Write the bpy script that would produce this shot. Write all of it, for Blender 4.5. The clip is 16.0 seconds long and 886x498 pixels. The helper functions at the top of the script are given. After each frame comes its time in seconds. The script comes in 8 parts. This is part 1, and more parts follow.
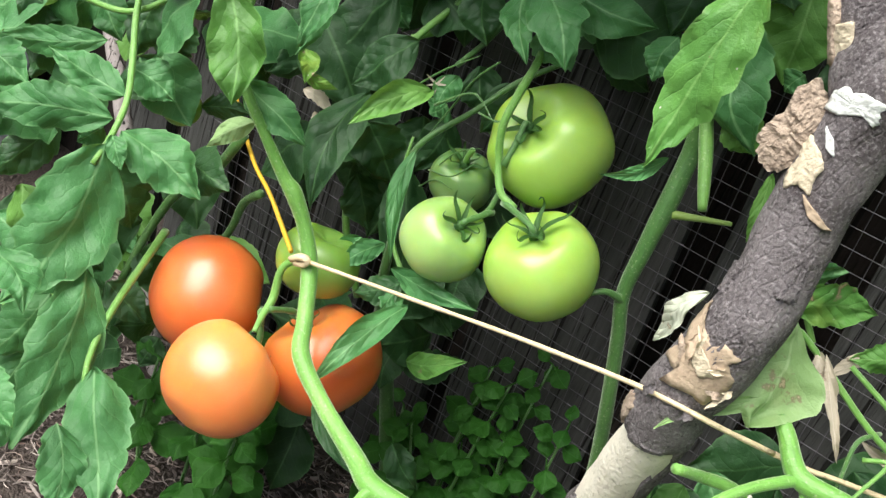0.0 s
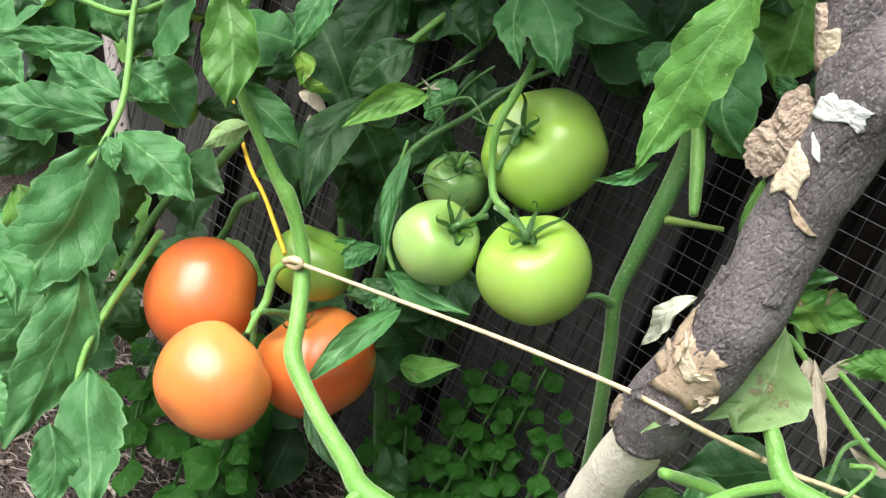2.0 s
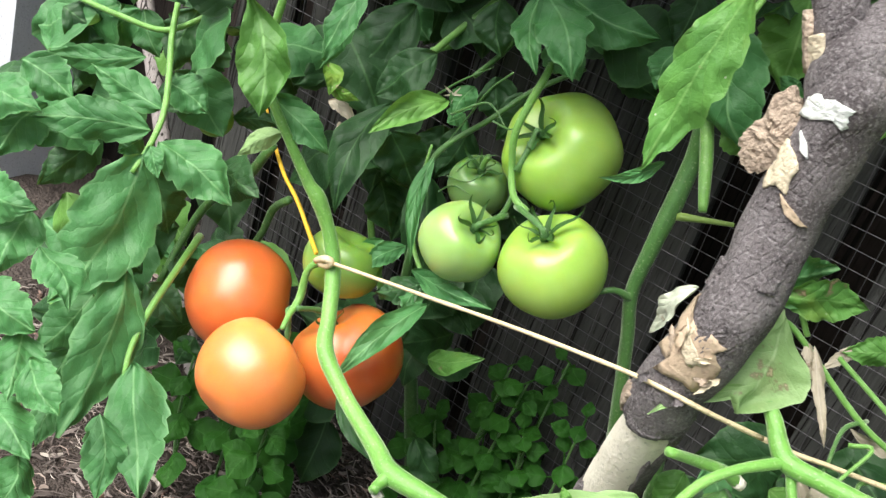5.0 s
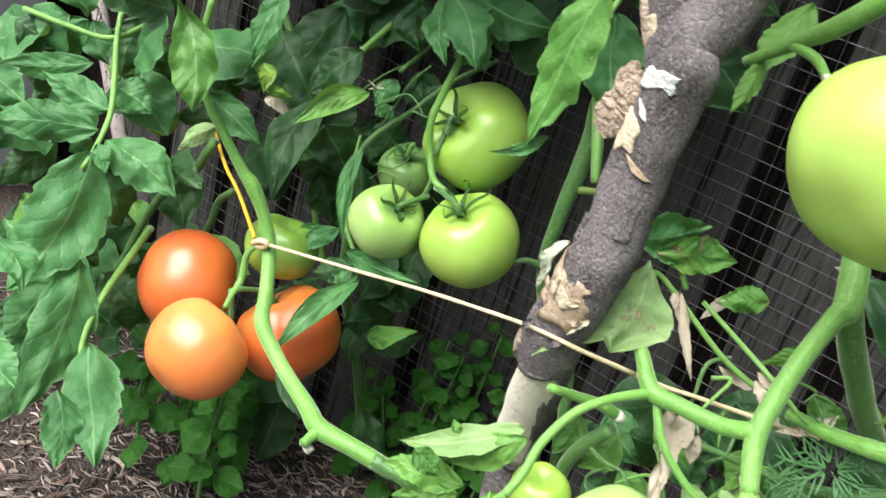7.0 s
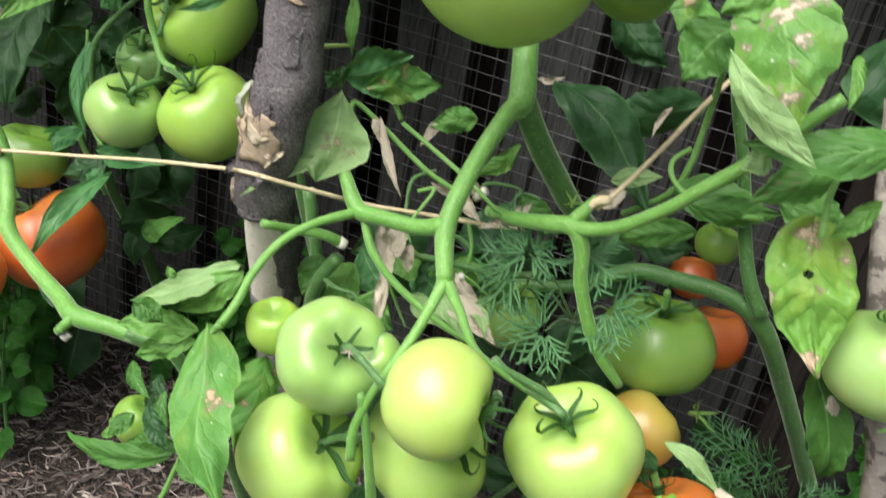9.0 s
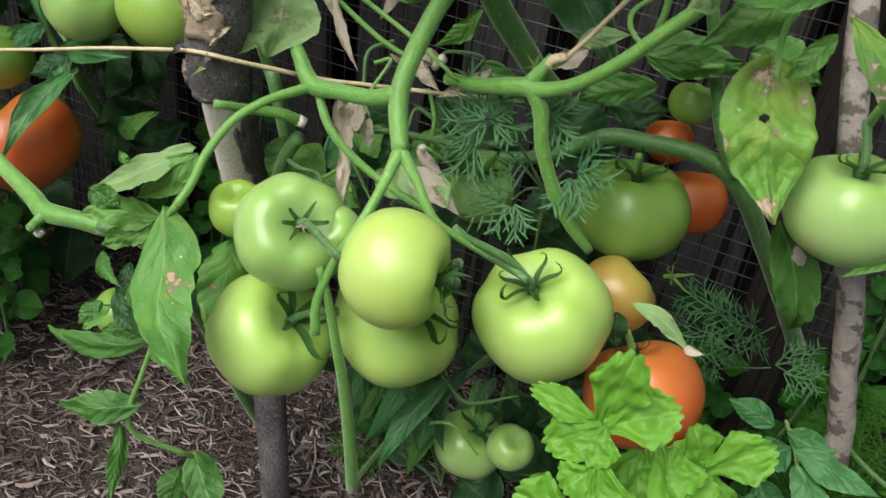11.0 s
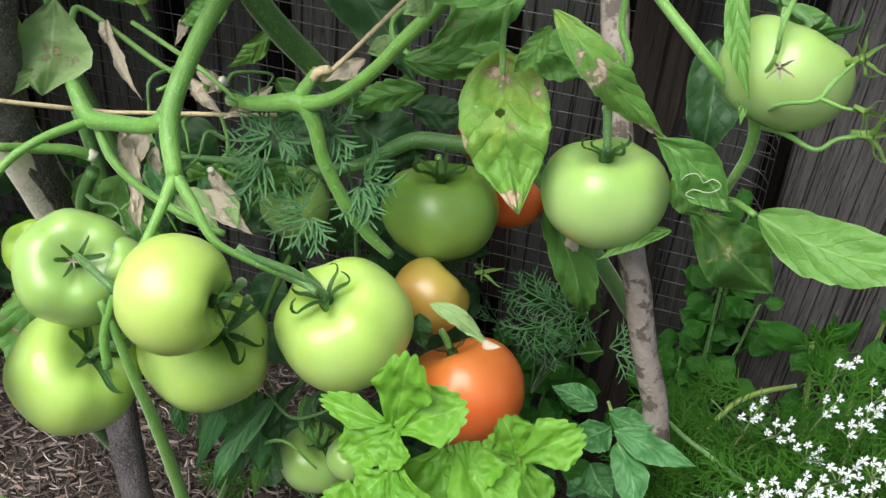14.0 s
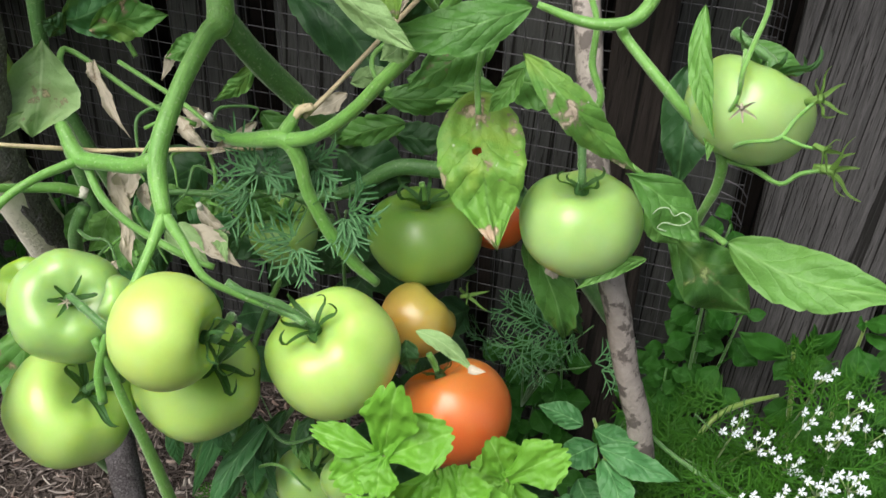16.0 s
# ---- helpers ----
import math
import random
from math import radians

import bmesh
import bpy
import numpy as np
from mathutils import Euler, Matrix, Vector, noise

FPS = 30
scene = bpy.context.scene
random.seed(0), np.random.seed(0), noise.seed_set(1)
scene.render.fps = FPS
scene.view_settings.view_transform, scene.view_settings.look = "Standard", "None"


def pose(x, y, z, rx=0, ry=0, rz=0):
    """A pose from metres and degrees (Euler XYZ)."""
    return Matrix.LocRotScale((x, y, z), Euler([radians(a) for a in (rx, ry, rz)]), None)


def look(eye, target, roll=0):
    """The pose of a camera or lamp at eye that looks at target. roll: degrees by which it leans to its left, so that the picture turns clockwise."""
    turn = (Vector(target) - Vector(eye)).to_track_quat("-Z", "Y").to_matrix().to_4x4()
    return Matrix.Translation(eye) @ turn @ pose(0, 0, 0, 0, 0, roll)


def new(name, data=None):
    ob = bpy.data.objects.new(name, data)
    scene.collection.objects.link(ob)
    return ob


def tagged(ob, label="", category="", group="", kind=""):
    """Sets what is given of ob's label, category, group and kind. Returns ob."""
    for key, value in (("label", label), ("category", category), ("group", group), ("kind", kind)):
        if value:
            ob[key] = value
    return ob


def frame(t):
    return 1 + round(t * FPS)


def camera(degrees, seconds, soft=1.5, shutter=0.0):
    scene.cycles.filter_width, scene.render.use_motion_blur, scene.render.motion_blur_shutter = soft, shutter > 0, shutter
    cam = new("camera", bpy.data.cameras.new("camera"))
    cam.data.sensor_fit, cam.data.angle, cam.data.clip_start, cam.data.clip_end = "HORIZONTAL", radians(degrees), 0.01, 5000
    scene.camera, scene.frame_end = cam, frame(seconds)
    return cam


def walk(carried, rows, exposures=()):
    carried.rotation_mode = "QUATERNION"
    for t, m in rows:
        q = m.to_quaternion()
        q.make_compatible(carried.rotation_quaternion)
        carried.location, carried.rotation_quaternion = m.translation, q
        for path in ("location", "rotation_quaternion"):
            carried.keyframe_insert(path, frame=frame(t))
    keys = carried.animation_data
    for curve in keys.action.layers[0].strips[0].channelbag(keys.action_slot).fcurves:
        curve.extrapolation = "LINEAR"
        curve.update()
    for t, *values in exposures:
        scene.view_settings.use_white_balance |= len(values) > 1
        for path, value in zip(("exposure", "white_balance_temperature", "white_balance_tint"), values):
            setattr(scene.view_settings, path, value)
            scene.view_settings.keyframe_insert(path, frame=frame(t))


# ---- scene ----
cam = camera(52.9, 16.0, soft=1.4, shutter=0.5)
PATH = [
    (0, (0.126, -0.787, 0.724), (-0.252, 0.034, 0.295), 21.7),
    (0.5, (0.125, -0.784, 0.724), (-0.255, 0.033, 0.289), 22.0),
    (1, (0.123, -0.782, 0.727), (-0.257, 0.032, 0.286), 21.8),
    (1.5, (0.130, -0.784, 0.727), (-0.248, 0.034, 0.295), 22.0),
    (2, (0.132, -0.785, 0.727), (-0.249, 0.035, 0.301), 22.0),
    (2.5, (0.129, -0.784, 0.728), (-0.259, 0.030, 0.297), 21.7),
    (3, (0.132, -0.797, 0.732), (-0.273, 0.007, 0.298), 21.1),
    (3.2, (0.133, -0.804, 0.732), (-0.274, -0.001, 0.299), 20.9),
    (5.3, (0.170, -0.814, 0.747), (-0.246, -0.015, 0.313), 20.1),
    (5.5, (0.180, -0.821, 0.755), (-0.236, -0.020, 0.325), 19.9),
    (6, (0.194, -0.831, 0.761), (-0.212, -0.022, 0.338), 20.1),
    (6.5, (0.220, -0.838, 0.764), (-0.187, -0.027, 0.343), 19.3),
    (7, (0.240, -0.841, 0.763), (-0.168, -0.030, 0.342), 18.5),
    (7.5, (0.276, -0.840, 0.759), (-0.109, -0.022, 0.331), 16.8),
    (8, (0.307, -0.830, 0.760), (-0.009, 0.010, 0.319), 15.9),
    (8.5, (0.346, -0.824, 0.767), (0.066, 0.022, 0.314), 14.5),
    (9, (0.373, -0.825, 0.752), (0.113, 0.022, 0.289), 13.1),
    (9.2, (0.382, -0.824, 0.744), (0.127, 0.019, 0.270), 12.8),
    (11.3, (0.431, -0.807, 0.734), (0.190, -0.016, 0.171), 9.5),
    (11.5, (0.451, -0.805, 0.731), (0.217, -0.011, 0.170), 9.2),
    (12, (0.488, -0.797, 0.735), (0.285, 0.008, 0.177), 8.1),
    (12.5, (0.513, -0.788, 0.746), (0.349, 0.026, 0.188), 7.9),
    (13, (0.514, -0.789, 0.756), (0.345, 0.020, 0.193), 7.0),
    (13.5, (0.509, -0.786, 0.759), (0.317, 0.023, 0.204), 6.4),
    (14, (0.513, -0.778, 0.753), (0.314, 0.036, 0.207), 6.2),
    (14.5, (0.524, -0.776, 0.749), (0.342, 0.041, 0.202), 5.7),
    (15, (0.510, -0.783, 0.758), (0.312, 0.027, 0.205), 5.2),
    (15.5, (0.514, -0.780, 0.773), (0.319, 0.023, 0.211), 4.3),
    (16, (0.519, -0.778, 0.779), (0.325, 0.037, 0.231), 5.0),
]
walk(cam, [(t, look(eye, target, roll)) for t, eye, target, roll in PATH],
     exposures=((0, 1.42), (7.5, 1.50), (8.2, 1.38), (9.2, 0.97), (11.3, 0.55), (12.5, 0.84), (16, 0.87)))

# ---- sky and light: an overcast day ----
world = bpy.data.worlds.new("overcast_sky")
scene.world = world
world.use_nodes = True
wn = world.node_tree.nodes
sky = wn.new("ShaderNodeTexSky")
sky.sky_type, sky.sun_disc = "NISHITA", False
sky.sun_elevation, sky.sun_rotation, sky.dust_density = radians(58), radians(210), 4.0
grey = wn.new("ShaderNodeHueSaturation")
grey.inputs["Saturation"].default_value = 0.5
world.node_tree.links.new(sky.outputs[0], grey.inputs["Color"])
world.node_tree.links.new(grey.outputs[0], wn["Background"].inputs[0])
wn["Background"].inputs[1].default_value = 0.08
sun = new("sun", bpy.data.lights.new("sun", "SUN"))
sun.data.energy, sun.data.angle, sun.data.color = 2.45, radians(50), (1.0, 0.975, 0.91)
sun.matrix_basis = look((-0.74, -1.62, 2.4), (0, 0, 0))


# ---- building helpers ----
rng = random.Random(7)
ORIGIN = {}


def V(*a):
    return Vector(a)


def thing(name, at, label, category, group="", kind="", turn=None):
    ob = new(name)
    ob.empty_display_size = 0.02
    ob.location = at
    if turn is not None:
        ob.rotation_mode = "QUATERNION"
        ob.rotation_quaternion = turn
    ORIGIN[ob.name] = Vector(at)
    return tagged(ob, label, category, group, kind)


def solid(name, data, material):
    me = bpy.data.meshes.new(name)
    me.from_pydata([tuple(v) for v in data["v"]], [], data["f"])
    if "uv" in data:
        layer = me.uv_layers.new(name="UVMap")
        for loop in me.loops:
            layer.data[loop.index].uv = data["uv"][loop.vertex_index]
    if "rim" in data:
        layer = me.uv_layers.new(name="Rim")
        for loop in me.loops:
            layer.data[loop.index].uv = data["rim"][loop.vertex_index]
    if data.get("smooth", True):
        me.polygons.foreach_set("use_smooth", [True] * len(me.polygons))
    me.materials.append(material)
    me.update()
    return me


def part(name, data, material, parent, label="", local=False):
    """One mesh under a thing or a part; places in data are in the world unless local."""
    if not local:
        o = ORIGIN[parent.name]
        data = dict(data, v=[Vector(v) - o for v in data["v"]])
    ob = new(name, solid(name, data, material))
    ob.parent = parent
    if not local:
        ORIGIN[ob.name] = ORIGIN[parent.name]
    if label:
        tagged(ob, label)
    return ob


def lone(name, data, material, label, category, kind="", group=""):
    ob = new(name, solid(name, data, material))
    ORIGIN[ob.name] = Vector((0, 0, 0))
    return tagged(ob, label, category, group, kind)


def join(*many):
    out = {"v": [], "f": [], "uv": [], "rim": []}
    for d in many:
        n = len(out["v"])
        out["v"] += list(d["v"])
        out["f"] += [tuple(i + n for i in f) for f in d["f"]]
        out["uv"] += list(d.get("uv") or [(0.5, 0.5)] * len(d["v"]))
        out["rim"] += list(d.get("rim") or [(0.5, 0.0)] * len(d["v"]))
    out["smooth"] = many[0].get("smooth", True) if many else True
    return out


def spline(points, steps):
    """Catmull-Rom through points of any length."""
    p = [np.array(q, float) for q in points]
    p = [2 * p[0] - p[1]] + p + [2 * p[-1] - p[-2]]
    out = []
    for i in range(1, len(p) - 2):
        a, b, c, d = p[i - 1:i + 3]
        for s in range(steps):
            t = s / steps
            out.append(0.5 * (2 * b + (c - a) * t + (2 * a - 5 * b + 4 * c - d) * t * t + (3 * b - a - 3 * c + d) * t ** 3))
    out.append(p[-2])
    return out


def frames_along(line):
    """Tangent and two side vectors at each point of a line, without twist."""
    out, side = [], None
    for i, q in enumerate(line):
        t = Vector(line[min(i + 1, len(line) - 1)] - line[max(i - 1, 0)]).normalized()
        if side is None:
            side = t.orthogonal().normalized()
        side = (side - t * side.dot(t)).normalized()
        out.append((t, side, t.cross(side)))
    return out


def tube(points, sides=9, steps=5, rough=0.05, node=0.0, cap=True):
    """A round stem through (x, y, z, radius) points; rough: uneven surface; node: swelling where the points lie."""
    pts = spline(points, steps)
    line = [q[:3] for q in pts]
    fr = frames_along(line)
    v, f, uv = [], [], []
    seed = rng.random() * 50
    run = 0.0
    for i, (q, (t, a, b)) in enumerate(zip(pts, fr)):
        run += 0 if i == 0 else float(np.linalg.norm(line[i] - line[i - 1]))
        r = max(q[3], 0.0003) * (1 + node * max(0.0, math.cos(2 * math.pi * i / steps)) ** 3)
        for k in range(sides):
            an = 2 * math.pi * k / sides
            rr = r
            if rough:
                rr *= 1 + rough * noise.noise(Vector((math.cos(an) * 1.3 + seed, math.sin(an) * 1.3, run * 45)))
            v.append(Vector(q[:3]) + (a * math.cos(an) + b * math.sin(an)) * rr)
            uv.append((run, k / sides))
    n = len(pts)
    for i in range(n - 1):
        for k in range(sides):
            k2 = (k + 1) % sides
            f.append((i * sides + k, i * sides + k2, (i + 1) * sides + k2, (i + 1) * sides + k))
    if cap:
        f.append(tuple(range(sides))[::-1])
        f.append(tuple((n - 1) * sides + k for k in range(sides)))
    return {"v": v, "f": f, "uv": uv}


def leaf(base, tip, half, face, bow=0.1, fold=0.25, ripple=0.12, teeth=7, deep=0.15, wide=0.42, curl=0.0, tilt=None, nu=44, nv=12, hole=None, heart=0.0):
    """A leaflet blade from base to tip. bow: arch towards its face; fold: V along the midrib; ripple: wavy margin;
    teeth, deep: forward-pointing teeth of the margin; wide: where it is broadest; curl: rolled-in sides;
    hole: (u, s, size) eaten out of the blade; heart: lobes that reach back past the stalk."""
    base, tip = Vector(base), Vector(tip)
    along = tip - base
    size = along.length
    along.normalize()
    n = Vector(face)
    n = (n - along * n.dot(along)).normalized()
    n = (Matrix.Rotation(rng.uniform(-0.35, 0.35) if tilt is None else tilt, 3, along) @ n)
    across = along.cross(n)
    half *= 1.18
    ph, ph2, sd = rng.random() * 6, rng.random() * 6, rng.random() * 40
    skew, sway, roll_ = rng.uniform(-0.10, 0.10), rng.uniform(-0.05, 0.05), rng.uniform(-0.55, 0.55)
    v, f, uv, rim = [], [], [], []
    grow = math.log(0.5) / math.log(wide)
    for i in range(nu + 1):
        u = i / nu
        env = max(0.0, math.sin(math.pi * u ** grow)) ** 0.85 * (1 - 0.42 * max(0.0, (u - 0.66) / 0.34) * (1 - 0.35 * u))
        for j in range(nv + 1):
            s = 2 * j / nv - 1
            count = u * teeth + ph + (0.43 if s > 0 else 0)
            k, tooth = int(count), count % 1.0
            notch = 1 - tooth / 0.70 if tooth < 0.70 else (tooth - 0.70) / 0.30
            cut = deep * (0.45 + 1.1 * abs(noise.noise(Vector((k * 1.37 + sd, 4.0 if s > 0 else 9.0, 0)))) * 1.6) * (1.0 if u < 0.93 else 0.25)
            margin = max(0.0, (abs(s) - 0.30) / 0.70)
            jag = 1 - cut * notch * margin ** 1.4 + 0.10 * noise.noise(Vector((u * 2.6 + sd, s * 0.7, 0)))
            x = s * half * env * jag
            lift = -fold * abs(x) + bow * size * 4 * u * (1 - u)
            lift += ripple * half * abs(s) ** 1.5 * (math.sin(u * 11 + ph + (1.7 if s > 0 else 0)) + 0.4 * math.sin(u * 23 + ph2)) * 0.75 * (0.3 + env)
            lift += 0.030 * half * math.sin((u * 6 - 3.6 * (abs(s) * 0.5 * env) ** 0.8) * math.pi) ** 2 * env * (1 - abs(s) * 0.5) * (1 if nu > 20 else 0)
            lift += 0.26 * half * noise.noise(Vector((u * 3.4 + sd, s * 1.6, 3))) + 0.07 * half * noise.noise(Vector((u * 9 + sd, s * 4, 7)))
            if curl:
                x *= 1 - 0.45 * curl * abs(s)
                lift += curl * half * abs(s) ** 2.2 * env
            lift += sway * size * math.sin(u * 2 * math.pi)
            lean = skew * size * math.sin(u * math.pi)
            back = cut * size * 0.10 * (1 - notch) * margin - heart * size * abs(s) ** 1.5 * max(0.0, 1 - u / 0.45) ** 1.5
            c, e = math.cos(roll_ * (u - 0.4)), math.sin(roll_ * (u - 0.4))
            v.append(base + along * (u * size + back) + across * (x * c + lean) + n * (lift + x * e))
            uv.append((u, s * 0.5 * env + 0.5))
            rim.append((u, abs(s)))
    m = nv + 1
    for i in range(nu):
        for j in range(nv):
            if hole and ((i + 0.5) / nu - hole[0]) ** 2 + (((j + 0.5) / nv * 2 - 1 - hole[1]) * 0.35) ** 2 < hole[2] ** 2:
                continue
            f.append((i * m + j, i * m + j + 1, (i + 1) * m + j + 1, (i + 1) * m + j))
    return {"v": v, "f": f, "uv": uv, "rim": rim}


def toward(direction):
    return Vector(direction).normalized().to_track_quat("Z", "Y")


# ---- materials ----
class Look:
    """A node material that is built line by line."""

    def __init__(self, name, rough=0.5, **sockets):
        self.m = bpy.data.materials.new(name)
        self.m.use_nodes = True
        self.t = self.m.node_tree
        self.b = self.t.nodes["Principled BSDF"]
        self.b.inputs["Roughness"].default_value = rough
        self.coord = self.t.nodes.new("ShaderNodeTexCoord")
        for key, val in sockets.items():
            self.b.inputs[key.replace("_", " ")].default_value = val

    def node(self, kind, **sockets):
        n = self.t.nodes.new("ShaderNode" + kind)
        for key, val in sockets.items():
            sock = n.inputs[key.replace("_", " ")]
            if isinstance(val, bpy.types.NodeSocket):
                self.t.links.new(val, sock)
            else:
                sock.default_value = val
        return n

    def mapped(self, space="Object", scale=(1, 1, 1)):
        n = self.node("Mapping", Vector=self.coord.outputs[space])
        n.inputs["Scale"].default_value = scale
        return n.outputs[0]

    def noise(self, scale, detail=4.0, space="Object", stretch=(1, 1, 1), rough=0.55):
        return self.node("TexNoise", Vector=self.mapped(space, stretch), Scale=scale, Detail=detail, Roughness=rough).outputs["Fac"]

    def ramp(self, fac, stops):
        n = self.node("ValToRGB", Fac=fac)
        e = n.color_ramp.elements
        while len(e) < len(stops):
            e.new(0.5)
        for el, (pos, col) in zip(e, stops):
            el.position, el.color = pos, (*col, 1) if not isinstance(col, float) else (col, col, col, 1)
        return n.outputs[0]

    def mix(self, fac, a, b, how="MIX"):
        n = self.t.nodes.new("ShaderNodeMix")
        n.data_type, n.blend_type = "RGBA", how
        for sock, val in ((n.inputs[0], fac), (n.inputs[6], a), (n.inputs[7], b)):
            if isinstance(val, bpy.types.NodeSocket):
                self.t.links.new(val, sock)
            elif isinstance(val, (int, float)):
                sock.default_value = val
            else:
                sock.default_value = (*val, 1)
        return n.outputs[2]

    def math(self, how, a, b=0.0, c=0.0):
        n = self.t.nodes.new("ShaderNodeMath")
        n.operation = how
        for sock, val in zip(n.inputs, (a, b, c)):
            if isinstance(val, bpy.types.NodeSocket):
                self.t.links.new(val, sock)
            else:
                sock.default_value = val
        return n.outputs[0]

    def color(self, socket):
        self.t.links.new(socket, self.b.inputs["Base Color"])
        return self

    def bump(self, height, strength=0.3, distance=0.001):
        n = self.node("Bump", Height=height, Strength=strength, Distance=distance)
        self.t.links.new(n.outputs[0], self.b.inputs["Normal"])
        return self

    def rand(self):
        return self.node("ObjectInfo").outputs["Random"]

    def through_light(self, col, amount):
        """Thin blade: part of the light passes."""
        tr = self.node("BsdfTranslucent")
        if isinstance(col, bpy.types.NodeSocket):
            self.t.links.new(col, tr.inputs[0])
        else:
            tr.inputs[0].default_value = (*col, 1)
        mx = self.node("MixShader", Fac=amount)
        self.t.links.new(self.b.outputs[0], mx.inputs[1])
        self.t.links.new(tr.outputs[0], mx.inputs[2])
        out = self.t.nodes["Material Output"]
        self.t.links.new(mx.outputs[0], out.inputs[0])
        return self


def leaf_look(name, dark, light, vein, rough=0.42, sick=0.0, sick_cols=((0.45, 0.32, 0.18), (0.5, 0.5, 0.1)), thru=0.22, veins=6.0, spots=0.0, relief=0.8, rim=0.55, gloss=0.36):
    k = Look(name, rough + 0.03)
    k.b.inputs["Specular IOR Level"].default_value = gloss
    uv = k.node("SeparateXYZ", Vector=k.coord.outputs["UV"])
    u = k.math("ADD", uv.outputs[0], k.math("MULTIPLY", k.math("SUBTRACT", k.noise(45, 3), 0.5), 0.20))
    v = k.math("ABSOLUTE", k.math("SUBTRACT", uv.outputs[1], 0.5))
    side = k.math("ABSOLUTE", k.math("SINE", k.math("MULTIPLY", k.math("SUBTRACT", k.math("MULTIPLY", u, veins), k.math("MULTIPLY", k.math("POWER", v, 0.8), 3.6)), math.pi)))
    lateral = k.ramp(side, [(0.0, 1.0), (0.07, 0.6), (0.17, 0.0)])
    mid = k.ramp(v, [(0.0, 1.0), (0.010, 0.8), (0.022, 0.0)])
    fine = k.node("TexVoronoi", Vector=k.mapped("Object"), Scale=420.0)
    fine.feature = "DISTANCE_TO_EDGE"
    web = k.ramp(fine.outputs["Distance"], [(0.0, 1.0), (0.14, 0.0)])
    big = k.noise(28, 3)
    shade = k.mix(k.ramp(big, [(0.35, 0.0), (0.65, 1.0)]), dark, light)
    shade = k.mix(k.math("MULTIPLY", k.rand(), 0.6), shade, light)
    small = k.noise(300, 3)
    shade = k.mix(k.math("MULTIPLY", small, 0.30), shade, tuple(c * 0.55 for c in dark))
    rib = k.math("MAXIMUM", k.math("MULTIPLY", lateral, 0.34 * relief), k.math("MULTIPLY", mid, 0.85))
    rib = k.math("MAXIMUM", rib, k.math("MULTIPLY", web, 0.07))
    col = k.mix(rib, shade, vein)
    if sick:
        n1 = k.noise(34, 5)
        yellow = k.ramp(n1, [(0.58 - sick * 0.25, 0.0), (0.72 - sick * 0.2, 1.0)])
        col = k.mix(k.math("MULTIPLY", yellow, 0.55), col, sick_cols[1])
        n2 = k.noise(48, 4, rough=0.6)
        edge_ = 0.69 - sick * 0.28
        halo = k.ramp(n2, [(edge_ - 0.035, 0.0), (edge_, 1.0)])
        col = k.mix(k.math("MULTIPLY", halo, 0.85), col, tuple(c * 0.55 for c in sick_cols[0]))
        tan = k.ramp(n2, [(edge_ + 0.008, 0.0), (edge_ + 0.022, 1.0)])
        col = k.mix(tan, col, k.mix(k.noise(220, 3), sick_cols[0], tuple(min(1.0, c * 1.25) for c in sick_cols[0])))
    if spots:
        dot = k.node("TexVoronoi", Vector=k.mapped("Object"), Scale=150.0)
        pale = k.ramp(dot.outputs["Distance"], [(0.0, 1.0), (0.10 * spots, 1.0), (0.14 * spots, 0.0)])
        pick = k.ramp(k.noise(60, 2), [(0.55, 0.0), (0.6, 1.0)])
        col = k.mix(k.math("MULTIPLY", pale, pick), col, (0.6, 0.62, 0.5))
    if rim:
        margin = k.node("SeparateXYZ", Vector=k.node("UVMap").outputs[0])
        margin.inputs[0].links[0].from_node.uv_map = "Rim"
        hem = k.ramp(margin.outputs[1], [(0.90, 0.0), (1.0, 1.0)])
        col = k.mix(k.math("MULTIPLY", hem, rim), col, vein)
    k.color(col)
    h = k.math("SUBTRACT", k.math("MULTIPLY", small, 0.10), k.math("ADD", k.math("MULTIPLY", lateral, 0.10 * relief), k.math("MULTIPLY", web, 0.05)))
    h = k.math("ADD", h, k.math("MULTIPLY", k.math("POWER", side, 0.7), 0.26 * relief))
    h = k.math("ADD", h, k.math("MULTIPLY", k.noise(130, 4), 0.8))
    k.bump(h, 0.85, 0.0022)
    k.through_light(k.mix(0.5, col, (0.30, 0.45, 0.05)), thru)
    return k.m


LEAF = leaf_look("tomato_leaf", (0.036, 0.152, 0.044), (0.088, 0.275, 0.090), (0.20, 0.41, 0.17))
LEAF_MID = leaf_look("tomato_leaf_deep_green", (0.040, 0.140, 0.024), (0.092, 0.245, 0.048), (0.18, 0.37, 0.11))
# Tomato leaf again, darkened for inner and back leaves: shade in the colour.
LEAF_SHADED = leaf_look("tomato_leaf_shaded", (0.013, 0.056, 0.018), (0.034, 0.108, 0.034), (0.085, 0.20, 0.068))
LEAF_LIGHT = leaf_look("tomato_leaf_light", (0.11, 0.29, 0.055), (0.17, 0.38, 0.08), (0.24, 0.45, 0.13))
LEAF_PALE = leaf_look("tomato_leaf_underside", (0.20, 0.36, 0.12), (0.31, 0.48, 0.20), (0.40, 0.56, 0.28), rough=0.55, relief=0.5)
LEAF_SICK = leaf_look("tomato_leaf_blighted", (0.080, 0.25, 0.050), (0.14, 0.36, 0.072), (0.21, 0.42, 0.12), sick=0.14, spots=1.0, sick_cols=((0.46, 0.34, 0.22), (0.24, 0.38, 0.07)))
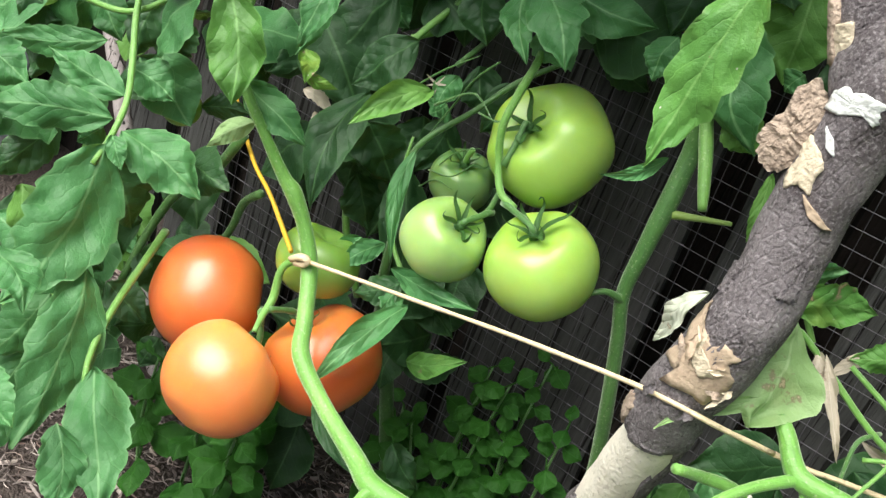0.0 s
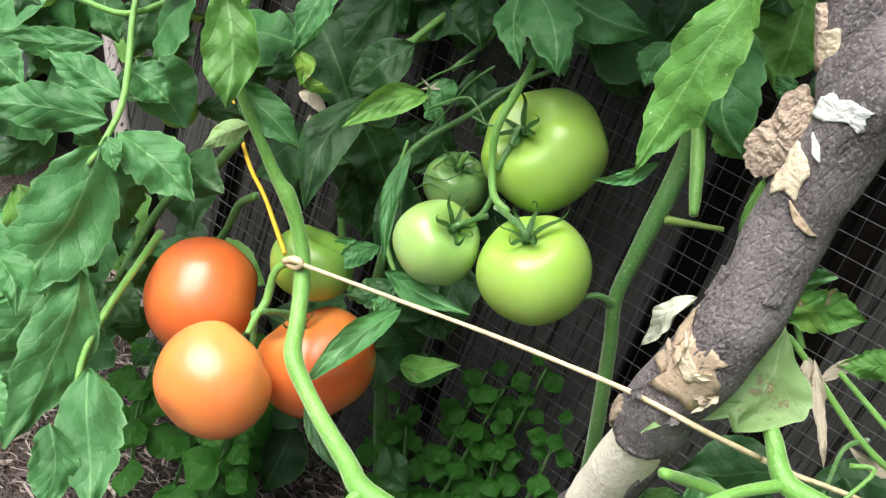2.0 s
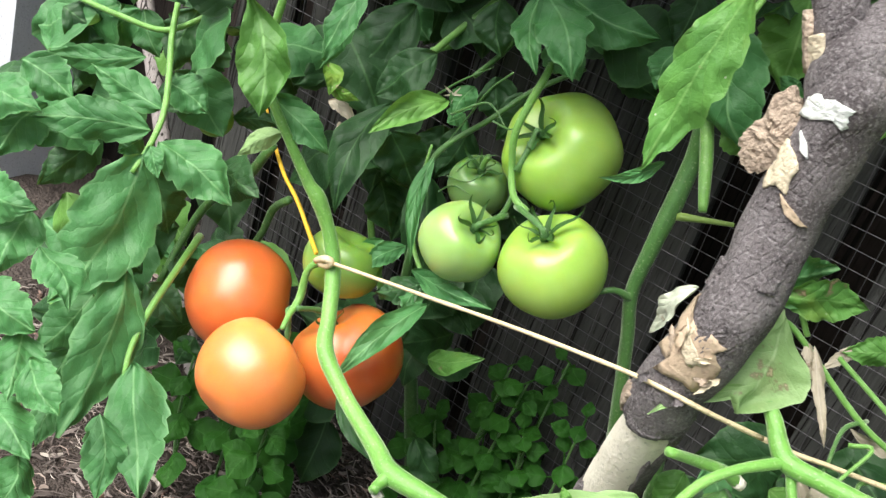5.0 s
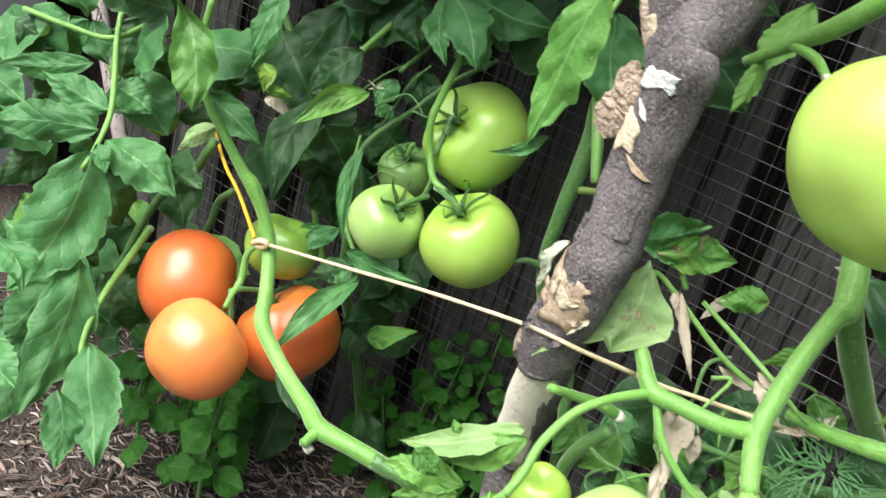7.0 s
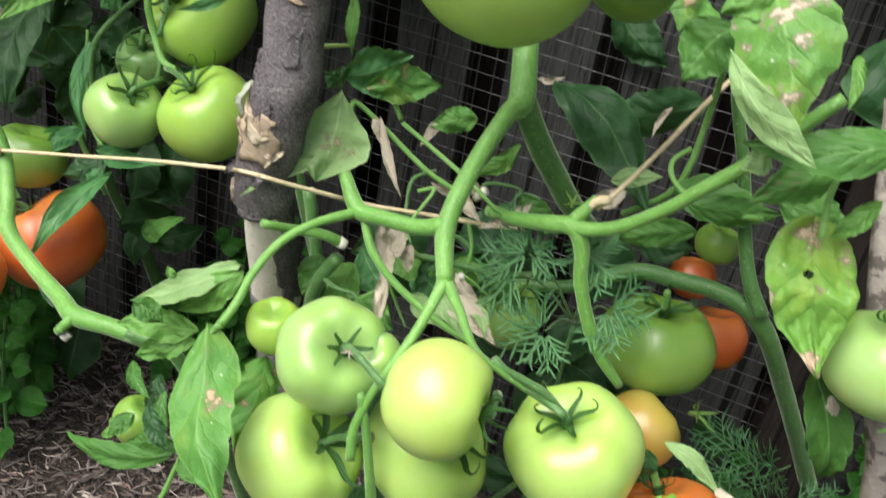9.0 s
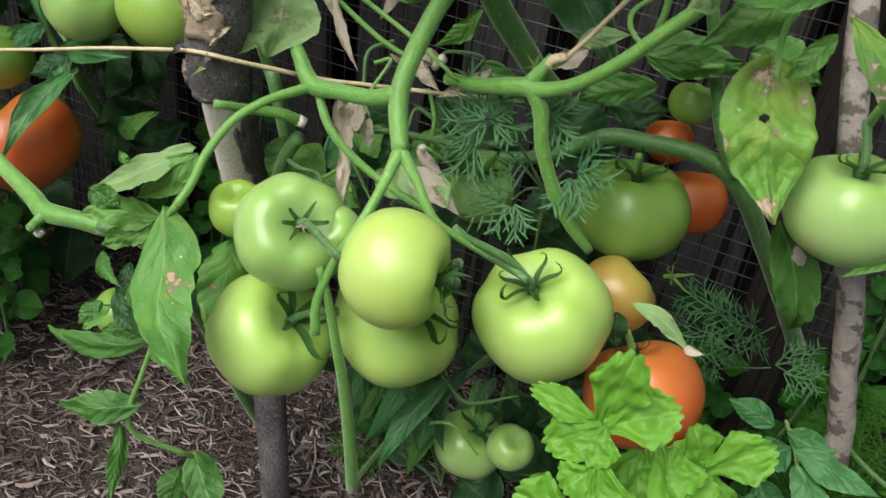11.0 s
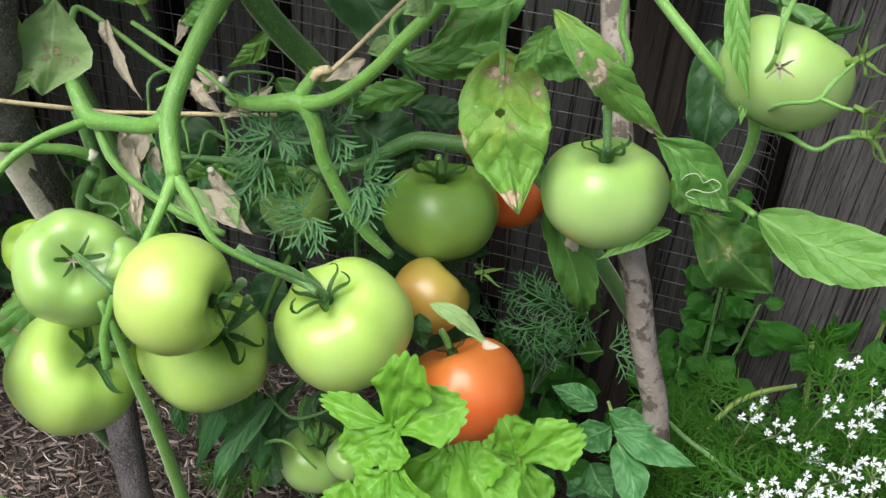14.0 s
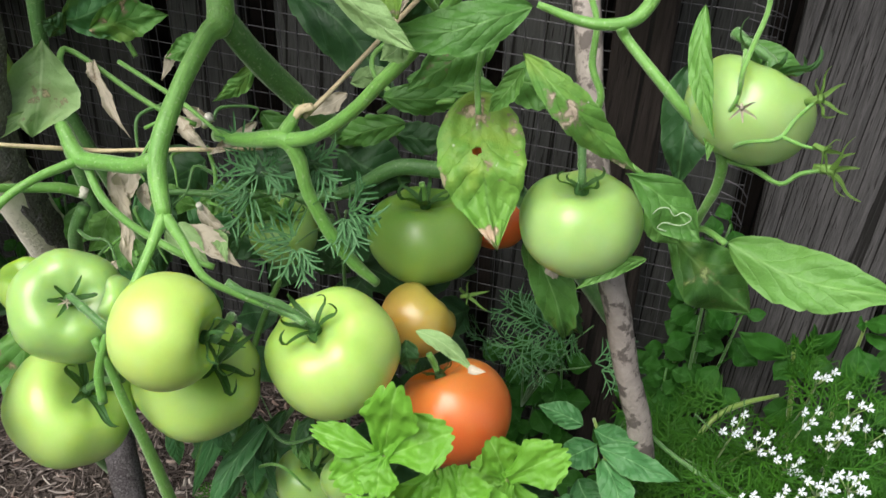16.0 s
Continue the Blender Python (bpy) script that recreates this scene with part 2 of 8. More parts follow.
LEAF_BLOTCH = leaf_look("tomato_leaf_blotched", (0.090, 0.26, 0.050), (0.16, 0.37, 0.070), (0.21, 0.42, 0.12), sick=0.33, spots=1.0, sick_cols=((0.54, 0.44, 0.34), (0.28, 0.42, 0.08)))
LEAF_YELLOW = leaf_look("tomato_leaf_yellowing", (0.14, 0.34, 0.05), (0.21, 0.43, 0.07), (0.12, 0.28, 0.05), sick=0.30, spots=1.0, sick_cols=((0.50, 0.38, 0.27), (0.36, 0.48, 0.08)))
LEAF_MOTTLED = leaf_look("mottled_leaf", (0.026, 0.105, 0.018), (0.085, 0.23, 0.042), (0.16, 0.34, 0.09), sick=0.24, sick_cols=((0.26, 0.34, 0.11), (0.20, 0.32, 0.06)))
LEAF_LIMP = leaf_look("limp_leaf", (0.20, 0.36, 0.12), (0.31, 0.48, 0.20), (0.40, 0.56, 0.28), rough=0.5, relief=0.5, sick=0.07, sick_cols=((0.40, 0.33, 0.20), (0.34, 0.44, 0.20)))
LEAF_ASH = leaf_look("bleached_leaf", (0.44, 0.50, 0.36), (0.58, 0.62, 0.50), (0.62, 0.66, 0.55), rough=0.6, sick=0.12, sick_cols=((0.50, 0.45, 0.34), (0.42, 0.52, 0.24)), thru=0.15)
LEAF_DRY = leaf_look("dead_leaf", (0.44, 0.38, 0.29), (0.62, 0.55, 0.44), (0.66, 0.60, 0.50), rough=0.7, sick=0.2, sick_cols=((0.48, 0.38, 0.29), (0.55, 0.48, 0.38)), thru=0.15, relief=0.35)
LEAF_WEED = leaf_look("weed_leaf", (0.014, 0.074, 0.009), (0.032, 0.128, 0.016), (0.05, 0.165, 0.03), veins=5.0, thru=0.12, relief=0.4, gloss=0.12)
LEAF_PARSLEY = leaf_look("celery_leaf", (0.125, 0.36, 0.030), (0.19, 0.47, 0.050), (0.25, 0.52, 0.10), veins=4.0, thru=0.30, rough=0.38, relief=0.3)
LEAF_DILL = leaf_look("dill_leaf", (0.040, 0.135, 0.045), (0.105, 0.26, 0.10), (0.12, 0.28, 0.11), veins=3.0, thru=0.08)
LEAF_FEATHER = leaf_look("feathery_leaf", (0.015, 0.070, 0.006), (0.044, 0.145, 0.013), (0.04, 0.13, 0.02), veins=3.0, thru=0.06, gloss=0.12)


def stem_look(name, a, b, rough=0.5):
    k = Look(name, rough)
    k.b.inputs["Sheen Weight"].default_value = 0.5
    k.b.inputs["Sheen Roughness"].default_value = 0.35
    k.b.inputs["Sheen Tint"].default_value = (0.85, 1.0, 0.75, 1)
    k.b.inputs["Subsurface Weight"].default_value = 0.25
    k.b.inputs["Subsurface Radius"].default_value = (0.003, 0.004, 0.001)
    c = k.mix(k.ramp(k.noise(16, 3), [(0.35, 0.0), (0.65, 1.0)]), a, b)
    ridge = k.noise(5, 3, "UV", (22, 4, 1))
    c = k.mix(k.math("MULTIPLY", k.ramp(ridge, [(0.45, 0.0), (0.62, 1.0)]), 0.40), c, tuple(x * 0.62 for x in a))
    c = k.mix(k.math("MULTIPLY", k.noise(160, 4), 0.35), c, tuple(x * 0.55 for x in a))
    c = k.mix(k.ramp(k.noise(420, 2), [(0.60, 0.0), (0.74, 0.32)]), c, (0.55, 0.64, 0.42))
    k.color(c).bump(k.math("ADD", k.math("ADD", k.noise(620, 3), k.noise(90, 2)), ridge), 0.45, 0.0009)
    return k.m


STEM = stem_look("tomato_stem", (0.135, 0.34, 0.060), (0.215, 0.46, 0.10))
# Darker stem green: old stems, and shaded stems with the shade in their colour.
STEM_DARK = stem_look("old_and_shaded_stem", (0.070, 0.19, 0.045), (0.11, 0.26, 0.07))
STEM_WEED = stem_look("weed_stem", (0.20, 0.32, 0.06), (0.26, 0.38, 0.10))


def tomato_look(name, shoulder, body, blush, rough=0.33, streak=0.35):
    """Skin from the stem end (shoulder) to the blossom end, with a ripening blush."""
    k = Look(name, rough)
    k.b.inputs["Subsurface Weight"].default_value = 1.0
    k.b.inputs["Subsurface Radius"].default_value = (0.010, 0.008, 0.003)
    k.b.inputs["Subsurface Scale"].default_value = 2.2
    k.b.inputs["Coat Weight"].default_value = 0.4
    k.b.inputs["Coat Roughness"].default_value = 0.35
    sep = k.node("SeparateXYZ", Vector=k.coord.outputs["Generated"])
    wob = k.math("ADD", sep.outputs[2], k.math("MULTIPLY", k.math("SUBTRACT", k.noise(14, 3), 0.5), 0.35))
    col = k.mix(k.ramp(wob, [(0.45, 0.0), (0.95, 1.0)]), body, shoulder)
    col = k.mix(k.ramp(k.noise(20, 4), [(0.42, 0.0), (0.75, streak)]), col, blush)
    rays = k.noise(60, 4, stretch=(1, 1, 0.12))
    col = k.mix(k.math("MULTIPLY", k.ramp(rays, [(0.45, 0.0), (0.75, 1.0)]), 0.22), col, blush)
    specks = k.node("TexVoronoi", Vector=k.mapped("Object"), Scale=420.0)
    col = k.mix(k.ramp(specks.outputs["Distance"], [(0.0, 0.22), (0.16, 0.0)]), col, (0.62, 0.70, 0.38))
    k.color(col).bump(k.math("ADD", k.noise(35, 2), k.math("MULTIPLY", k.noise(600, 2), 0.06)), 0.12, 0.002)
    return k.m


GREEN = tomato_look("unripe_skin", (0.29, 0.49, 0.075), (0.39, 0.60, 0.120), (0.48, 0.67, 0.20))
GREEN_PALE = tomato_look("pale_unripe_skin", (0.27, 0.46, 0.12), (0.37, 0.56, 0.20), (0.45, 0.62, 0.29))
GREEN_YELLOW = tomato_look("breaking_skin", (0.40, 0.58, 0.12), (0.46, 0.63, 0.16), (0.53, 0.68, 0.25))
# Two darker greens for tomatoes set back: their shade is put into the skin.
GREEN_DEEP = tomato_look("dim_green_skin", (0.155, 0.31, 0.05), (0.23, 0.39, 0.075), (0.29, 0.43, 0.12))
GREEN_SHADE = tomato_look("shaded_green_skin", (0.15, 0.30, 0.09), (0.22, 0.38, 0.13), (0.27, 0.42, 0.17))
GREEN_SOFT = tomato_look("dull_unripe_skin", (0.38, 0.58, 0.13), (0.48, 0.69, 0.19), (0.56, 0.74, 0.28))
RED = tomato_look("ripe_skin", (0.60, 0.19, 0.040), (0.64, 0.135, 0.030), (0.68, 0.23, 0.06))
ORANGE = tomato_look("ripening_skin", (0.80, 0.33, 0.085), (0.76, 0.225, 0.055), (0.80, 0.36, 0.12))
ORANGE_DEEP = tomato_look("orange_red_skin", (0.70, 0.23, 0.05), (0.68, 0.145, 0.032), (0.72, 0.26, 0.08))
BROWN_ORANGE = tomato_look("turning_skin", (0.42, 0.36, 0.07), (0.46, 0.30, 0.065), (0.46, 0.38, 0.12))


def wood_look(name, a, b, scale=1.0, rough=0.85, axis=(14, 14, 0.9)):
    k = Look(name, rough)
    k.b.inputs["Specular IOR Level"].default_value = 0.15
    grain = k.noise(16 * scale, 8, stretch=axis, rough=0.7)
    wide = k.noise(5 * scale, 3, stretch=(2, 2, 0.5))
    fibre = k.noise(34 * scale, 5, stretch=(axis[0], axis[1], axis[2] * 0.7), rough=0.75)
    c = k.mix(k.ramp(k.math("ADD", k.math("MULTIPLY", grain, 0.55), k.math("MULTIPLY", fibre, 0.45)), [(0.38, 0.0), (0.62, 1.0)]), a, b)
    c = k.mix(k.math("MULTIPLY", wide, 0.6), c, tuple(x * 0.5 for x in a))
    c = k.mix(k.math("MULTIPLY", k.rand(), 0.35), c, tuple(x * 0.7 for x in b))
    crack = k.ramp(k.noise(26 * scale, 6, stretch=axis), [(0.34, 1.0), (0.40, 0.0)])
    c = k.mix(k.math("MULTIPLY", crack, 0.85), c, (0.02, 0.018, 0.017))
    split = k.math("ABSOLUTE", k.math("SUBTRACT", k.noise(3.2 * scale, 2, stretch=(axis[0] * 0.8, axis[1] * 0.8, axis[2] * 0.12)), 0.5))
    split = k.ramp(split, [(0.0, 1.0), (0.010, 1.0), (0.016, 0.0)])
    c = k.mix(k.math("MULTIPLY", split, 0.9), c, (0.012, 0.011, 0.010))
    k.color(c).bump(k.math("SUBTRACT", grain, k.math("ADD", crack, split)), 0.7, 0.003)
    return k.m


BOARD = wood_look("weathered_board", (0.040, 0.041, 0.040), (0.115, 0.117, 0.112))
BOARD_DARK = wood_look("brown_board", (0.022, 0.018, 0.016), (0.056, 0.045, 0.040))
BOARD_GREY = wood_look("grey_board", (0.040, 0.039, 0.040), (0.165, 0.158, 0.158), 1.5)
POST_PALE = wood_look("pale_post", (0.34, 0.30, 0.29), (0.52, 0.47, 0.46))


def bark_look():
    k = Look("grey_bark", 0.92)
    k.b.inputs["Specular IOR Level"].default_value = 0.25
    c = k.mix(k.ramp(k.noise(30, 5), [(0.35, 0.0), (0.65, 1.0)]), (0.095, 0.083, 0.086), (0.215, 0.195, 0.20))
    c = k.mix(k.ramp(k.noise(520, 4, rough=0.7), [(0.50, 0.0), (0.68, 0.85)]), c, (0.34, 0.32, 0.325))
    c = k.mix(k.ramp(k.noise(400, 3), [(0.34, 0.6), (0.43, 0.0)]), c, (0.040, 0.035, 0.035))
    c = k.mix(k.ramp(k.noise(60, 6, rough=0.7), [(0.66, 0.0), (0.74, 0.6)]), c, (0.30, 0.24, 0.17))
    plates = k.node("TexVoronoi", Vector=k.mapped("Object", (1, 1, 0.6)), Scale=170.0)
    plates.feature = "DISTANCE_TO_EDGE"
    h = k.math("ADD", k.math("MULTIPLY", k.noise(480, 5, rough=0.7), 1.3), k.math("MULTIPLY", k.noise(70, 5, stretch=(1, 1, 0.4)), 1.6))
    h = k.math("ADD", h, k.math("MULTIPLY", k.ramp(plates.outputs["Distance"], [(0.0, 0.0), (0.12, 1.0)]), 0.35))
    k.color(c).bump(h, 1.0, 0.0022)
    return k.m


def patch_look(name, a, b, rough=0.85, relief=0.0015):
    k = Look(name, rough)
    c = k.mix(k.noise(90, 6, rough=0.65), a, b)
    c = k.mix(k.ramp(k.noise(260, 4), [(0.58, 0.0), (0.7, 0.55)]), c, tuple(x * 0.45 for x in a))
    k.color(c).bump(k.math("ADD", k.noise(300, 4), k.noise(70, 4)), 0.8, relief)
    return k.m


BARK = bark_look()
BARE = patch_look("bare_wood", (0.66, 0.62, 0.51), (0.78, 0.75, 0.65))
INNER = patch_look("inner_bark", (0.30, 0.22, 0.15), (0.54, 0.43, 0.31))
CORK = patch_look("corky_bark", (0.23, 0.17, 0.125), (0.50, 0.41, 0.32), relief=0.005)
CREAM = patch_look("cream_inner_wood", (0.46, 0.39, 0.27), (0.62, 0.55, 0.41), relief=0.0025)
LICHEN = patch_look("white_lichen", (0.46, 0.50, 0.47), (0.70, 0.72, 0.69))


def twig_look():
    k = Look("mottled_stick", 0.85)
    c = k.mix(k.noise(140, 5), (0.20, 0.17, 0.15), (0.46, 0.41, 0.37))
    c = k.mix(k.ramp(k.noise(60, 5, rough=0.65), [(0.50, 0.0), (0.55, 0.85)]), c, (0.085, 0.070, 0.062))
    k.color(c).bump(k.math("ADD", k.noise(260, 4), k.noise(60, 4)), 0.8, 0.0015)
    return k.m


TWIG = twig_look()
MINED = patch_look("mined_leaf", (0.34, 0.46, 0.28), (0.46, 0.56, 0.38))
TWINE = patch_look("straw_twine", (0.56, 0.44, 0.25), (0.70, 0.60, 0.40), 0.7)
YELLOW_TWINE = patch_look("yellow_twine", (0.75, 0.42, 0.02), (0.85, 0.55, 0.05), 0.6)
CUT = patch_look("cut_stem_end", (0.62, 0.60, 0.50), (0.78, 0.76, 0.68), 0.7)
def petal_look():
    k = Look("white_petal", 0.6)
    k.color(k.mix(k.noise(400, 3), (0.68, 0.74, 0.82), (0.80, 0.83, 0.88)))
    k.through_light((0.75, 0.80, 0.80), 0.2)
    return k.m


PETAL = petal_look()
WALL_PALE = patch_look("pale_paint", (0.54, 0.56, 0.60), (0.62, 0.64, 0.68), 0.6)


def wire_look():
    k = Look("galvanised_wire", 0.42)
    k.b.inputs["Metallic"].default_value = 0.75
    k.color(k.mix(k.noise(80, 4), (0.070, 0.070, 0.078), (0.19, 0.185, 0.20)))
    return k.m


WIRE = wire_look()


def soil_look():
    k = Look("soil", 0.95)
    k.b.inputs["Specular IOR Level"].default_value = 0.15
    c = k.mix(k.noise(22, 7, rough=0.7), (0.036, 0.029, 0.026), (0.13, 0.106, 0.094))
    c = k.mix(k.ramp(k.noise(150, 5), [(0.60, 0.0), (0.70, 0.7)]), c, (0.24, 0.20, 0.16))
    k.color(c).bump(k.math("ADD", k.noise(60, 6), k.noise(240, 4)), 1.0, 0.01)
    return k.m


SOIL = soil_look()


# ---- ground ----
def ground_sheet():
    xs = [-300, -60, -12, -4, -2] + [-1.4 + 0.03 * i for i in range(94)] + [2.2, 4, 12, 60, 300]
    ys = [-300, -60, -12, -4, -2] + [-1.3 + 0.03 * i for i in range(60)] + [1.2, 4, 12, 60, 300]
    v, f = [], []
    for y in ys:
        for x in xs:
            h = 0.018 * noise.noise(Vector((x * 5, y * 5, 1))) + 0.007 * noise.noise(Vector((x * 22, y * 22, 4))) if abs(x) < 2.5 and abs(y) < 2 else 0
            v.append((x, y, h))
    w = len(xs)
    for j in range(len(ys) - 1):
        for i in range(w - 1):
            f.append((j * w + i, j * w + i + 1, (j + 1) * w + i + 1, (j + 1) * w + i))
    return {"v": v, "f": f}


lone("ground", ground_sheet(), SOIL, "dark bare garden soil with crumbs and litter", "soil", "structure")


def mulch(count, x0, x1, y0, y1):
    """Straw bits, bark chips and dead stalks lying on the soil."""
    r = random.Random(21)
    v, f, uv = [], [], []
    for _ in range(count):
        x, y = r.uniform(x0, x1), r.uniform(y0, y1)
        z = 0.018 * noise.noise(Vector((x * 5, y * 5, 1))) + 0.007 * noise.noise(Vector((x * 22, y * 22, 4))) + r.uniform(0.0, 0.008)
        a, long = r.uniform(0, math.pi * 2), r.uniform(0.005, 0.026) if r.random() < 0.95 else r.uniform(0.03, 0.07)
        wide = r.uniform(0.0004, 0.0011) if r.random() < 0.78 else r.uniform(0.0014, 0.0026)
        if wide > 0.0013:
            long = wide * r.uniform(4.0, 11.0)
        d, s = Vector((math.cos(a), math.sin(a), r.uniform(-0.25, 0.3))), Vector((-math.sin(a), math.cos(a), r.uniform(-0.4, 0.4)))
        up, c, bend = Vector((0, 0, 1)), Vector((x, y, z)), r.uniform(-0.6, 0.6)
        n = len(v)
        for k in range(4):
            t = k / 3 - 0.5
            q = c + d * (t * long) + s * (bend * long * t * t * 2) + up * (0.12 * long * (0.25 - t * t))
            w = wide * (0.6 + 0.5 * (1 - 4 * t * t))
            v += [q - s * w, q + up * (w * 0.7 + 0.0005), q + s * w]
            uv += [(t, 0), (t, 0.5), (t, 1)]
        for k in range(3):
            b = n + 3 * k
            f += [(b, b + 1, b + 4, b + 3), (b + 1, b + 2, b + 5, b + 4)]
    return {"v": v, "f": f, "uv": uv, "smooth": False}


def mulch_look():
    k = Look("mulch", 0.9)
    isl = k.node("NewGeometry").outputs["Random Per Island"]
    c = k.ramp(isl, [(0.0, (0.050, 0.038, 0.033)), (0.47, (0.185, 0.150, 0.135)), (0.75, (0.41, 0.355, 0.325)), (0.86, (0.22, 0.13, 0.10)), (1.0, (0.58, 0.52, 0.46))])
    k.color(k.mix(k.math("MULTIPLY", k.noise(250, 3), 0.5), c, (0.04, 0.03, 0.025)))
    return k.m


lone("mulch", mulch(16000, -0.75, 0.40, -0.75, 0.0), mulch_look(), "loose straw, chips and dead stalks on soil", "mulch", "stuff")


# ---- fence: weathered boards with a wire mesh stapled over them ----
def lean(x, z):
    return x - 0.06 * (z - 0.35)


def board(x0, x1, y0, y1, z0, z1, bend=0.003):
    """An upright plank with worn edges."""
    r = rng.random() * 30
    v, f = [], []
    n, ring = 14, [(0, 0.12), (0.06, 0), (0.35, 0), (0.65, 0), (0.94, 0), (1, 0.12), (1, 1), (0, 1)]
    for i in range(n + 1):
        z = z0 + (z1 - z0) * i / n
        for a, b in ring:
            wob = bend * noise.noise(Vector((z * 3 + r, a * 2, 0)))
            v.append((lean(x0 + (x1 - x0) * a + wob, z), y0 + (y1 - y0) * b + 0.002 * noise.noise(Vector((z * 6, a * 3 + r, 2))), z))
    m = len(ring)
    for i in range(n):
        for k in range(m):
            k2 = (k + 1) % m
            f.append((i * m + k, i * m + k2, (i + 1) * m + k2, (i + 1) * m + k))
    f += [tuple(range(m))[::-1], tuple(n * m + k for k in range(m))]
    return {"v": v, "f": f, "smooth": False}


fence = thing("wooden_fence", (0, 0.02, 0), "weathered grey board fence with dark gaps between planks", "fence", kind="structure")
edge = -0.78
for wide in (0.118, 0.122, 0.116, 0.12, 0.117, 0.119):
    part("board", board(edge, edge + wide - 0.028, 0.012, 0.032, -0.02, 1.75), BOARD, fence)
    edge += wide
for x0, x1 in ((-0.098, -0.012), (0.024, 0.106), (0.146, 0.232), (0.262, 0.352), (0.378, 0.468), (0.53, 0.612), (0.77, 0.90), (0.925, 1.06), (1.085, 1.22), (1.25, 1.38)):
    part("board", board(x0, x1, 0.012, 0.032, -0.02, 1.75), BOARD, fence)
part("board", board(0.482, 0.536, -0.028, -0.006, -0.02, 1.6), BOARD_DARK, fence, "brown board in front of the mesh")
part("board", board(0.632, 0.752, -0.03, -0.008, -0.02, 1.7), BOARD_GREY, fence, "wide grey board with long cracks")
for z in (0.16, 1.25):
    part("rail", {"v": [(x, y, zz) for x in (-0.8, 1.4) for y in (0.034, 0.07) for zz in (z, z + 0.09)],
                  "f": [(0, 1, 3, 2), (4, 6, 7, 5), (0, 4, 5, 1), (2, 3, 7, 6), (0, 2, 6, 4), (1, 5, 7, 3)], "smooth": False}, BOARD_DARK, fence)
# dark sheet added close behind the boards, standing in for shade in the gaps
lone("wall_behind", board(-3.0, 3.4, 0.16, 0.24, -0.05, 2.0), BOARD_DARK, "dark sheet added behind the fence gaps in place of shade", "wall", "structure")

mesh_thing = thing("wire_mesh", (0, 0, 0), "galvanised square wire mesh stapled over the fence", "wire mesh")
PITCH = 0.0175


def wave(x, z):
    return 0.003 * noise.noise(Vector((x * 4, z * 4, 5)))


for i in range(69):
    x = -0.595 + PITCH * i
    ph = i * 3.7
    part("wire", tube([(lean(x, z) + 0.0012 * noise.noise(Vector((z * 9, ph, 0))), -0.0006 + wave(x, z), z, 0.00052) for z in np.linspace(0.01, 1.15, 24)], 4, 1, cap=False), WIRE, mesh_thing)
for i in range(65):
    z = 0.012 + PITCH * i
    ph = i * 5.1
    part("wire", tube([(lean(x, z), 0.0006 + wave(x, z), z + 0.0012 * noise.noise(Vector((x * 9, ph, 0))), 0.00052) for x in np.linspace(-0.60, 0.618, 32)], 4, 1, cap=False), WIRE, mesh_thing)


# crumpled free edge of the mesh beside the wide board
def edge_wires():
    many = []
    r = random.Random(9)
    for i in range(40):
        z = 0.05 + 0.0135 * i
        x = lean(0.612, z)
        many.append(tube([(x - 0.02, 0.001, z, 0.0006), (x, -0.006, z + r.uniform(-0.003, 0.003), 0.0006), (x + 0.008, -0.022, z + r.uniform(-0.006, 0.006), 0.0006)], 4, 3, cap=False))
    for k in range(3):
        many.append(tube([(lean(0.612, z) + 0.004 * k, -0.003 - 0.008 * k, z, 0.00052) for z in np.linspace(0.05, 0.6, 20)], 4, 1, cap=False))
    return join(*many)


part("bent_edge", edge_wires(), WIRE, mesh_thing, "bent rough edge of the mesh")

post = thing("pale_post", (-0.503, -0.091, -0.002), "pale weathered wooden post at the mesh's end", "post")
part("post", tube([(-0.481, -0.099, -0.037, 0.0100), (-0.546, -0.080, 0.055, 0.0100), (-0.616, -0.065, 0.145, 0.0100), (-0.693, -0.047, 0.246, 0.0107), (-0.771, -0.029, 0.348, 0.0114), (-0.830, -0.014, 0.427, 0.0114)], 8, 3, rough=0.1), POST_PALE, post)


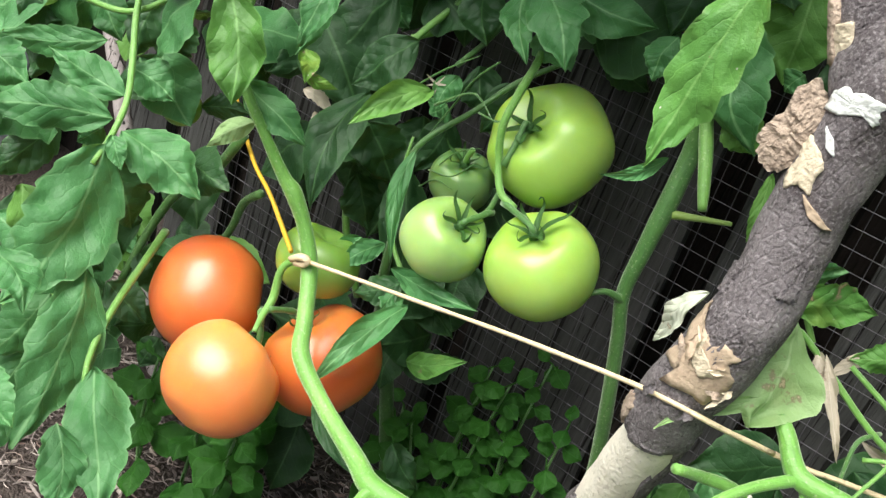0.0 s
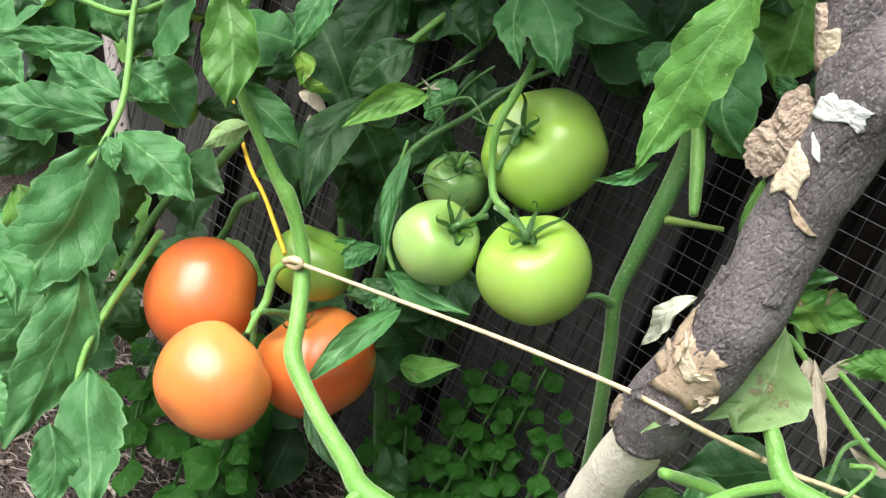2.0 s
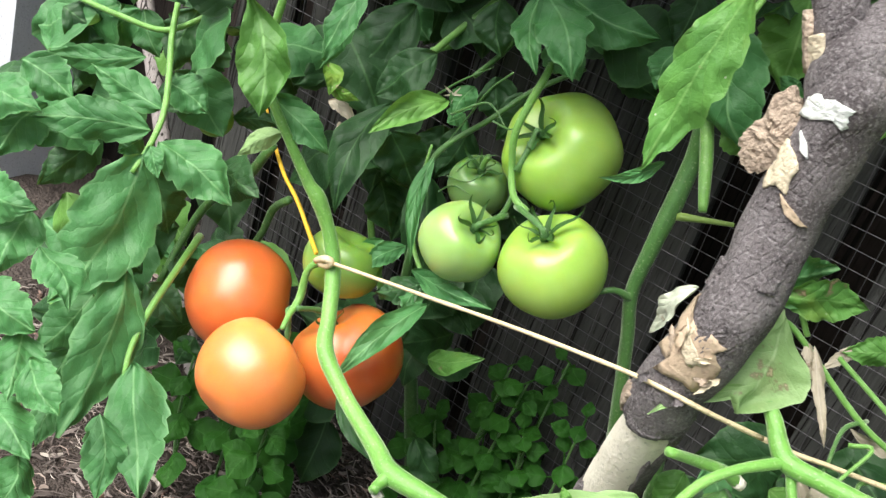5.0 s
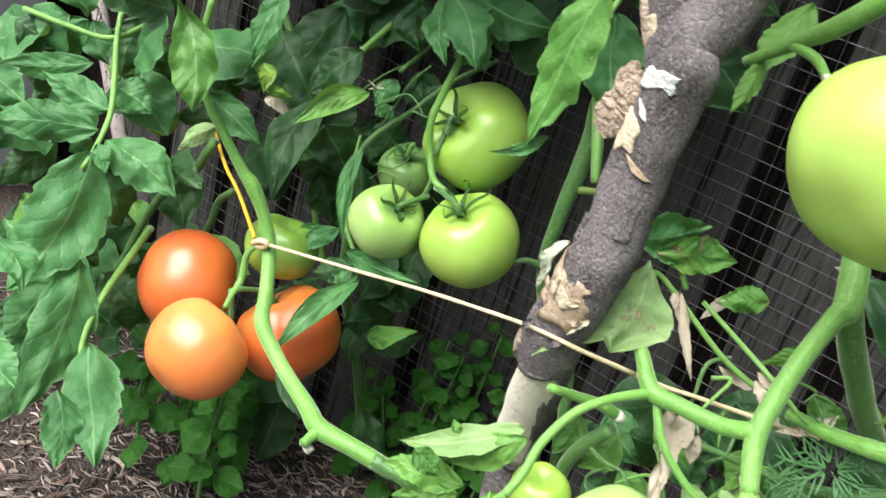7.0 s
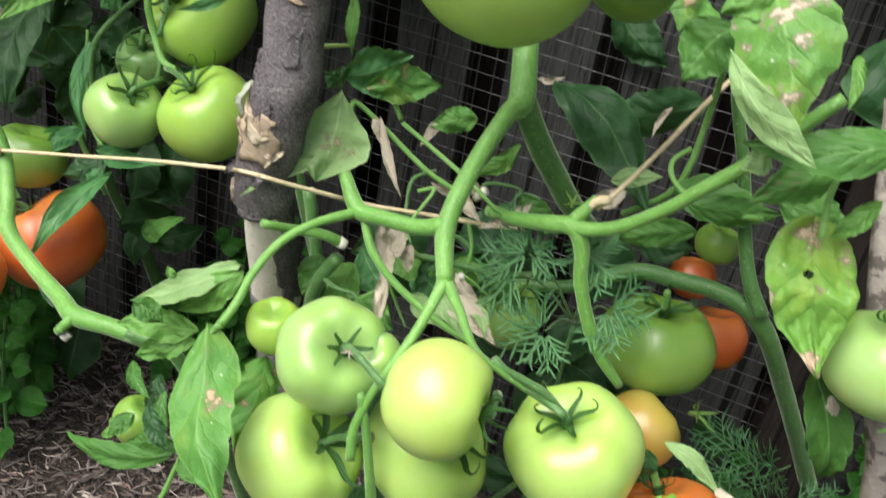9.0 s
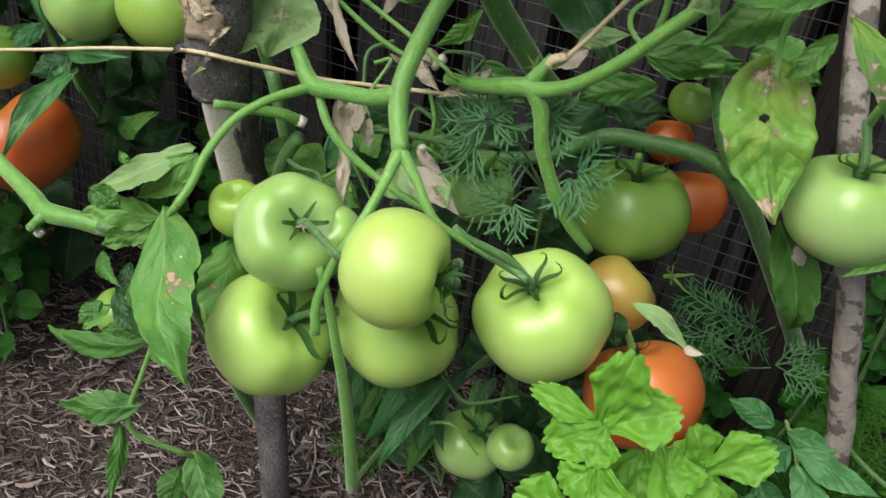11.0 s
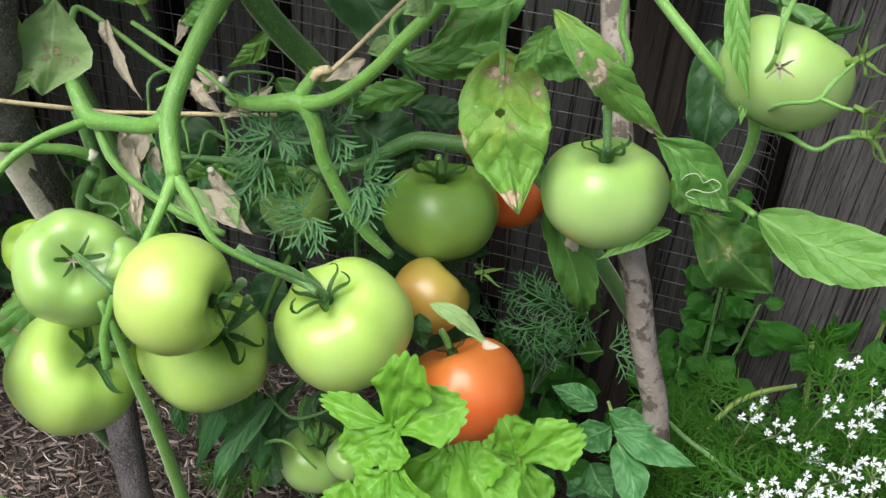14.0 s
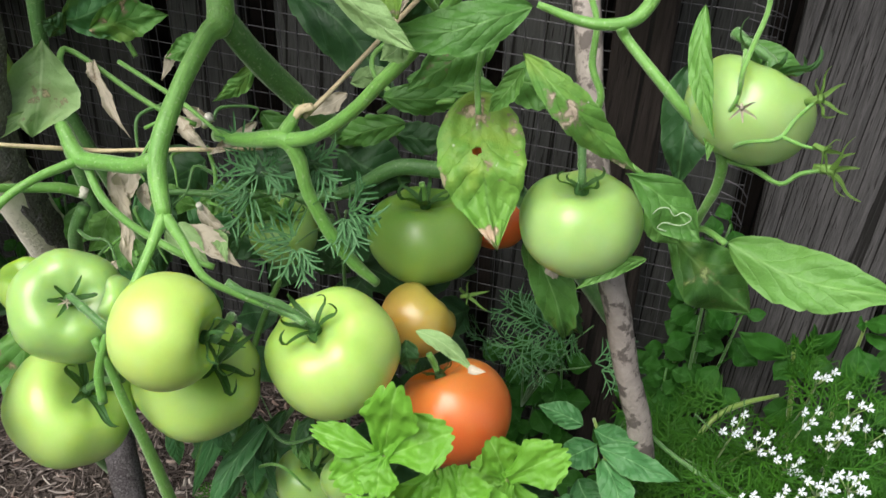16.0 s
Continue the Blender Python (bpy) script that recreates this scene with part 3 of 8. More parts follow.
# ---- the branch that serves as a stake ----
class Limb:
    """A round limb whose skin can carry patches of bark."""

    def __init__(self, points, steps=8):
        self.pts = spline(points, steps)
        self.fr = frames_along([q[:3] for q in self.pts])

    def at(self, s, angle, out=0.0):
        i = min(max(s, 0.0), 0.9999) * (len(self.pts) - 1)
        k = int(i)
        w = i - k
        q = self.pts[k] * (1 - w) + self.pts[min(k + 1, len(self.pts) - 1)] * w
        t, a, b = self.fr[k]
        return Vector(q[:3]) + (a * math.cos(angle) + b * math.sin(angle)) * (q[3] + out)

    def angle_to(self, s, eye):
        i = int(min(max(s, 0.0), 0.9999) * (len(self.pts) - 1))
        t, a, b = self.fr[i]
        d = Vector(eye) - Vector(self.pts[i][:3])
        return math.atan2(d.dot(b), d.dot(a))

    def patch(self, s0, s1, a0, a1, out, thick, seed, ragged=0.25, lift=0.0, nu=26, nv=20):
        """A ragged flake on the skin between s0..s1 and the angles a0..a1, raised by out, with a rim down to the skin."""
        v, f = [], []
        for i in range(nu + 1):
            for j in range(nv + 1):
                u, w = i / nu * 2 - 1, j / nv * 2 - 1
                e = 1 + ragged * noise.noise(Vector((math.atan2(w, u) * 1.6, seed, max(abs(u), abs(w)) * 0.6))) + ragged * 0.6 * noise.noise(Vector((u * 4, w * 4, seed + 9)))
                rim = max(abs(u), abs(w)) > 0.99
                s = (s0 + s1) / 2 + (s1 - s0) / 2 * u * e
                a = (a0 + a1) / 2 + (a1 - a0) / 2 * w * e
                h = -0.001 if rim else out + thick * (noise.noise(Vector((u * 5, w * 5, seed))) + 0.3 * noise.noise(Vector((u * 11, w * 11, seed)))) + lift * max(0, u) ** 2
                v.append(self.at(s, a, h))
        m = nv + 1
        for i in range(nu):
            for j in range(nv):
                f.append((i * m + j, i * m + j + 1, (i + 1) * m + j + 1, (i + 1) * m + j))
        return {"v": v, "f": f}

    def blot(self, outline, out, eye, jag=0.10, rings=6, cuts=5):
        """A crust on the skin inside an outline of (place along, angle from the side towards eye), torn at its edge."""
        cs, ca = (sum(q[i] for q in outline) / len(outline) for i in (0, 1))
        edge_ = []
        for k, a in enumerate(outline):
            b = outline[(k + 1) % len(outline)]
            for c in range(cuts):
                w = c / cuts
                q = (a[0] + (b[0] - a[0]) * w, a[1] + (b[1] - a[1]) * w)
                e = 1 + jag * noise.noise(Vector((len(edge_) * 0.9, cs * 40, ca)))
                edge_.append((cs + (q[0] - cs) * e, ca + (q[1] - ca) * e))
        v, f, n = [], [], len(edge_)
        for i in range(rings + 2):
            u = min(1.0, i / rings)
            for s, a in edge_:
                s_, a_ = cs + (s - cs) * u, ca + (a - ca) * u
                h = -0.002 if i > rings else out + 0.0005 * noise.noise(Vector((s_ * 60, a_ * 5, ca))) + 0.0003 * noise.noise(Vector((s_ * 190, a_ * 16, ca)))
                v.append(self.at(s_, self.angle_to(s_, eye) + a_, h))
        for i in range(rings + 1):
            for k in range(n):
                k2 = (k + 1) % n
                f.append((i * n + k, i * n + k2, (i + 1) * n + k2, (i + 1) * n + k))
        return {"v": v, "f": f}


def slab(outline, y, thick, seed, rings=9, cuts=5):
    """A thick flake that stands off the limb: an outline in x and z, layered and crumbling on its face."""
    cx, cz = (sum(q[i] for q in outline) / len(outline) for i in (0, 1))
    v, f, n = [], [], len(outline) * cuts
    for i in range(rings + 2):
        u = min(1.0, i / rings)
        for k in range(n):
            a, b, w = outline[k // cuts], outline[(k // cuts + 1) % len(outline)], (k % cuts) / cuts
            e = u * (1 + 0.13 * noise.noise(Vector((k * 0.8, seed, 0))))
            x, z = cx + (a[0] + (b[0] - a[0]) * w - cx) * e, cz + (a[1] + (b[1] - a[1]) * w - cz) * e
            layer = 0.0016 * noise.noise(Vector((x * 90, z * 420 + x * 160, seed))) + 0.0022 * noise.noise(Vector((x * 160, z * 160, seed + 4)))
            v.append((x, y + (thick if i > rings else -0.35 * thick * (1 - u * u) + layer), z))
    for i in range(rings + 1):
        for k in range(n):
            k2 = (k + 1) % n
            f.append((i * n + k, i * n + k2, (i + 1) * n + k2, (i + 1) * n + k))
    return {"v": v, "f": f, "smooth": False}


stake = thing("branch_stake", (0.085, -0.235, 0.0), "rough forked tree branch used as a stake, bark peeling", "stake")
FOOT = [(0.126, -0.283, -0.034, 0.0152), (0.124, -0.286, 0.006, 0.0148), (0.118, -0.288, 0.087, 0.0140)] + [(0.065, -0.241, 0.298, 0.0209), (0.067, -0.259, 0.342, 0.0200)]
LOW = FOOT[-1:] + [(0.072, -0.287, 0.397, 0.0187), (0.080, -0.314, 0.450, 0.0177), (0.085, -0.326, 0.475, 0.0160)]
UP = [(0.079, -0.319, 0.461, 0.0206), (0.080, -0.325, 0.475, 0.0214)] + [(0.0915, -0.336, 0.535, 0.0208), (0.094, -0.333, 0.571, 0.0200), (0.091, -0.330, 0.607, 0.0195), (0.093, -0.330, 0.655, 0.0191), (0.094, -0.331, 0.676, 0.0196)]
part("foot", tube(FOOT, 16, 8, rough=0.10), BARK, stake, "rough dark grey bark")
part("bare_wood", tube(LOW, 14, 8, rough=0.06), BARE, stake, "cream bare wood where the bark is gone")
main_limb = Limb(UP)
part("bark", tube(UP + [(0.093, -0.328, 0.688, 0.0150)], 30, 10, rough=0.09), BARK, stake, "rough dark grey bark")
FORK = [(0.094, -0.324, 0.659, 0.0181), (0.086, -0.324, 0.685, 0.0208), (0.092, -0.314, 0.704, 0.0201), (0.099, -0.306, 0.724, 0.0175), (0.104, -0.290, 0.748, 0.0169), (0.113, -0.263, 0.791, 0.0164)]
fork_limb = Limb(FORK)
part("fork_limb", tube(FORK, 18, 8, rough=0.12), BARK, stake, "rough dark grey bark")
SIDE = [(0.089, -0.316, 0.672, 0.0167), (0.073, -0.321, 0.698, 0.0143), (0.062, -0.319, 0.716, 0.0134), (0.046, -0.318, 0.740, 0.0133), (0.027, -0.313, 0.769, 0.0130)]
part("side_limb", tube(SIDE, 16, 8, rough=0.12), BARK, stake, "rough dark grey bark")
side_limb = Limb(SIDE)
EYE6 = (0.19, -0.83, 0.76)
for nm, look_, limb, outline, out, lab in (
        ("lichen_patch", LICHEN, main_limb, ((0.915, -1.45), (0.861, -1.35), (0.867, -0.81), (0.905, -0.39), (0.924, -0.16), (0.892, 0.04), (0.917, 0.12), (0.968, 0.01), (1.0, 0.10), (0.999, -0.19), (1.0, -0.50), (0.975, -0.75), (0.986, -0.96), (0.936, -1.40)), 0.0013, "white lichen crust"),
        ("lichen_patch", LICHEN, main_limb, ((0.829, -0.87), (0.817, -0.53), (0.790, -0.28), (0.798, -0.58)), 0.0013, "white lichen crust"),
        ("bare_strip", CREAM, main_limb, ((0.80, -1.20), (0.785, -0.61), (0.767, -0.34), (0.748, -0.42), (0.723, -0.28), (0.729, -0.67), (0.71, -0.98), (0.735, -1.20), (0.76, -1.10), (0.779, -1.25)), 0.0013, "cream strip where bark has split"),
        ("bark_flake", INNER, main_limb, ((0.720, -0.42), (0.706, 0.04), (0.685, 0.61), (0.681, 0.35), (0.695, -0.10)), 0.0013, ""),
        ("bark_scar", INNER, main_limb, ((0.32, -1.25), (0.302, -1.01), (0.264, -1.30), (0.27, -0.64), (0.245, -0.76), (0.264, -0.01), (0.258, 0.44), (0.283, 0.56), (0.308, 0.62), (0.333, 0.19), (0.352, 0.36), (0.358, -0.16), (0.339, -0.36), (0.346, -0.73), (0.356, -1.05), (0.40, -1.30), (0.346, -1.40)), 0.0016, "tan inner bark laid open"),
        ("bare_strip", CREAM, main_limb, ((0.345, -0.95), (0.33, -0.70), (0.30, -0.45), (0.292, -0.10), (0.305, 0.10), (0.32, -0.20), (0.33, -0.55)), 0.0024, "cream strip where bark has split"),
        ("bare_strip", CREAM, side_limb, ((0.30, -1.16), (0.30, -0.56), (0.226, -0.60), (0.165, -0.81), (0.150, -1.45), (0.201, -1.50)), 0.0026, "cream strip where bark has split"),
        ("bark_flake", CORK, side_limb, ((0.45, -1.35), (0.39, -1.15), (0.25, -1.25), (0.15, -1.15), (0.14, -1.9), (0.23, -1.95), (0.32, -1.8), (0.42, -1.75)), 0.0040, ""),
        ("bare_strip", BARE, fork_limb, ((0.616, -0.87), (0.603, -0.50), (0.575, -0.42), (0.568, -0.66)), 0.0026, "cream strip where bark has split")):
    part(nm, limb.blot(outline, out, EYE6), look_, stake, lab)
part("bark_flake", slab(((0.065, 0.671), (0.059, 0.664), (0.059, 0.651), (0.054, 0.642), (0.053, 0.635), (0.059, 0.625), (0.066, 0.622), (0.071, 0.625), (0.076, 0.632), (0.078, 0.642), (0.078, 0.652), (0.075, 0.662)), -0.337, 0.009, 5), CORK, stake, "thick corky flake of peeling bark")
for base, tip, half, look_ in (((0.069, -0.349, 0.530), (0.078, -0.352, 0.514), 0.0030, CORK), ((0.078, -0.351, 0.537), (0.080, -0.357, 0.520), 0.0034, INNER), ((0.100, -0.350, 0.530), (0.089, -0.360, 0.523), 0.0024, CREAM), ((0.104, -0.350, 0.512), (0.094, -0.361, 0.515), 0.0030, CORK), ((0.106, -0.347, 0.516), (0.099, -0.360, 0.505), 0.0026, CREAM), ((0.080, -0.354, 0.524), (0.082, -0.355, 0.540), 0.0022, CREAM), ((0.070, -0.347, 0.497), (0.066, -0.355, 0.488), 0.0032, BARK), ((0.096, -0.350, 0.497), (0.088, -0.356, 0.489), 0.0030, BARK)):
    part("bark_sliver", leaf(base, tip, half, (0.3, -0.8, 0.4), bow=0.15, curl=0.5, deep=0.5, teeth=4, ripple=0.5, nu=14, nv=6), look_, stake, "curled torn sliver of bark")

low_limb = Limb(LOW)
for k, (s0, s1, o0, o1) in enumerate(((0.50, 0.99, 0.95, 1.9), (0.05, 0.52, 0.75, 1.8), (0.0, 0.10, -1.2, -0.2))):
    mid = low_limb.angle_to(0.8, EYE6)
    part("bark_flake", low_limb.patch(s0, s1, mid + o0, mid + o1, 0.0016, 0.0010, 40 + k, 0.55), BARK, stake)
for k, (s0, s1, o0, o1) in enumerate(((0.0, 0.10, -0.5, 0.5), (0.03, 0.16, -1.5, -0.9), (0.30, 0.40, -0.5, 0.1), (0.42, 0.52, -1.5, -1.0), (0.50, 0.60, 0.2, 0.6))):
    mid = main_limb.angle_to(0.2, EYE6)
    part("bark_flake", main_limb.patch(s0, s1, mid + o0, mid + o1, 0.0012, 0.0008, 60 + k, 0.3), BARK if k != 1 else CORK, stake)

# thin mottled stick on the other side
stick = thing("garden_stick", (0.562, -0.263, 0.297), "thin mottled grey stick standing in the weeds", "stake")
STK = [(0.566, -0.264, 0.285, 0.0097), (0.556, -0.269, 0.326, 0.0093), (0.540, -0.277, 0.374, 0.0089), (0.526, -0.280, 0.420, 0.0089), (0.516, -0.277, 0.446, 0.0088), (0.502, -0.260, 0.476, 0.0088), (0.483, -0.233, 0.533, 0.0087), (0.471, -0.215, 0.573, 0.0090), (0.455, -0.188, 0.628, 0.0089)]
part("shaft", tube(STK, 12, 8, rough=0.12), TWIG, stick)


# ---- twine ----
twine = thing("twine", (-0.221, -0.275, 0.380), "straw-coloured twine tied from stem to stake", "twine")
part("strand", tube([(-0.219, -0.283, 0.385, 0.0017), (-0.10, -0.304, 0.427, 0.0016), (-0.018, -0.323, 0.458, 0.0016), (0.040, -0.336, 0.478, 0.0016), (0.066, -0.345, 0.488, 0.0016), (0.088, -0.353, 0.495, 0.0016), (0.108, -0.347, 0.494, 0.0016), (0.139, -0.315, 0.482, 0.0017)], 6, 6, rough=0.25), TWINE, twine)
part("strand", tube([(0.139, -0.315, 0.482, 0.0018), (0.159, -0.305, 0.480, 0.0016), (0.177, -0.291, 0.478, 0.0016), (0.226, -0.268, 0.478, 0.0016), (0.254, -0.253, 0.478, 0.0016)], 6, 5, rough=0.25), TWINE, twine)
part("knot", tube([(-0.224, -0.283, 0.381, 0.0026), (-0.214, -0.288, 0.390, 0.0030), (-0.206, -0.288, 0.392, 0.0030), (-0.208, -0.287, 0.386, 0.0026), (-0.218, -0.285, 0.381, 0.0022)], 7, 4, rough=0.3), TWINE, twine)
part("yellow_strand", tube([(-0.235, -0.270, 0.378, 0.0020), (-0.265, -0.251, 0.381, 0.0021), (-0.301, -0.233, 0.390, 0.0019), (-0.338, -0.213, 0.392, 0.0020), (-0.385, -0.189, 0.408, 0.0018), (-0.434, -0.163, 0.431, 0.0019)], 6, 4, rough=0.2), YELLOW_TWINE, twine, "bright yellow twine")
second = thing("twine", (0.306, -0.290, 0.533), "straw-coloured twine tied to a cut tomato stem", "twine")
part("strand", tube([(0.304, -0.292, 0.529, 0.0018), (0.314, -0.265, 0.541, 0.0018), (0.326, -0.214, 0.558, 0.0019), (0.340, -0.136, 0.578, 0.0021), (0.374, -0.002, 0.621, 0.0023)], 6, 4, rough=0.25), TWINE, second)
part("knot", tube([(0.297, -0.296, 0.525, 0.0028), (0.303, -0.296, 0.535, 0.0031), (0.309, -0.293, 0.537, 0.0028), (0.303, -0.287, 0.529, 0.0025)], 7, 4, rough=0.3), TWINE, second)


# ---- tomatoes ----
def fruit_mesh(r, squash, ribs, depth, seed, nu=44, nv=30):
    v, f = [], []
    for j in range(nv + 1):
        th = math.pi * j / nv
        for i in range(nu):
            ph = 2 * math.pi * i / nu
            top = math.exp(-((th) / 0.46) ** 2)
            low = math.exp(-((math.pi - th) / 0.25) ** 2)
            rib = 1 + depth * math.cos(ribs * ph + seed + 0.6 * math.sin(ph * 2 + seed)) * (0.35 + math.exp(-(th / 0.9) ** 2)) * math.sin(th)
            rr = r * rib * (1 + 0.035 * noise.noise(Vector((math.cos(ph) * math.sin(th) * 1.2 + seed, math.sin(ph) * math.sin(th) * 1.2, math.cos(th)))))
            z = math.cos(th) * squash * rr - top * 0.35 * r + low * 0.03 * r
            w = math.sin(th) ** 0.92 if 0 < j < nv else 0.0
            v.append((math.cos(ph) * w * rr, math.sin(ph) * w * rr, z))
    for j in range(nv):
        for i in range(nu):
            i2 = (i + 1) % nu
            f.append((j * nu + i, (j + 1) * nu + i, (j + 1) * nu + i2, j * nu + i2))
    return {"v": v, "f": f}


def sepal(z, a, l, hook, twist=0.0):
    """One narrow pointed sepal that leaves the stem end at the angle a and curls up and back at its tip."""
    d, up = Vector((math.cos(a), math.sin(a), 0)), Vector((0, 0, 1))
    s = d.cross(up)
    v, f, uv = [], [], []
    p, way = Vector((0, 0, z)) + d * (0.08 * l), 0.75
    for i in range(10):
        u = i / 9
        w = 0.088 * l * (1 - u) ** 0.75 * min(1.0, 0.55 + 2.2 * u) + 0.0002
        t = d * math.cos(way) + up * math.sin(way)
        n = t.cross(s)
        e = s * math.cos(twist * u) + n * math.sin(twist * u)
        for k in (-1, 0, 1):
            v.append(p + e * (k * w) - n * (abs(k) * w * 0.6))
            uv.append((u, 0.5 + 0.4 * k))
        p = p + t * (l / 9)
        way += (-0.12 if u < 0.4 else 0.46 * hook)
    for i in range(9):
        for k in range(2):
            f.append((i * 3 + k, i * 3 + k + 1, (i + 1) * 3 + k + 1, (i + 1) * 3 + k))
    return {"v": v, "f": f, "uv": uv}


CALYX = leaf_look("calyx_green", (0.028, 0.095, 0.026), (0.060, 0.160, 0.042), (0.09, 0.20, 0.06), veins=2.0)
count_tomato = 0


def tomato(at, r, stem_way, skin, label, squash=0.86, ribs=5, depth=0.03, long=None, pedicel=None, group="tomatoes on the vines", sepal_count=6):
    """A tomato whose stem end points along stem_way, with its calyx and stalk."""
    global count_tomato
    count_tomato += 1
    t = thing("tomato", at, label, "tomato", group, turn=toward(stem_way))
    part("fruit", fruit_mesh(r, squash, ribs, depth, count_tomato * 1.7), skin, t, local=True)
    z = (squash - 0.30) * r
    if long is not False:
        hub = part("calyx", tube([(0, 0, z - 0.002, 0.0042), (0, 0, z + 0.0015, 0.0044), (0, 0, z + 0.005, 0.0030)], 10, 2), CALYX, t, "green calyx with curled sepals", local=True)
        q = random.Random(count_tomato)
        for k in range(sepal_count):
            part("sepal", sepal(z, 2 * math.pi * k / sepal_count + q.uniform(-0.25, 0.25), (long or r * 0.85) * q.uniform(0.75, 1.25), q.uniform(0.5, 1.7), q.uniform(-1.2, 1.2)), CALYX, hub, local=True)
        inv = toward(stem_way).inverted()
        if pedicel:
            end = inv @ (Vector(pedicel) - Vector(at))
            mid = Vector((0, 0, z + 0.35 * (end.length - z))).lerp(end, 0.3)
            part("stalk", tube([(0, 0, z - 0.003, 0.0028), (0, 0, z + 0.008, 0.0023), (*mid, 0.0024), (*end, 0.0028)], 8, 4, node=0.25), STEM_DARK, t, local=True)
        else:
            part("stalk", tube([(0, 0, z - 0.003, 0.0028), (0.001, 0, z + 0.01, 0.0027), (0.004, 0.002, z + 0.02, 0.0026)], 8, 4), STEM, t, local=True)
    return t


ripe = "ripening tomatoes in a cluster of three"
tomato((-0.221, -0.329, 0.282), 0.0464, (0.0, 0.90, 0.44), ORANGE, "orange ripening tomato hanging in front of its cluster", 0.93, pedicel=(-0.233, -0.287, 0.325), group=ripe, long=0.026)
tomato((-0.312, -0.261, 0.284), 0.0533, (0.48, 0.85, -0.22), RED, "ripe red-orange tomato at the back of its cluster", 0.90, pedicel=(-0.233, -0.287, 0.325), group=ripe, long=0.022)
tomato((-0.192, -0.240, 0.288), 0.0514, (-0.66, -0.20, 0.72), RED, "ripe red-orange tomato behind a green stem", 0.90, pedicel=(-0.230, -0.284, 0.329), group=ripe, long=0.026)
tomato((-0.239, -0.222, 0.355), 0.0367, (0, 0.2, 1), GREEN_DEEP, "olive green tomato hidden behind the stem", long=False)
trio = "green tomatoes hanging in a truss by the mesh"
tomato((-0.070, -0.18, 0.442), 0.0449, (-0.37, -0.45, 0.81), GREEN, "glossy bright green tomato at the truss bottom", 0.93, pedicel=(-0.121, -0.176, 0.469), group=trio)
tomato((-0.124, -0.125, 0.512), 0.0518, (-0.35, -0.84, 0.42), GREEN, "large green tomato with a cleft shoulder", 0.90, 5, 0.06, pedicel=(-0.136, -0.170, 0.493), group=trio, long=0.030)
tomato((-0.148, -0.198, 0.424), 0.0352, (0.47, -0.22, 0.85), GREEN_PALE, "small pale green tomato in the truss", 0.95, pedicel=(-0.128, -0.174, 0.456), group=trio)
tomato((-0.190, -0.118, 0.442), 0.0290, (0.07, -0.42, 0.90), GREEN_SHADE, "tiny green tomato deep in the truss, skin darkened for shade", 0.95, group=trio)
tomato((-0.425, -0.227, 0.409), 0.0183, (0.2, 0.1, 0.9), GREEN_DEEP, "small olive green tomato among upper leaves", 0.95, long=0.012)
tomato((0.220, -0.345, 0.679), 0.0565, (0.25, 0.75, 0.55), GREEN, "big glossy green tomato high on the vine", 0.90, 5, 0.03, long=False)
tomato((0.309, -0.312, 0.712), 0.0423, (0.2, 0.7, 0.6), GREEN_PALE, "big pale green tomato high on the vine", 0.92, long=False)
tomato((0.278, -0.251, 0.667), 0.0297, (0.2, 0.6, 0.7), GREEN_DEEP, "green tomato half hidden behind larger ones", 0.95, long=False)
bunch = "green tomatoes in the low bunch"
tomato((0.188, -0.400, 0.420), 0.0370, (0.50, -0.49, 0.71), GREEN_PALE, "pale green tomato with its calyx turned outward", 0.88, 6, 0.04, pedicel=(0.235, -0.426, 0.434), group=bunch, long=0.022)
tomato((0.212, -0.392, 0.424), 0.0185, (-0.2, -0.5, 0.7), GREEN_PALE, "small pale green tomato wedged behind another", 0.95, long=False, group=bunch)
tomato((0.265, -0.411, 0.430), 0.0360, (0.99, 0.11, 0.03), GREEN_YELLOW, "yellow-green tomato foremost in the low bunch", 0.95, 5, 0.02, pedicel=(0.292, -0.380, 0.427), group=bunch)
tomato((0.252, -0.362, 0.350), 0.0457, (0.63, -0.12, 0.76), GREEN_SOFT, "broad green tomato under the yellowish one", 0.80, 6, 0.04, pedicel=(0.290, -0.370, 0.406), group=bunch)
tomato((0.180, -0.408, 0.338), 0.0425, (0.63, -0.04, 0.78), GREEN_SOFT, "large green tomato low in the bunch", 0.90, 6, 0.035, pedicel=(0.229, -0.413, 0.383), group=bunch)
tomato((0.344, -0.338, 0.380), 0.0459, (-0.35, -0.33, 0.88), GREEN_SOFT, "large ribbed green tomato with a dark calyx", 0.90, 6, 0.045, pedicel=(0.282, -0.364, 0.436), group=bunch, long=0.035)
tomato((0.125, -0.364, 0.395), 0.0205, (-0.1, -0.2, 0.9), GREEN, "green tomato behind the pale one", 0.95, group=bunch, long=False)
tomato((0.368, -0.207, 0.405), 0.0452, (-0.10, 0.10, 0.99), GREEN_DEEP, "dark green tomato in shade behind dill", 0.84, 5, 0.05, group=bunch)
tomato((0.252, -0.217, 0.384), 0.0276, (0.1, -0.2, 0.9), GREEN_PALE, "dull green tomato behind dill sprigs", 0.95, group=bunch)
tomato((0.380, -0.256, 0.360), 0.0296, (0.45, 0.55, 0.6), BROWN_ORANGE, "turning brownish-orange tomato in shade", 0.95, group=bunch, long=False)
tomato((0.422, -0.290, 0.309), 0.0440, (-0.51, 0.29, 0.81), ORANGE_DEEP, "orange-red tomato above the celery leaves", 0.95, 5, 0.02, group=bunch, long=0.02)
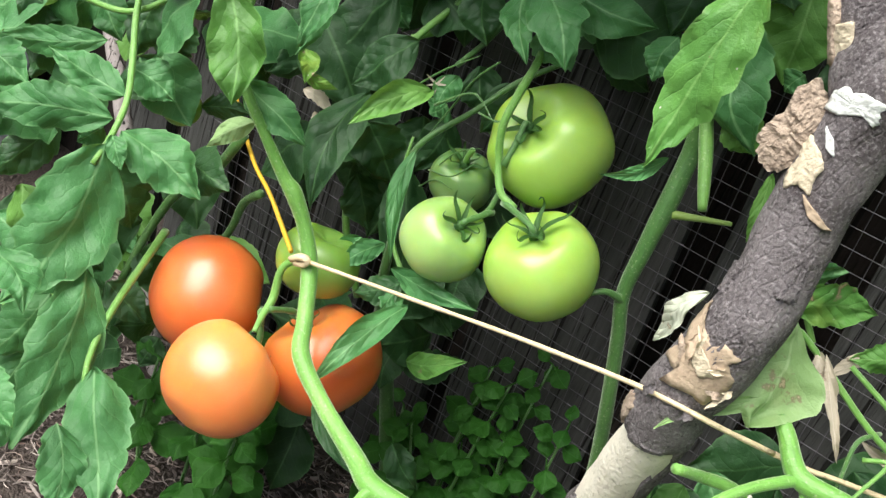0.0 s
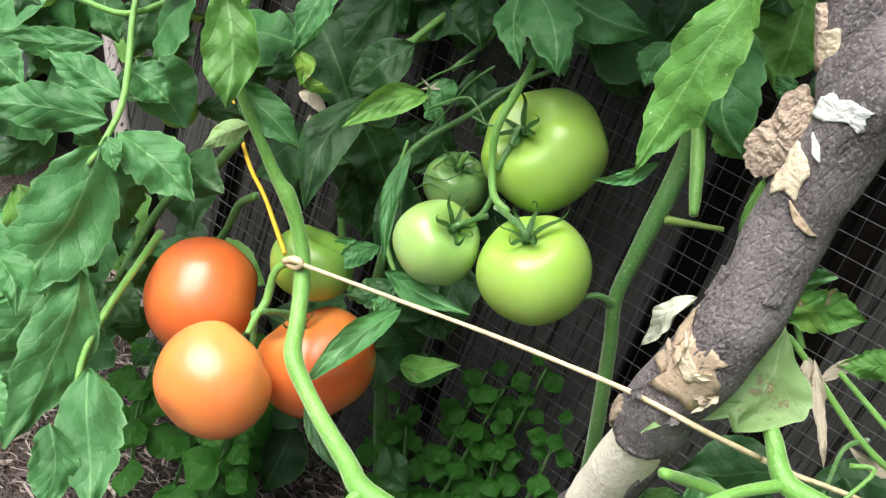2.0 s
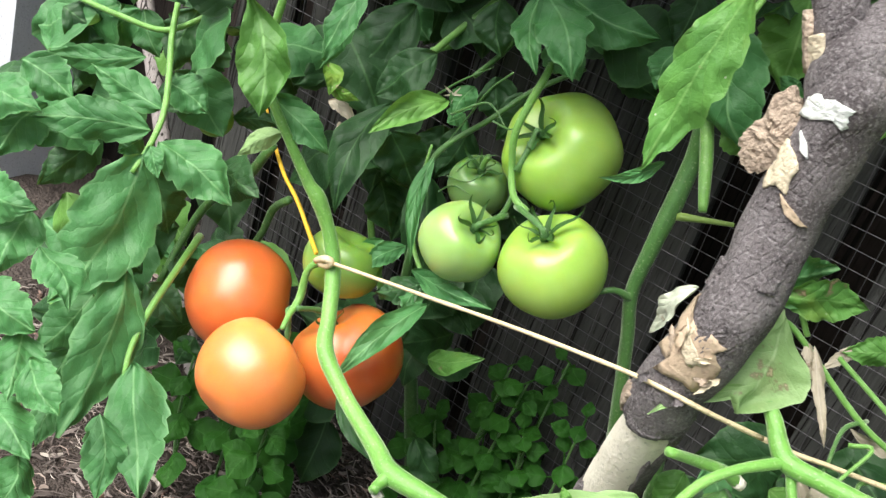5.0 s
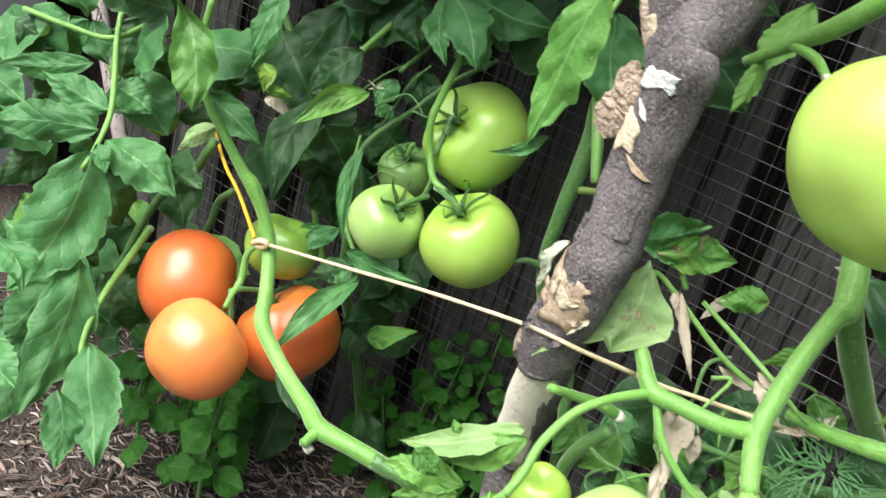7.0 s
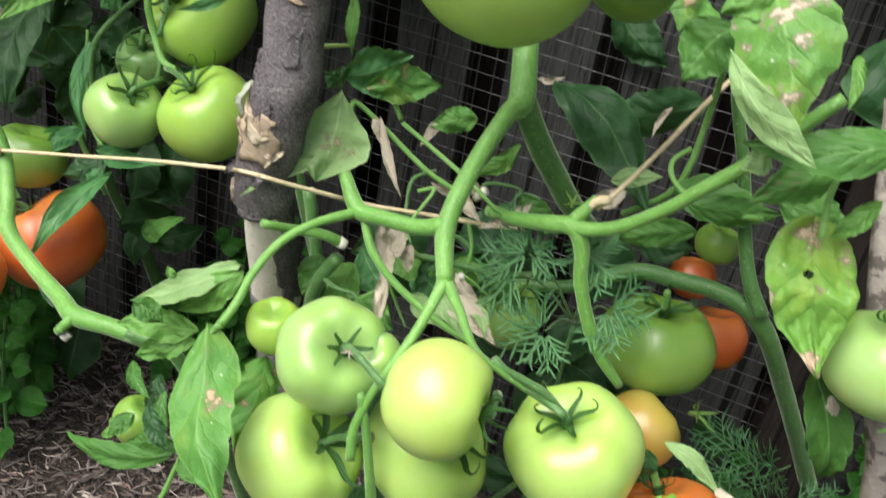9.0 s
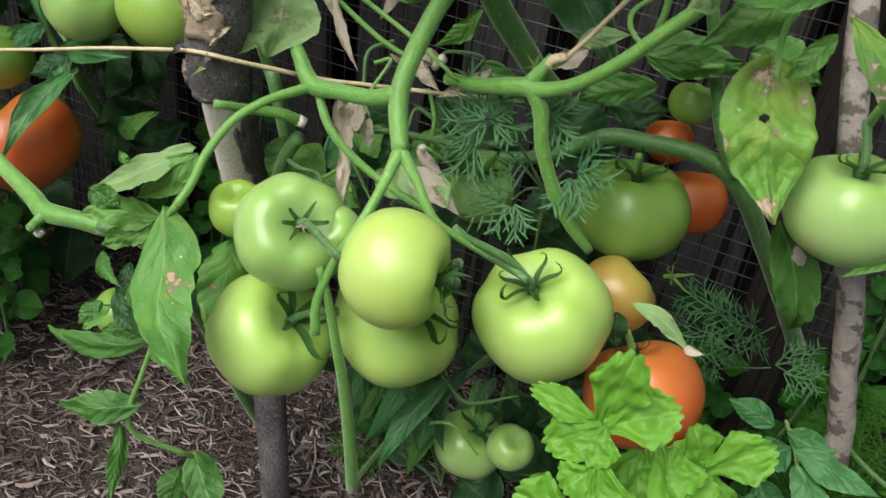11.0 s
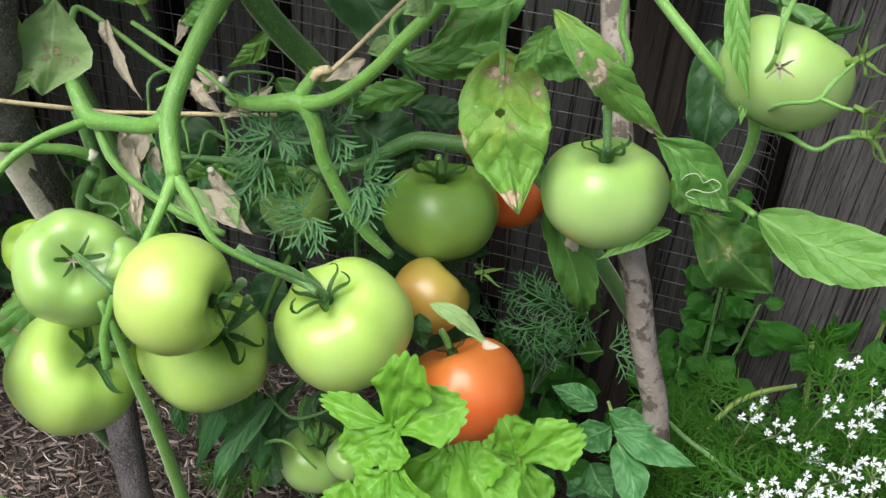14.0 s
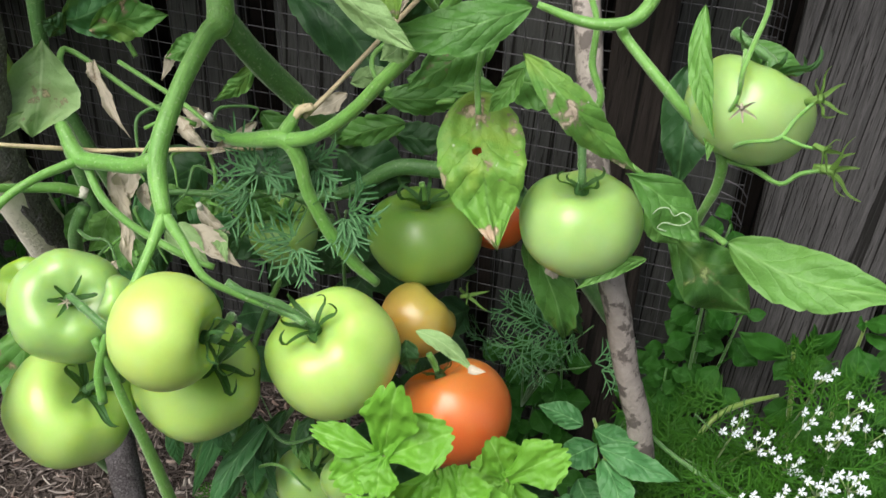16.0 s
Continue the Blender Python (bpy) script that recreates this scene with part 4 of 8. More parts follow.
tomato((0.408, -0.125, 0.385), 0.0291, (-0.2, 0.2, 0.9), RED, "red tomato deep in shade by the mesh", 0.95, group=bunch, long=False)
tomato((0.375, -0.126, 0.431), 0.0197, (-0.2, 0.2, 0.9), RED, "small red tomato deep in shade", 0.95, group=bunch, long=False)
tomato((0.492, -0.322, 0.512), 0.0356, (-0.14, 0.01, 0.99), GREEN_PALE, "pale green tomato with a shallow crease", 0.88, 4, 0.05, pedicel=(0.483, -0.304, 0.555), group=bunch, long=0.022)
tomato((0.565, -0.329, 0.601), 0.0323, (0.25, 0.4, 0.8), GREEN_PALE, "pale green tomato behind spent flowers", 0.84, 5, 0.03, pedicel=(0.551, -0.300, 0.630), long=0.030)
tomato((0.307, -0.298, 0.200), 0.0293, (0.29, -0.09, 0.95), GREEN_PALE, "small pale green tomato close to the ground", 0.95, group=bunch)
tomato((0.342, -0.310, 0.226), 0.0187, (0.2, -0.2, 0.9), GREEN_PALE, "small pale green tomato by celery leaves", 0.95, group=bunch, long=False)
tomato((0.014, -0.360, 0.250), 0.0219, (0.2, 0.2, 0.9), GREEN_DEEP, "small olive green tomato over bare soil", 0.95, long=False)
tomato((0.384, -0.147, 0.475), 0.0176, (0.1, 0.1, 0.9), GREEN_DEEP, "small grey-green tomato behind leaves", 0.95, long=False)


# ---- what closes the place round the camera ----
# Unseen wall, added to block low sky and bounce light onto the plants.
lone("wall_house", board(-7.0, 7.6, -6.6, -6.4, -0.05, 2.1, 0.0), WALL_PALE, "unseen pale wall added behind the camera for bounced light", "wall", "structure")
lone("garden_wall", {"v": [(x, y, z) for x in (-2.60, -1.02) for y in (-0.06, 0.05) for z in (-0.1, 1.10)],
                   "f": [(0, 1, 3, 2), (4, 6, 7, 5), (0, 4, 5, 1), (2, 3, 7, 6), (0, 2, 6, 4), (1, 5, 7, 3)], "smooth": False}, WALL_PALE, "plain low pale painted garden wall", "wall", "structure")


# ---- tomato plants: stems ----
def plant(at, label):
    return thing("tomato_plant", at, label, "tomato plant", "tomato plants along the fence")


left = plant((0.042, -0.344, 0.308), "bushy tomato plant with a bare bright green stem")
part("stem", tube([(-0.314, -0.307, 0.526, 0.0034), (-0.292, -0.305, 0.496, 0.0038), (-0.268, -0.295, 0.464, 0.0042), (-0.250, -0.286, 0.440, 0.0052), (-0.241, -0.281, 0.430, 0.0068), (-0.225, -0.276, 0.407, 0.0058), (-0.208, -0.279, 0.382, 0.0066), (-0.185, -0.298, 0.354, 0.0064), (-0.166, -0.317, 0.339, 0.0070), (-0.127, -0.332, 0.328, 0.0064), (-0.078, -0.349, 0.322, 0.0072), (-0.054, -0.360, 0.322, 0.0079), (-0.021, -0.358, 0.325, 0.0071), (0.013, -0.350, 0.322, 0.0071)], 12, 6, rough=0.05), STEM, left, "bright green hairy main stem")
part("cut_stub", tube([(-0.053, -0.360, 0.322, 0.0066), (-0.054, -0.371, 0.318, 0.0042), (-0.053, -0.379, 0.317, 0.0039)], 10, 4), STEM, left)
part("cut_end", tube([(-0.051, -0.370, 0.312, 0.0039), (-0.053, -0.373, 0.307, 0.0035)], 9, 1), CUT, left, "dry pale cut end")
part("stem", tube([(-0.001, -0.362, 0.331, 0.0061), (0.030, -0.351, 0.323, 0.0058), (0.045, -0.334, 0.281, 0.0052), (0.053, -0.289, 0.185, 0.0058), (0.067, -0.260, 0.100, 0.0067), (0.074, -0.227, 0.028, 0.0072)], 10, 5), STEM_DARK, left)
part("truss_stalk", tube([(-0.230, -0.266, 0.373, 0.0032), (-0.238, -0.271, 0.359, 0.0032), (-0.234, -0.276, 0.335, 0.0036), (-0.229, -0.290, 0.326, 0.0028), (-0.222, -0.304, 0.319, 0.0023)], 8, 5), STEM, left)
part("stem", tube([(-0.330, -0.205, 0.367, 0.0040), (-0.349, -0.201, 0.346, 0.0041), (-0.352, -0.204, 0.321, 0.0037), (-0.358, -0.206, 0.299, 0.0038)], 8, 4), STEM_DARK, left)
part("stem", tube([(-0.356, -0.217, 0.414, 0.0048), (-0.386, -0.212, 0.358, 0.0050), (-0.421, -0.213, 0.317, 0.0047), (-0.430, -0.228, 0.274, 0.0043), (-0.426, -0.253, 0.224, 0.0038)], 9, 4), STEM_DARK, left)

back = plant((-0.147, -0.070, 0.055), "tomato plant growing close behind, by the mesh")
part("stem", tube([(-0.159, -0.129, 0.591, 0.0035), (-0.148, -0.158, 0.573, 0.0033), (-0.149, -0.166, 0.547, 0.0035), (-0.148, -0.173, 0.522, 0.0033), (-0.141, -0.171, 0.495, 0.0031), (-0.127, -0.176, 0.475, 0.0031), (-0.110, -0.177, 0.470, 0.0027)], 9, 5), STEM, back, "hanging fruit truss stalk")
part("stem", tube([(-0.128, -0.175, 0.477, 0.0023), (-0.131, -0.176, 0.455, 0.0024), (-0.142, -0.177, 0.441, 0.0020)], 8, 4), STEM_DARK, back)
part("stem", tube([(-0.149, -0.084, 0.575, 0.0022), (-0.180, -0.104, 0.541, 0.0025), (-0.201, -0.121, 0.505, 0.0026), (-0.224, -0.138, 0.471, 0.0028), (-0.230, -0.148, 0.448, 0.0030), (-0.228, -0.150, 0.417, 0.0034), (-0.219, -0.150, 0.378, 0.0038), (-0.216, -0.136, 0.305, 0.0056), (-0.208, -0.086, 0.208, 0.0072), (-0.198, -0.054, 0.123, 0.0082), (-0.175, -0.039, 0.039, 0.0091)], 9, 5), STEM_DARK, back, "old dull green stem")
part("stem", tube([(-0.306, -0.085, 0.525, 0.0032), (-0.295, -0.049, 0.538, 0.0033), (-0.283, -0.009, 0.558, 0.0034)], 8, 3), STEM, back)
part("stem", tube([(-0.251, -0.086, 0.523, 0.0027), (-0.251, -0.050, 0.544, 0.0027), (-0.252, -0.008, 0.577, 0.0028)], 8, 3), STEM_DARK, back)

part("tendril", tube([(-0.272, -0.140, 0.480, 0.0011), (-0.248, -0.145, 0.509, 0.0010), (-0.225, -0.150, 0.534, 0.0010), (-0.200, -0.150, 0.557, 0.0003)], 6, 5), STEM_DARK, back)
part("tendril", tube([(-0.219, -0.160, 0.505, 0.0011), (-0.196, -0.155, 0.526, 0.0010), (-0.183, -0.155, 0.527, 0.0009), (-0.163, -0.160, 0.517, 0.0003)], 6, 5), STEM_DARK, back)
part("tendril", tube([(-0.205, -0.140, 0.453, 0.0008), (-0.187, -0.150, 0.477, 0.0007), (-0.166, -0.155, 0.491, 0.0003)], 6, 5), STEM_DARK, back)
part("tendril", tube([(-0.213, -0.140, 0.444, 0.0008), (-0.185, -0.150, 0.454, 0.0007), (-0.166, -0.155, 0.478, 0.0003)], 6, 5), STEM_DARK, back)
part("tendril", tube([(-0.178, -0.160, 0.518, 0.0009), (-0.157, -0.165, 0.521, 0.0008), (-0.150, -0.165, 0.532, 0.0003)], 6, 5), STEM_DARK, back)
part("tendril", tube([(-0.216, -0.140, 0.426, 0.0008), (-0.201, -0.145, 0.441, 0.0007), (-0.180, -0.150, 0.444, 0.0003)], 6, 5), STEM_DARK, back)
part("tendril", tube([(-0.191, -0.130, 0.555, 0.0010), (-0.207, -0.130, 0.532, 0.0010), (-0.218, -0.130, 0.501, 0.0010), (-0.230, -0.130, 0.470, 0.0003)], 6, 5), STEM_DARK, back)

mid_back = plant((0.026, -0.055, 0.233), "tomato plant with a thick old stem at the mesh")
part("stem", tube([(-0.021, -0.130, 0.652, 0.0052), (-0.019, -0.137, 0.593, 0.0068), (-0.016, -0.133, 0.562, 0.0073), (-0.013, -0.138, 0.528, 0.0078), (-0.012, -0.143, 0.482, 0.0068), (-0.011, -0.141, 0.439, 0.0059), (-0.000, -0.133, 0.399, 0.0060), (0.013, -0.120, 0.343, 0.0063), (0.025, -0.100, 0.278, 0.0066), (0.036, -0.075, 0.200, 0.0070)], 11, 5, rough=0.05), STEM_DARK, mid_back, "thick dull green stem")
part("cut_stub", tube([(-0.020, -0.145, 0.602, 0.0049), (-0.002, -0.161, 0.577, 0.0052), (0.012, -0.176, 0.556, 0.0044), (0.020, -0.184, 0.543, 0.0031)], 9, 4), STEM, mid_back, "pale green cut side shoot")
part("side_twig", tube([(-0.006, -0.140, 0.516, 0.0037), (0.013, -0.135, 0.522, 0.0026), (0.034, -0.128, 0.528, 0.0018)], 8, 4), STEM_WEED, mid_back, "yellowing leaf stalk stub")
part("side_twig", tube([(-0.009, -0.142, 0.435, 0.0035), (-0.021, -0.157, 0.441, 0.0027), (-0.033, -0.167, 0.433, 0.0019)], 8, 4), STEM_DARK, mid_back)

mid = plant((0.524, -0.108, 0.252), "sprawling tomato plant with forked bright green stems")
part("stem", tube([(0.199, -0.199, 0.635, 0.0084), (0.219, -0.238, 0.595, 0.0089), (0.229, -0.257, 0.570, 0.0091), (0.226, -0.272, 0.563, 0.0066), (0.222, -0.300, 0.540, 0.0062), (0.221, -0.328, 0.514, 0.0064), (0.224, -0.341, 0.496, 0.0063), (0.235, -0.356, 0.474, 0.0053)], 12, 6, rough=0.04), STEM, mid, "bright green forking stem")
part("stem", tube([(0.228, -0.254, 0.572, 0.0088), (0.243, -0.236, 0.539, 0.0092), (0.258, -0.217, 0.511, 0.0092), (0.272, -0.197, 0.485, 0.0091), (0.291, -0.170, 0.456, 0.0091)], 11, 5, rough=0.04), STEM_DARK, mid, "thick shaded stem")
part("stem", tube([(0.221, -0.338, 0.502, 0.0060), (0.202, -0.334, 0.492, 0.0055), (0.176, -0.330, 0.487, 0.0056), (0.155, -0.326, 0.484, 0.0061), (0.139, -0.317, 0.497, 0.0048), (0.132, -0.311, 0.501, 0.0041)], 10, 5), STEM, mid)
part("fruit_branch", tube([(0.235, -0.356, 0.475, 0.0047), (0.234, -0.372, 0.460, 0.0034), (0.231, -0.389, 0.442, 0.0031), (0.225, -0.411, 0.422, 0.0027), (0.220, -0.422, 0.394, 0.0030), (0.223, -0.427, 0.372, 0.0031)], 9, 5), STEM, mid)
part("fruit_branch", tube([(0.235, -0.356, 0.475, 0.0044), (0.250, -0.362, 0.463, 0.0034), (0.267, -0.370, 0.446, 0.0028), (0.283, -0.367, 0.436, 0.0022), (0.307, -0.358, 0.423, 0.0020), (0.323, -0.353, 0.415, 0.0019)], 9, 5), STEM, mid)
part("leaf_branch", tube([(0.156, -0.326, 0.483, 0.0037), (0.138, -0.352, 0.477, 0.0030), (0.126, -0.373, 0.467, 0.0029), (0.121, -0.395, 0.451, 0.0029), (0.123, -0.413, 0.439, 0.0028), (0.122, -0.428, 0.429, 0.0028)], 9, 5), STEM, mid)
part("fruit_branch", tube([(0.159, -0.326, 0.482, 0.0030), (0.175, -0.335, 0.462, 0.0030), (0.198, -0.337, 0.446, 0.0027), (0.231, -0.334, 0.430, 0.0027), (0.253, -0.331, 0.423, 0.0023)], 8, 5), STEM, mid)
part("cut_stub", tube([(0.102, -0.358, 0.465, 0.0030), (0.114, -0.335, 0.456, 0.0035), (0.130, -0.320, 0.452, 0.0039), (0.140, -0.309, 0.444, 0.0043)], 9, 4), STEM, mid)
part("cut_end", tube([(0.138, -0.311, 0.446, 0.0045), (0.143, -0.309, 0.444, 0.0039)], 9, 1), CUT, mid, "dry pale cut end")
part("stem", tube([(0.139, -0.310, 0.433, 0.0050), (0.127, -0.308, 0.410, 0.0052), (0.119, -0.302, 0.384, 0.0053), (0.117, -0.295, 0.353, 0.0055)], 9, 4), STEM_DARK, mid)
part("stem", tube([(0.063, -0.224, 0.431, 0.0054), (0.076, -0.227, 0.394, 0.0054), (0.089, -0.231, 0.356, 0.0051), (0.097, -0.229, 0.311, 0.0052)], 9, 4), STEM_DARK, mid)
part("stem", tube([(0.231, -0.276, 0.494, 0.0045), (0.256, -0.288, 0.501, 0.0050), (0.280, -0.298, 0.511, 0.0058), (0.295, -0.301, 0.515, 0.0061), (0.304, -0.301, 0.502, 0.0051), (0.310, -0.300, 0.478, 0.0046), (0.325, -0.295, 0.445, 0.0047), (0.340, -0.290, 0.423, 0.0044), (0.355, -0.283, 0.405, 0.0031)], 10, 5, node=0.06), STEM, mid, "bright green forking stem")
part("stem", tube([(0.295, -0.301, 0.514, 0.0054), (0.319, -0.306, 0.526, 0.0043), (0.344, -0.310, 0.549, 0.0042), (0.363, -0.314, 0.573, 0.0043), (0.380, -0.315, 0.594, 0.0045), (0.396, -0.315, 0.618, 0.0041), (0.414, -0.312, 0.645, 0.0037)], 10, 5), STEM, mid)
part("cut_stub", tube([(0.293, -0.299, 0.518, 0.0051), (0.298, -0.297, 0.528, 0.0041), (0.302, -0.294, 0.537, 0.0025)], 9, 4), STEM, mid)
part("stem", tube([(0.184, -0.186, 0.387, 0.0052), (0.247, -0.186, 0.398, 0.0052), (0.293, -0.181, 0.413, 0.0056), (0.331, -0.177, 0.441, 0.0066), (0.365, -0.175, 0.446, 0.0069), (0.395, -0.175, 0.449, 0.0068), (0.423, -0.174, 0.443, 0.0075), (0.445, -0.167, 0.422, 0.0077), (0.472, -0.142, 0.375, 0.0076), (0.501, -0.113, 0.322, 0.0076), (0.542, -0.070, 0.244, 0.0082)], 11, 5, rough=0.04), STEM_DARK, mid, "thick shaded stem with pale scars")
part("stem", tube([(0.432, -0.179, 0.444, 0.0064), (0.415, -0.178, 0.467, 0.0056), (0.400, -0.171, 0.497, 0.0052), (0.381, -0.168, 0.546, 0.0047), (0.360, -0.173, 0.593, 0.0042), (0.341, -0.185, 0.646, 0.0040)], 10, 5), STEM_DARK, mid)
part("fruit_branch", tube([(0.280, -0.363, 0.439, 0.0029), (0.297, -0.360, 0.428, 0.0029), (0.319, -0.355, 0.419, 0.0026), (0.332, -0.359, 0.417, 0.0022)], 9, 4), STEM_DARK, mid)
part("fruit_branch", tube([(0.217, -0.418, 0.416, 0.0025), (0.225, -0.418, 0.395, 0.0028), (0.233, -0.418, 0.364, 0.0032), (0.239, -0.412, 0.325, 0.0040), (0.244, -0.402, 0.265, 0.0046), (0.247, -0.392, 0.205, 0.0049)], 9, 4), STEM, mid)
part("tendril", tube([(0.242, -0.285, 0.498, 0.0013), (0.211, -0.273, 0.508, 0.0017), (0.188, -0.267, 0.515, 0.0017), (0.149, -0.261, 0.528, 0.0017)], 7, 4), STEM, mid)
part("fruit_branch", tube([(0.278, -0.267, 0.457, 0.0028), (0.250, -0.274, 0.448, 0.0028), (0.223, -0.280, 0.447, 0.0028), (0.199, -0.291, 0.449, 0.0024), (0.176, -0.298, 0.445, 0.0021)], 8, 4), STEM_DARK, mid)

part("stem", tube([(0.180, -0.240, 0.765, 0.0070), (0.144, -0.220, 0.721, 0.0068), (0.117, -0.200, 0.697, 0.0052), (0.089, -0.180, 0.673, 0.0036)], 10, 5), STEM, mid)
part("side_twig", tube([(0.116, -0.200, 0.698, 0.0042), (0.139, -0.220, 0.696, 0.0036), (0.152, -0.235, 0.690, 0.0030)], 9, 4), STEM, mid)
part("cut_end", tube([(0.151, -0.234, 0.690, 0.0031), (0.154, -0.237, 0.689, 0.0026)], 9, 1), CUT, mid, "dry pale cut end")
right = plant((0.625, -0.079, 0.221), "tomato plant with spent flowers before the grey board")
part("stem", tube([(0.494, -0.326, 0.632, 0.0034), (0.499, -0.326, 0.625, 0.0027), (0.518, -0.337, 0.612, 0.0029), (0.535, -0.342, 0.599, 0.0029), (0.550, -0.341, 0.587, 0.0030), (0.558, -0.339, 0.577, 0.0032), (0.560, -0.333, 0.558, 0.0028), (0.557, -0.324, 0.536, 0.0024), (0.555, -0.313, 0.516, 0.0022)], 10, 5), STEM, right)
part("stem", tube([(0.450, -0.325, 0.636, 0.0018), (0.474, -0.325, 0.631, 0.0029), (0.493, -0.326, 0.633, 0.0032), (0.504, -0.322, 0.640, 0.0036), (0.513, -0.315, 0.663, 0.0037)], 10, 5), STEM, right)
part("flower_stalk", tube([(0.560, -0.330, 0.668, 0.0013), (0.561, -0.335, 0.653, 0.0013), (0.558, -0.345, 0.641, 0.0013), (0.555, -0.360, 0.632, 0.0013), (0.556, -0.360, 0.620, 0.0011)], 7, 4), STEM, right)
part("flower_stalk", tube([(0.557, -0.338, 0.578, 0.0017), (0.564, -0.366, 0.599, 0.0011), (0.578, -0.366, 0.604, 0.0011), (0.584, -0.359, 0.612, 0.0011), (0.591, -0.357, 0.623, 0.0009)], 7, 4), STEM, right)
part("flower_stalk", tube([(0.559, -0.339, 0.576, 0.0017), (0.573, -0.343, 0.576, 0.0015), (0.587, -0.353, 0.575, 0.0012), (0.595, -0.352, 0.582, 0.0012), (0.607, -0.352, 0.587, 0.0009)], 7, 4), STEM, right)
part("flower_stalk", tube([(0.551, -0.340, 0.587, 0.0012), (0.553, -0.353, 0.604, 0.0012), (0.556, -0.360, 0.620, 0.0011), (0.555, -0.343, 0.636, 0.0011)], 7, 4), STEM, right)
part("flower_stalk", tube([(0.579, -0.365, 0.605, 0.0011), (0.590, -0.369, 0.604, 0.0009), (0.597, -0.373, 0.606, 0.0007)], 7, 4), STEM, right)
part("leaf_stalk", tube([(0.556, -0.312, 0.518, 0.0020), (0.563, -0.320, 0.522, 0.0019), (0.573, -0.330, 0.522, 0.0019)], 8, 4), STEM, right)
part("stem", tube([(0.470, -0.300, 0.644, 0.0018), (0.480, -0.306, 0.626, 0.0018), (0.482, -0.313, 0.604, 0.0021), (0.490, -0.316, 0.588, 0.0021), (0.485, -0.313, 0.567, 0.0024), (0.484, -0.304, 0.553, 0.0025)], 8, 4), STEM, right)


# ---- tomato leaves ----
def blade(parent, base, tip, half, face, look_=LEAF, label="", name="leaflet", **shape):
    return part(name, leaf(base, tip, half, face, **shape), look_, parent, label)


def compound(parent, points, label=""):
    """A leaf stalk that carries leaflets."""
    return part("leaf", tube(points, 8, 5), STEM, parent, label)


# upper leaf of the bushy plant
a = compound(left, [(-0.469, -0.258, 0.505, 0.0026), (-0.455, -0.270, 0.481, 0.0029), (-0.430, -0.287, 0.452, 0.0029), (-0.410, -0.303, 0.427, 0.0028), (-0.395, -0.325, 0.406, 0.0026), (-0.388, -0.344, 0.387, 0.0022)], "pinnate leaf with toothed leaflets")
blade(a, (-0.391, -0.332, 0.402), (-0.375, -0.417, 0.284), 0.0325, (0.67, -0.54, 0.50), bow=0.05, fold=0.18, deep=0.2, teeth=7)
blade(a, (-0.394, -0.317, 0.410), (-0.320, -0.291, 0.382), 0.0219, (0.64, -0.64, 0.43), bow=0.06, fold=0.2)
blade(a, (-0.404, -0.318, 0.416), (-0.481, -0.381, 0.399), 0.0180, (0.73, -0.56, 0.41), bow=0.08)
blade(a, (-0.417, -0.299, 0.428), (-0.491, -0.321, 0.440), 0.0149, (0.72, -0.59, 0.36), bow=0.05)
blade(a, (-0.463, -0.287, 0.457), (-0.537, -0.341, 0.431), 0.0123, (0.75, -0.57, 0.34), bow=0.06)
blade(a, (-0.436, -0.281, 0.444), (-0.397, -0.264, 0.430), 0.0161, (0.68, -0.64, 0.36), deep=0.05)
blade(a, (-0.455, -0.259, 0.445), (-0.417, -0.256, 0.418), 0.0220, (0.68, -0.64, 0.36), LEAF_SHADED, deep=0.05)
blade(a, (-0.427, -0.296, 0.373), (-0.398, -0.281, 0.307), 0.0285, (0.65, -0.60, 0.47), LEAF_SHADED)
blade(a, (-0.391, -0.328, 0.409), (-0.368, -0.333, 0.390), 0.0080, (0.67, -0.60, 0.43), deep=0.05)
blade(a, (-0.418, -0.314, 0.401), (-0.429, -0.328, 0.384), 0.0093, (0.69, -0.59, 0.42), deep=0.05)
a = compound(left, [(-0.575, -0.289, 0.471, 0.0029), (-0.522, -0.275, 0.472, 0.0029), (-0.473, -0.262, 0.478, 0.0027), (-0.439, -0.242, 0.508, 0.0026)])
blade(a, (-0.528, -0.363, 0.429), (-0.474, -0.346, 0.414), 0.0183, (0.77, -0.53, 0.37))
blade(a, (-0.503, -0.289, 0.361), (-0.527, -0.333, 0.300), 0.0183, (0.72, -0.53, 0.44), LEAF_SHADED)
blade(a, (-0.577, -0.296, 0.459), (-0.539, -0.263, 0.442), 0.0191, (0.77, -0.57, 0.31), LEAF_SHADED)
blade(a, (-0.534, -0.244, 0.474), (-0.568, -0.263, 0.421), 0.0175, (0.75, -0.59, 0.31))
blade(a, (-0.506, -0.199, 0.487), (-0.510, -0.213, 0.419), 0.0211, (0.70, -0.64, 0.30), LEAF_SHADED)
blade(a, (-0.601, -0.262, 0.407), (-0.550, -0.226, 0.383), 0.0216, (0.74, -0.57, 0.35), LEAF_SHADED)
blade(a, (-0.511, -0.167, 0.458), (-0.508, -0.170, 0.406), 0.0221, (0.68, -0.66, 0.31), LEAF_SHADED)
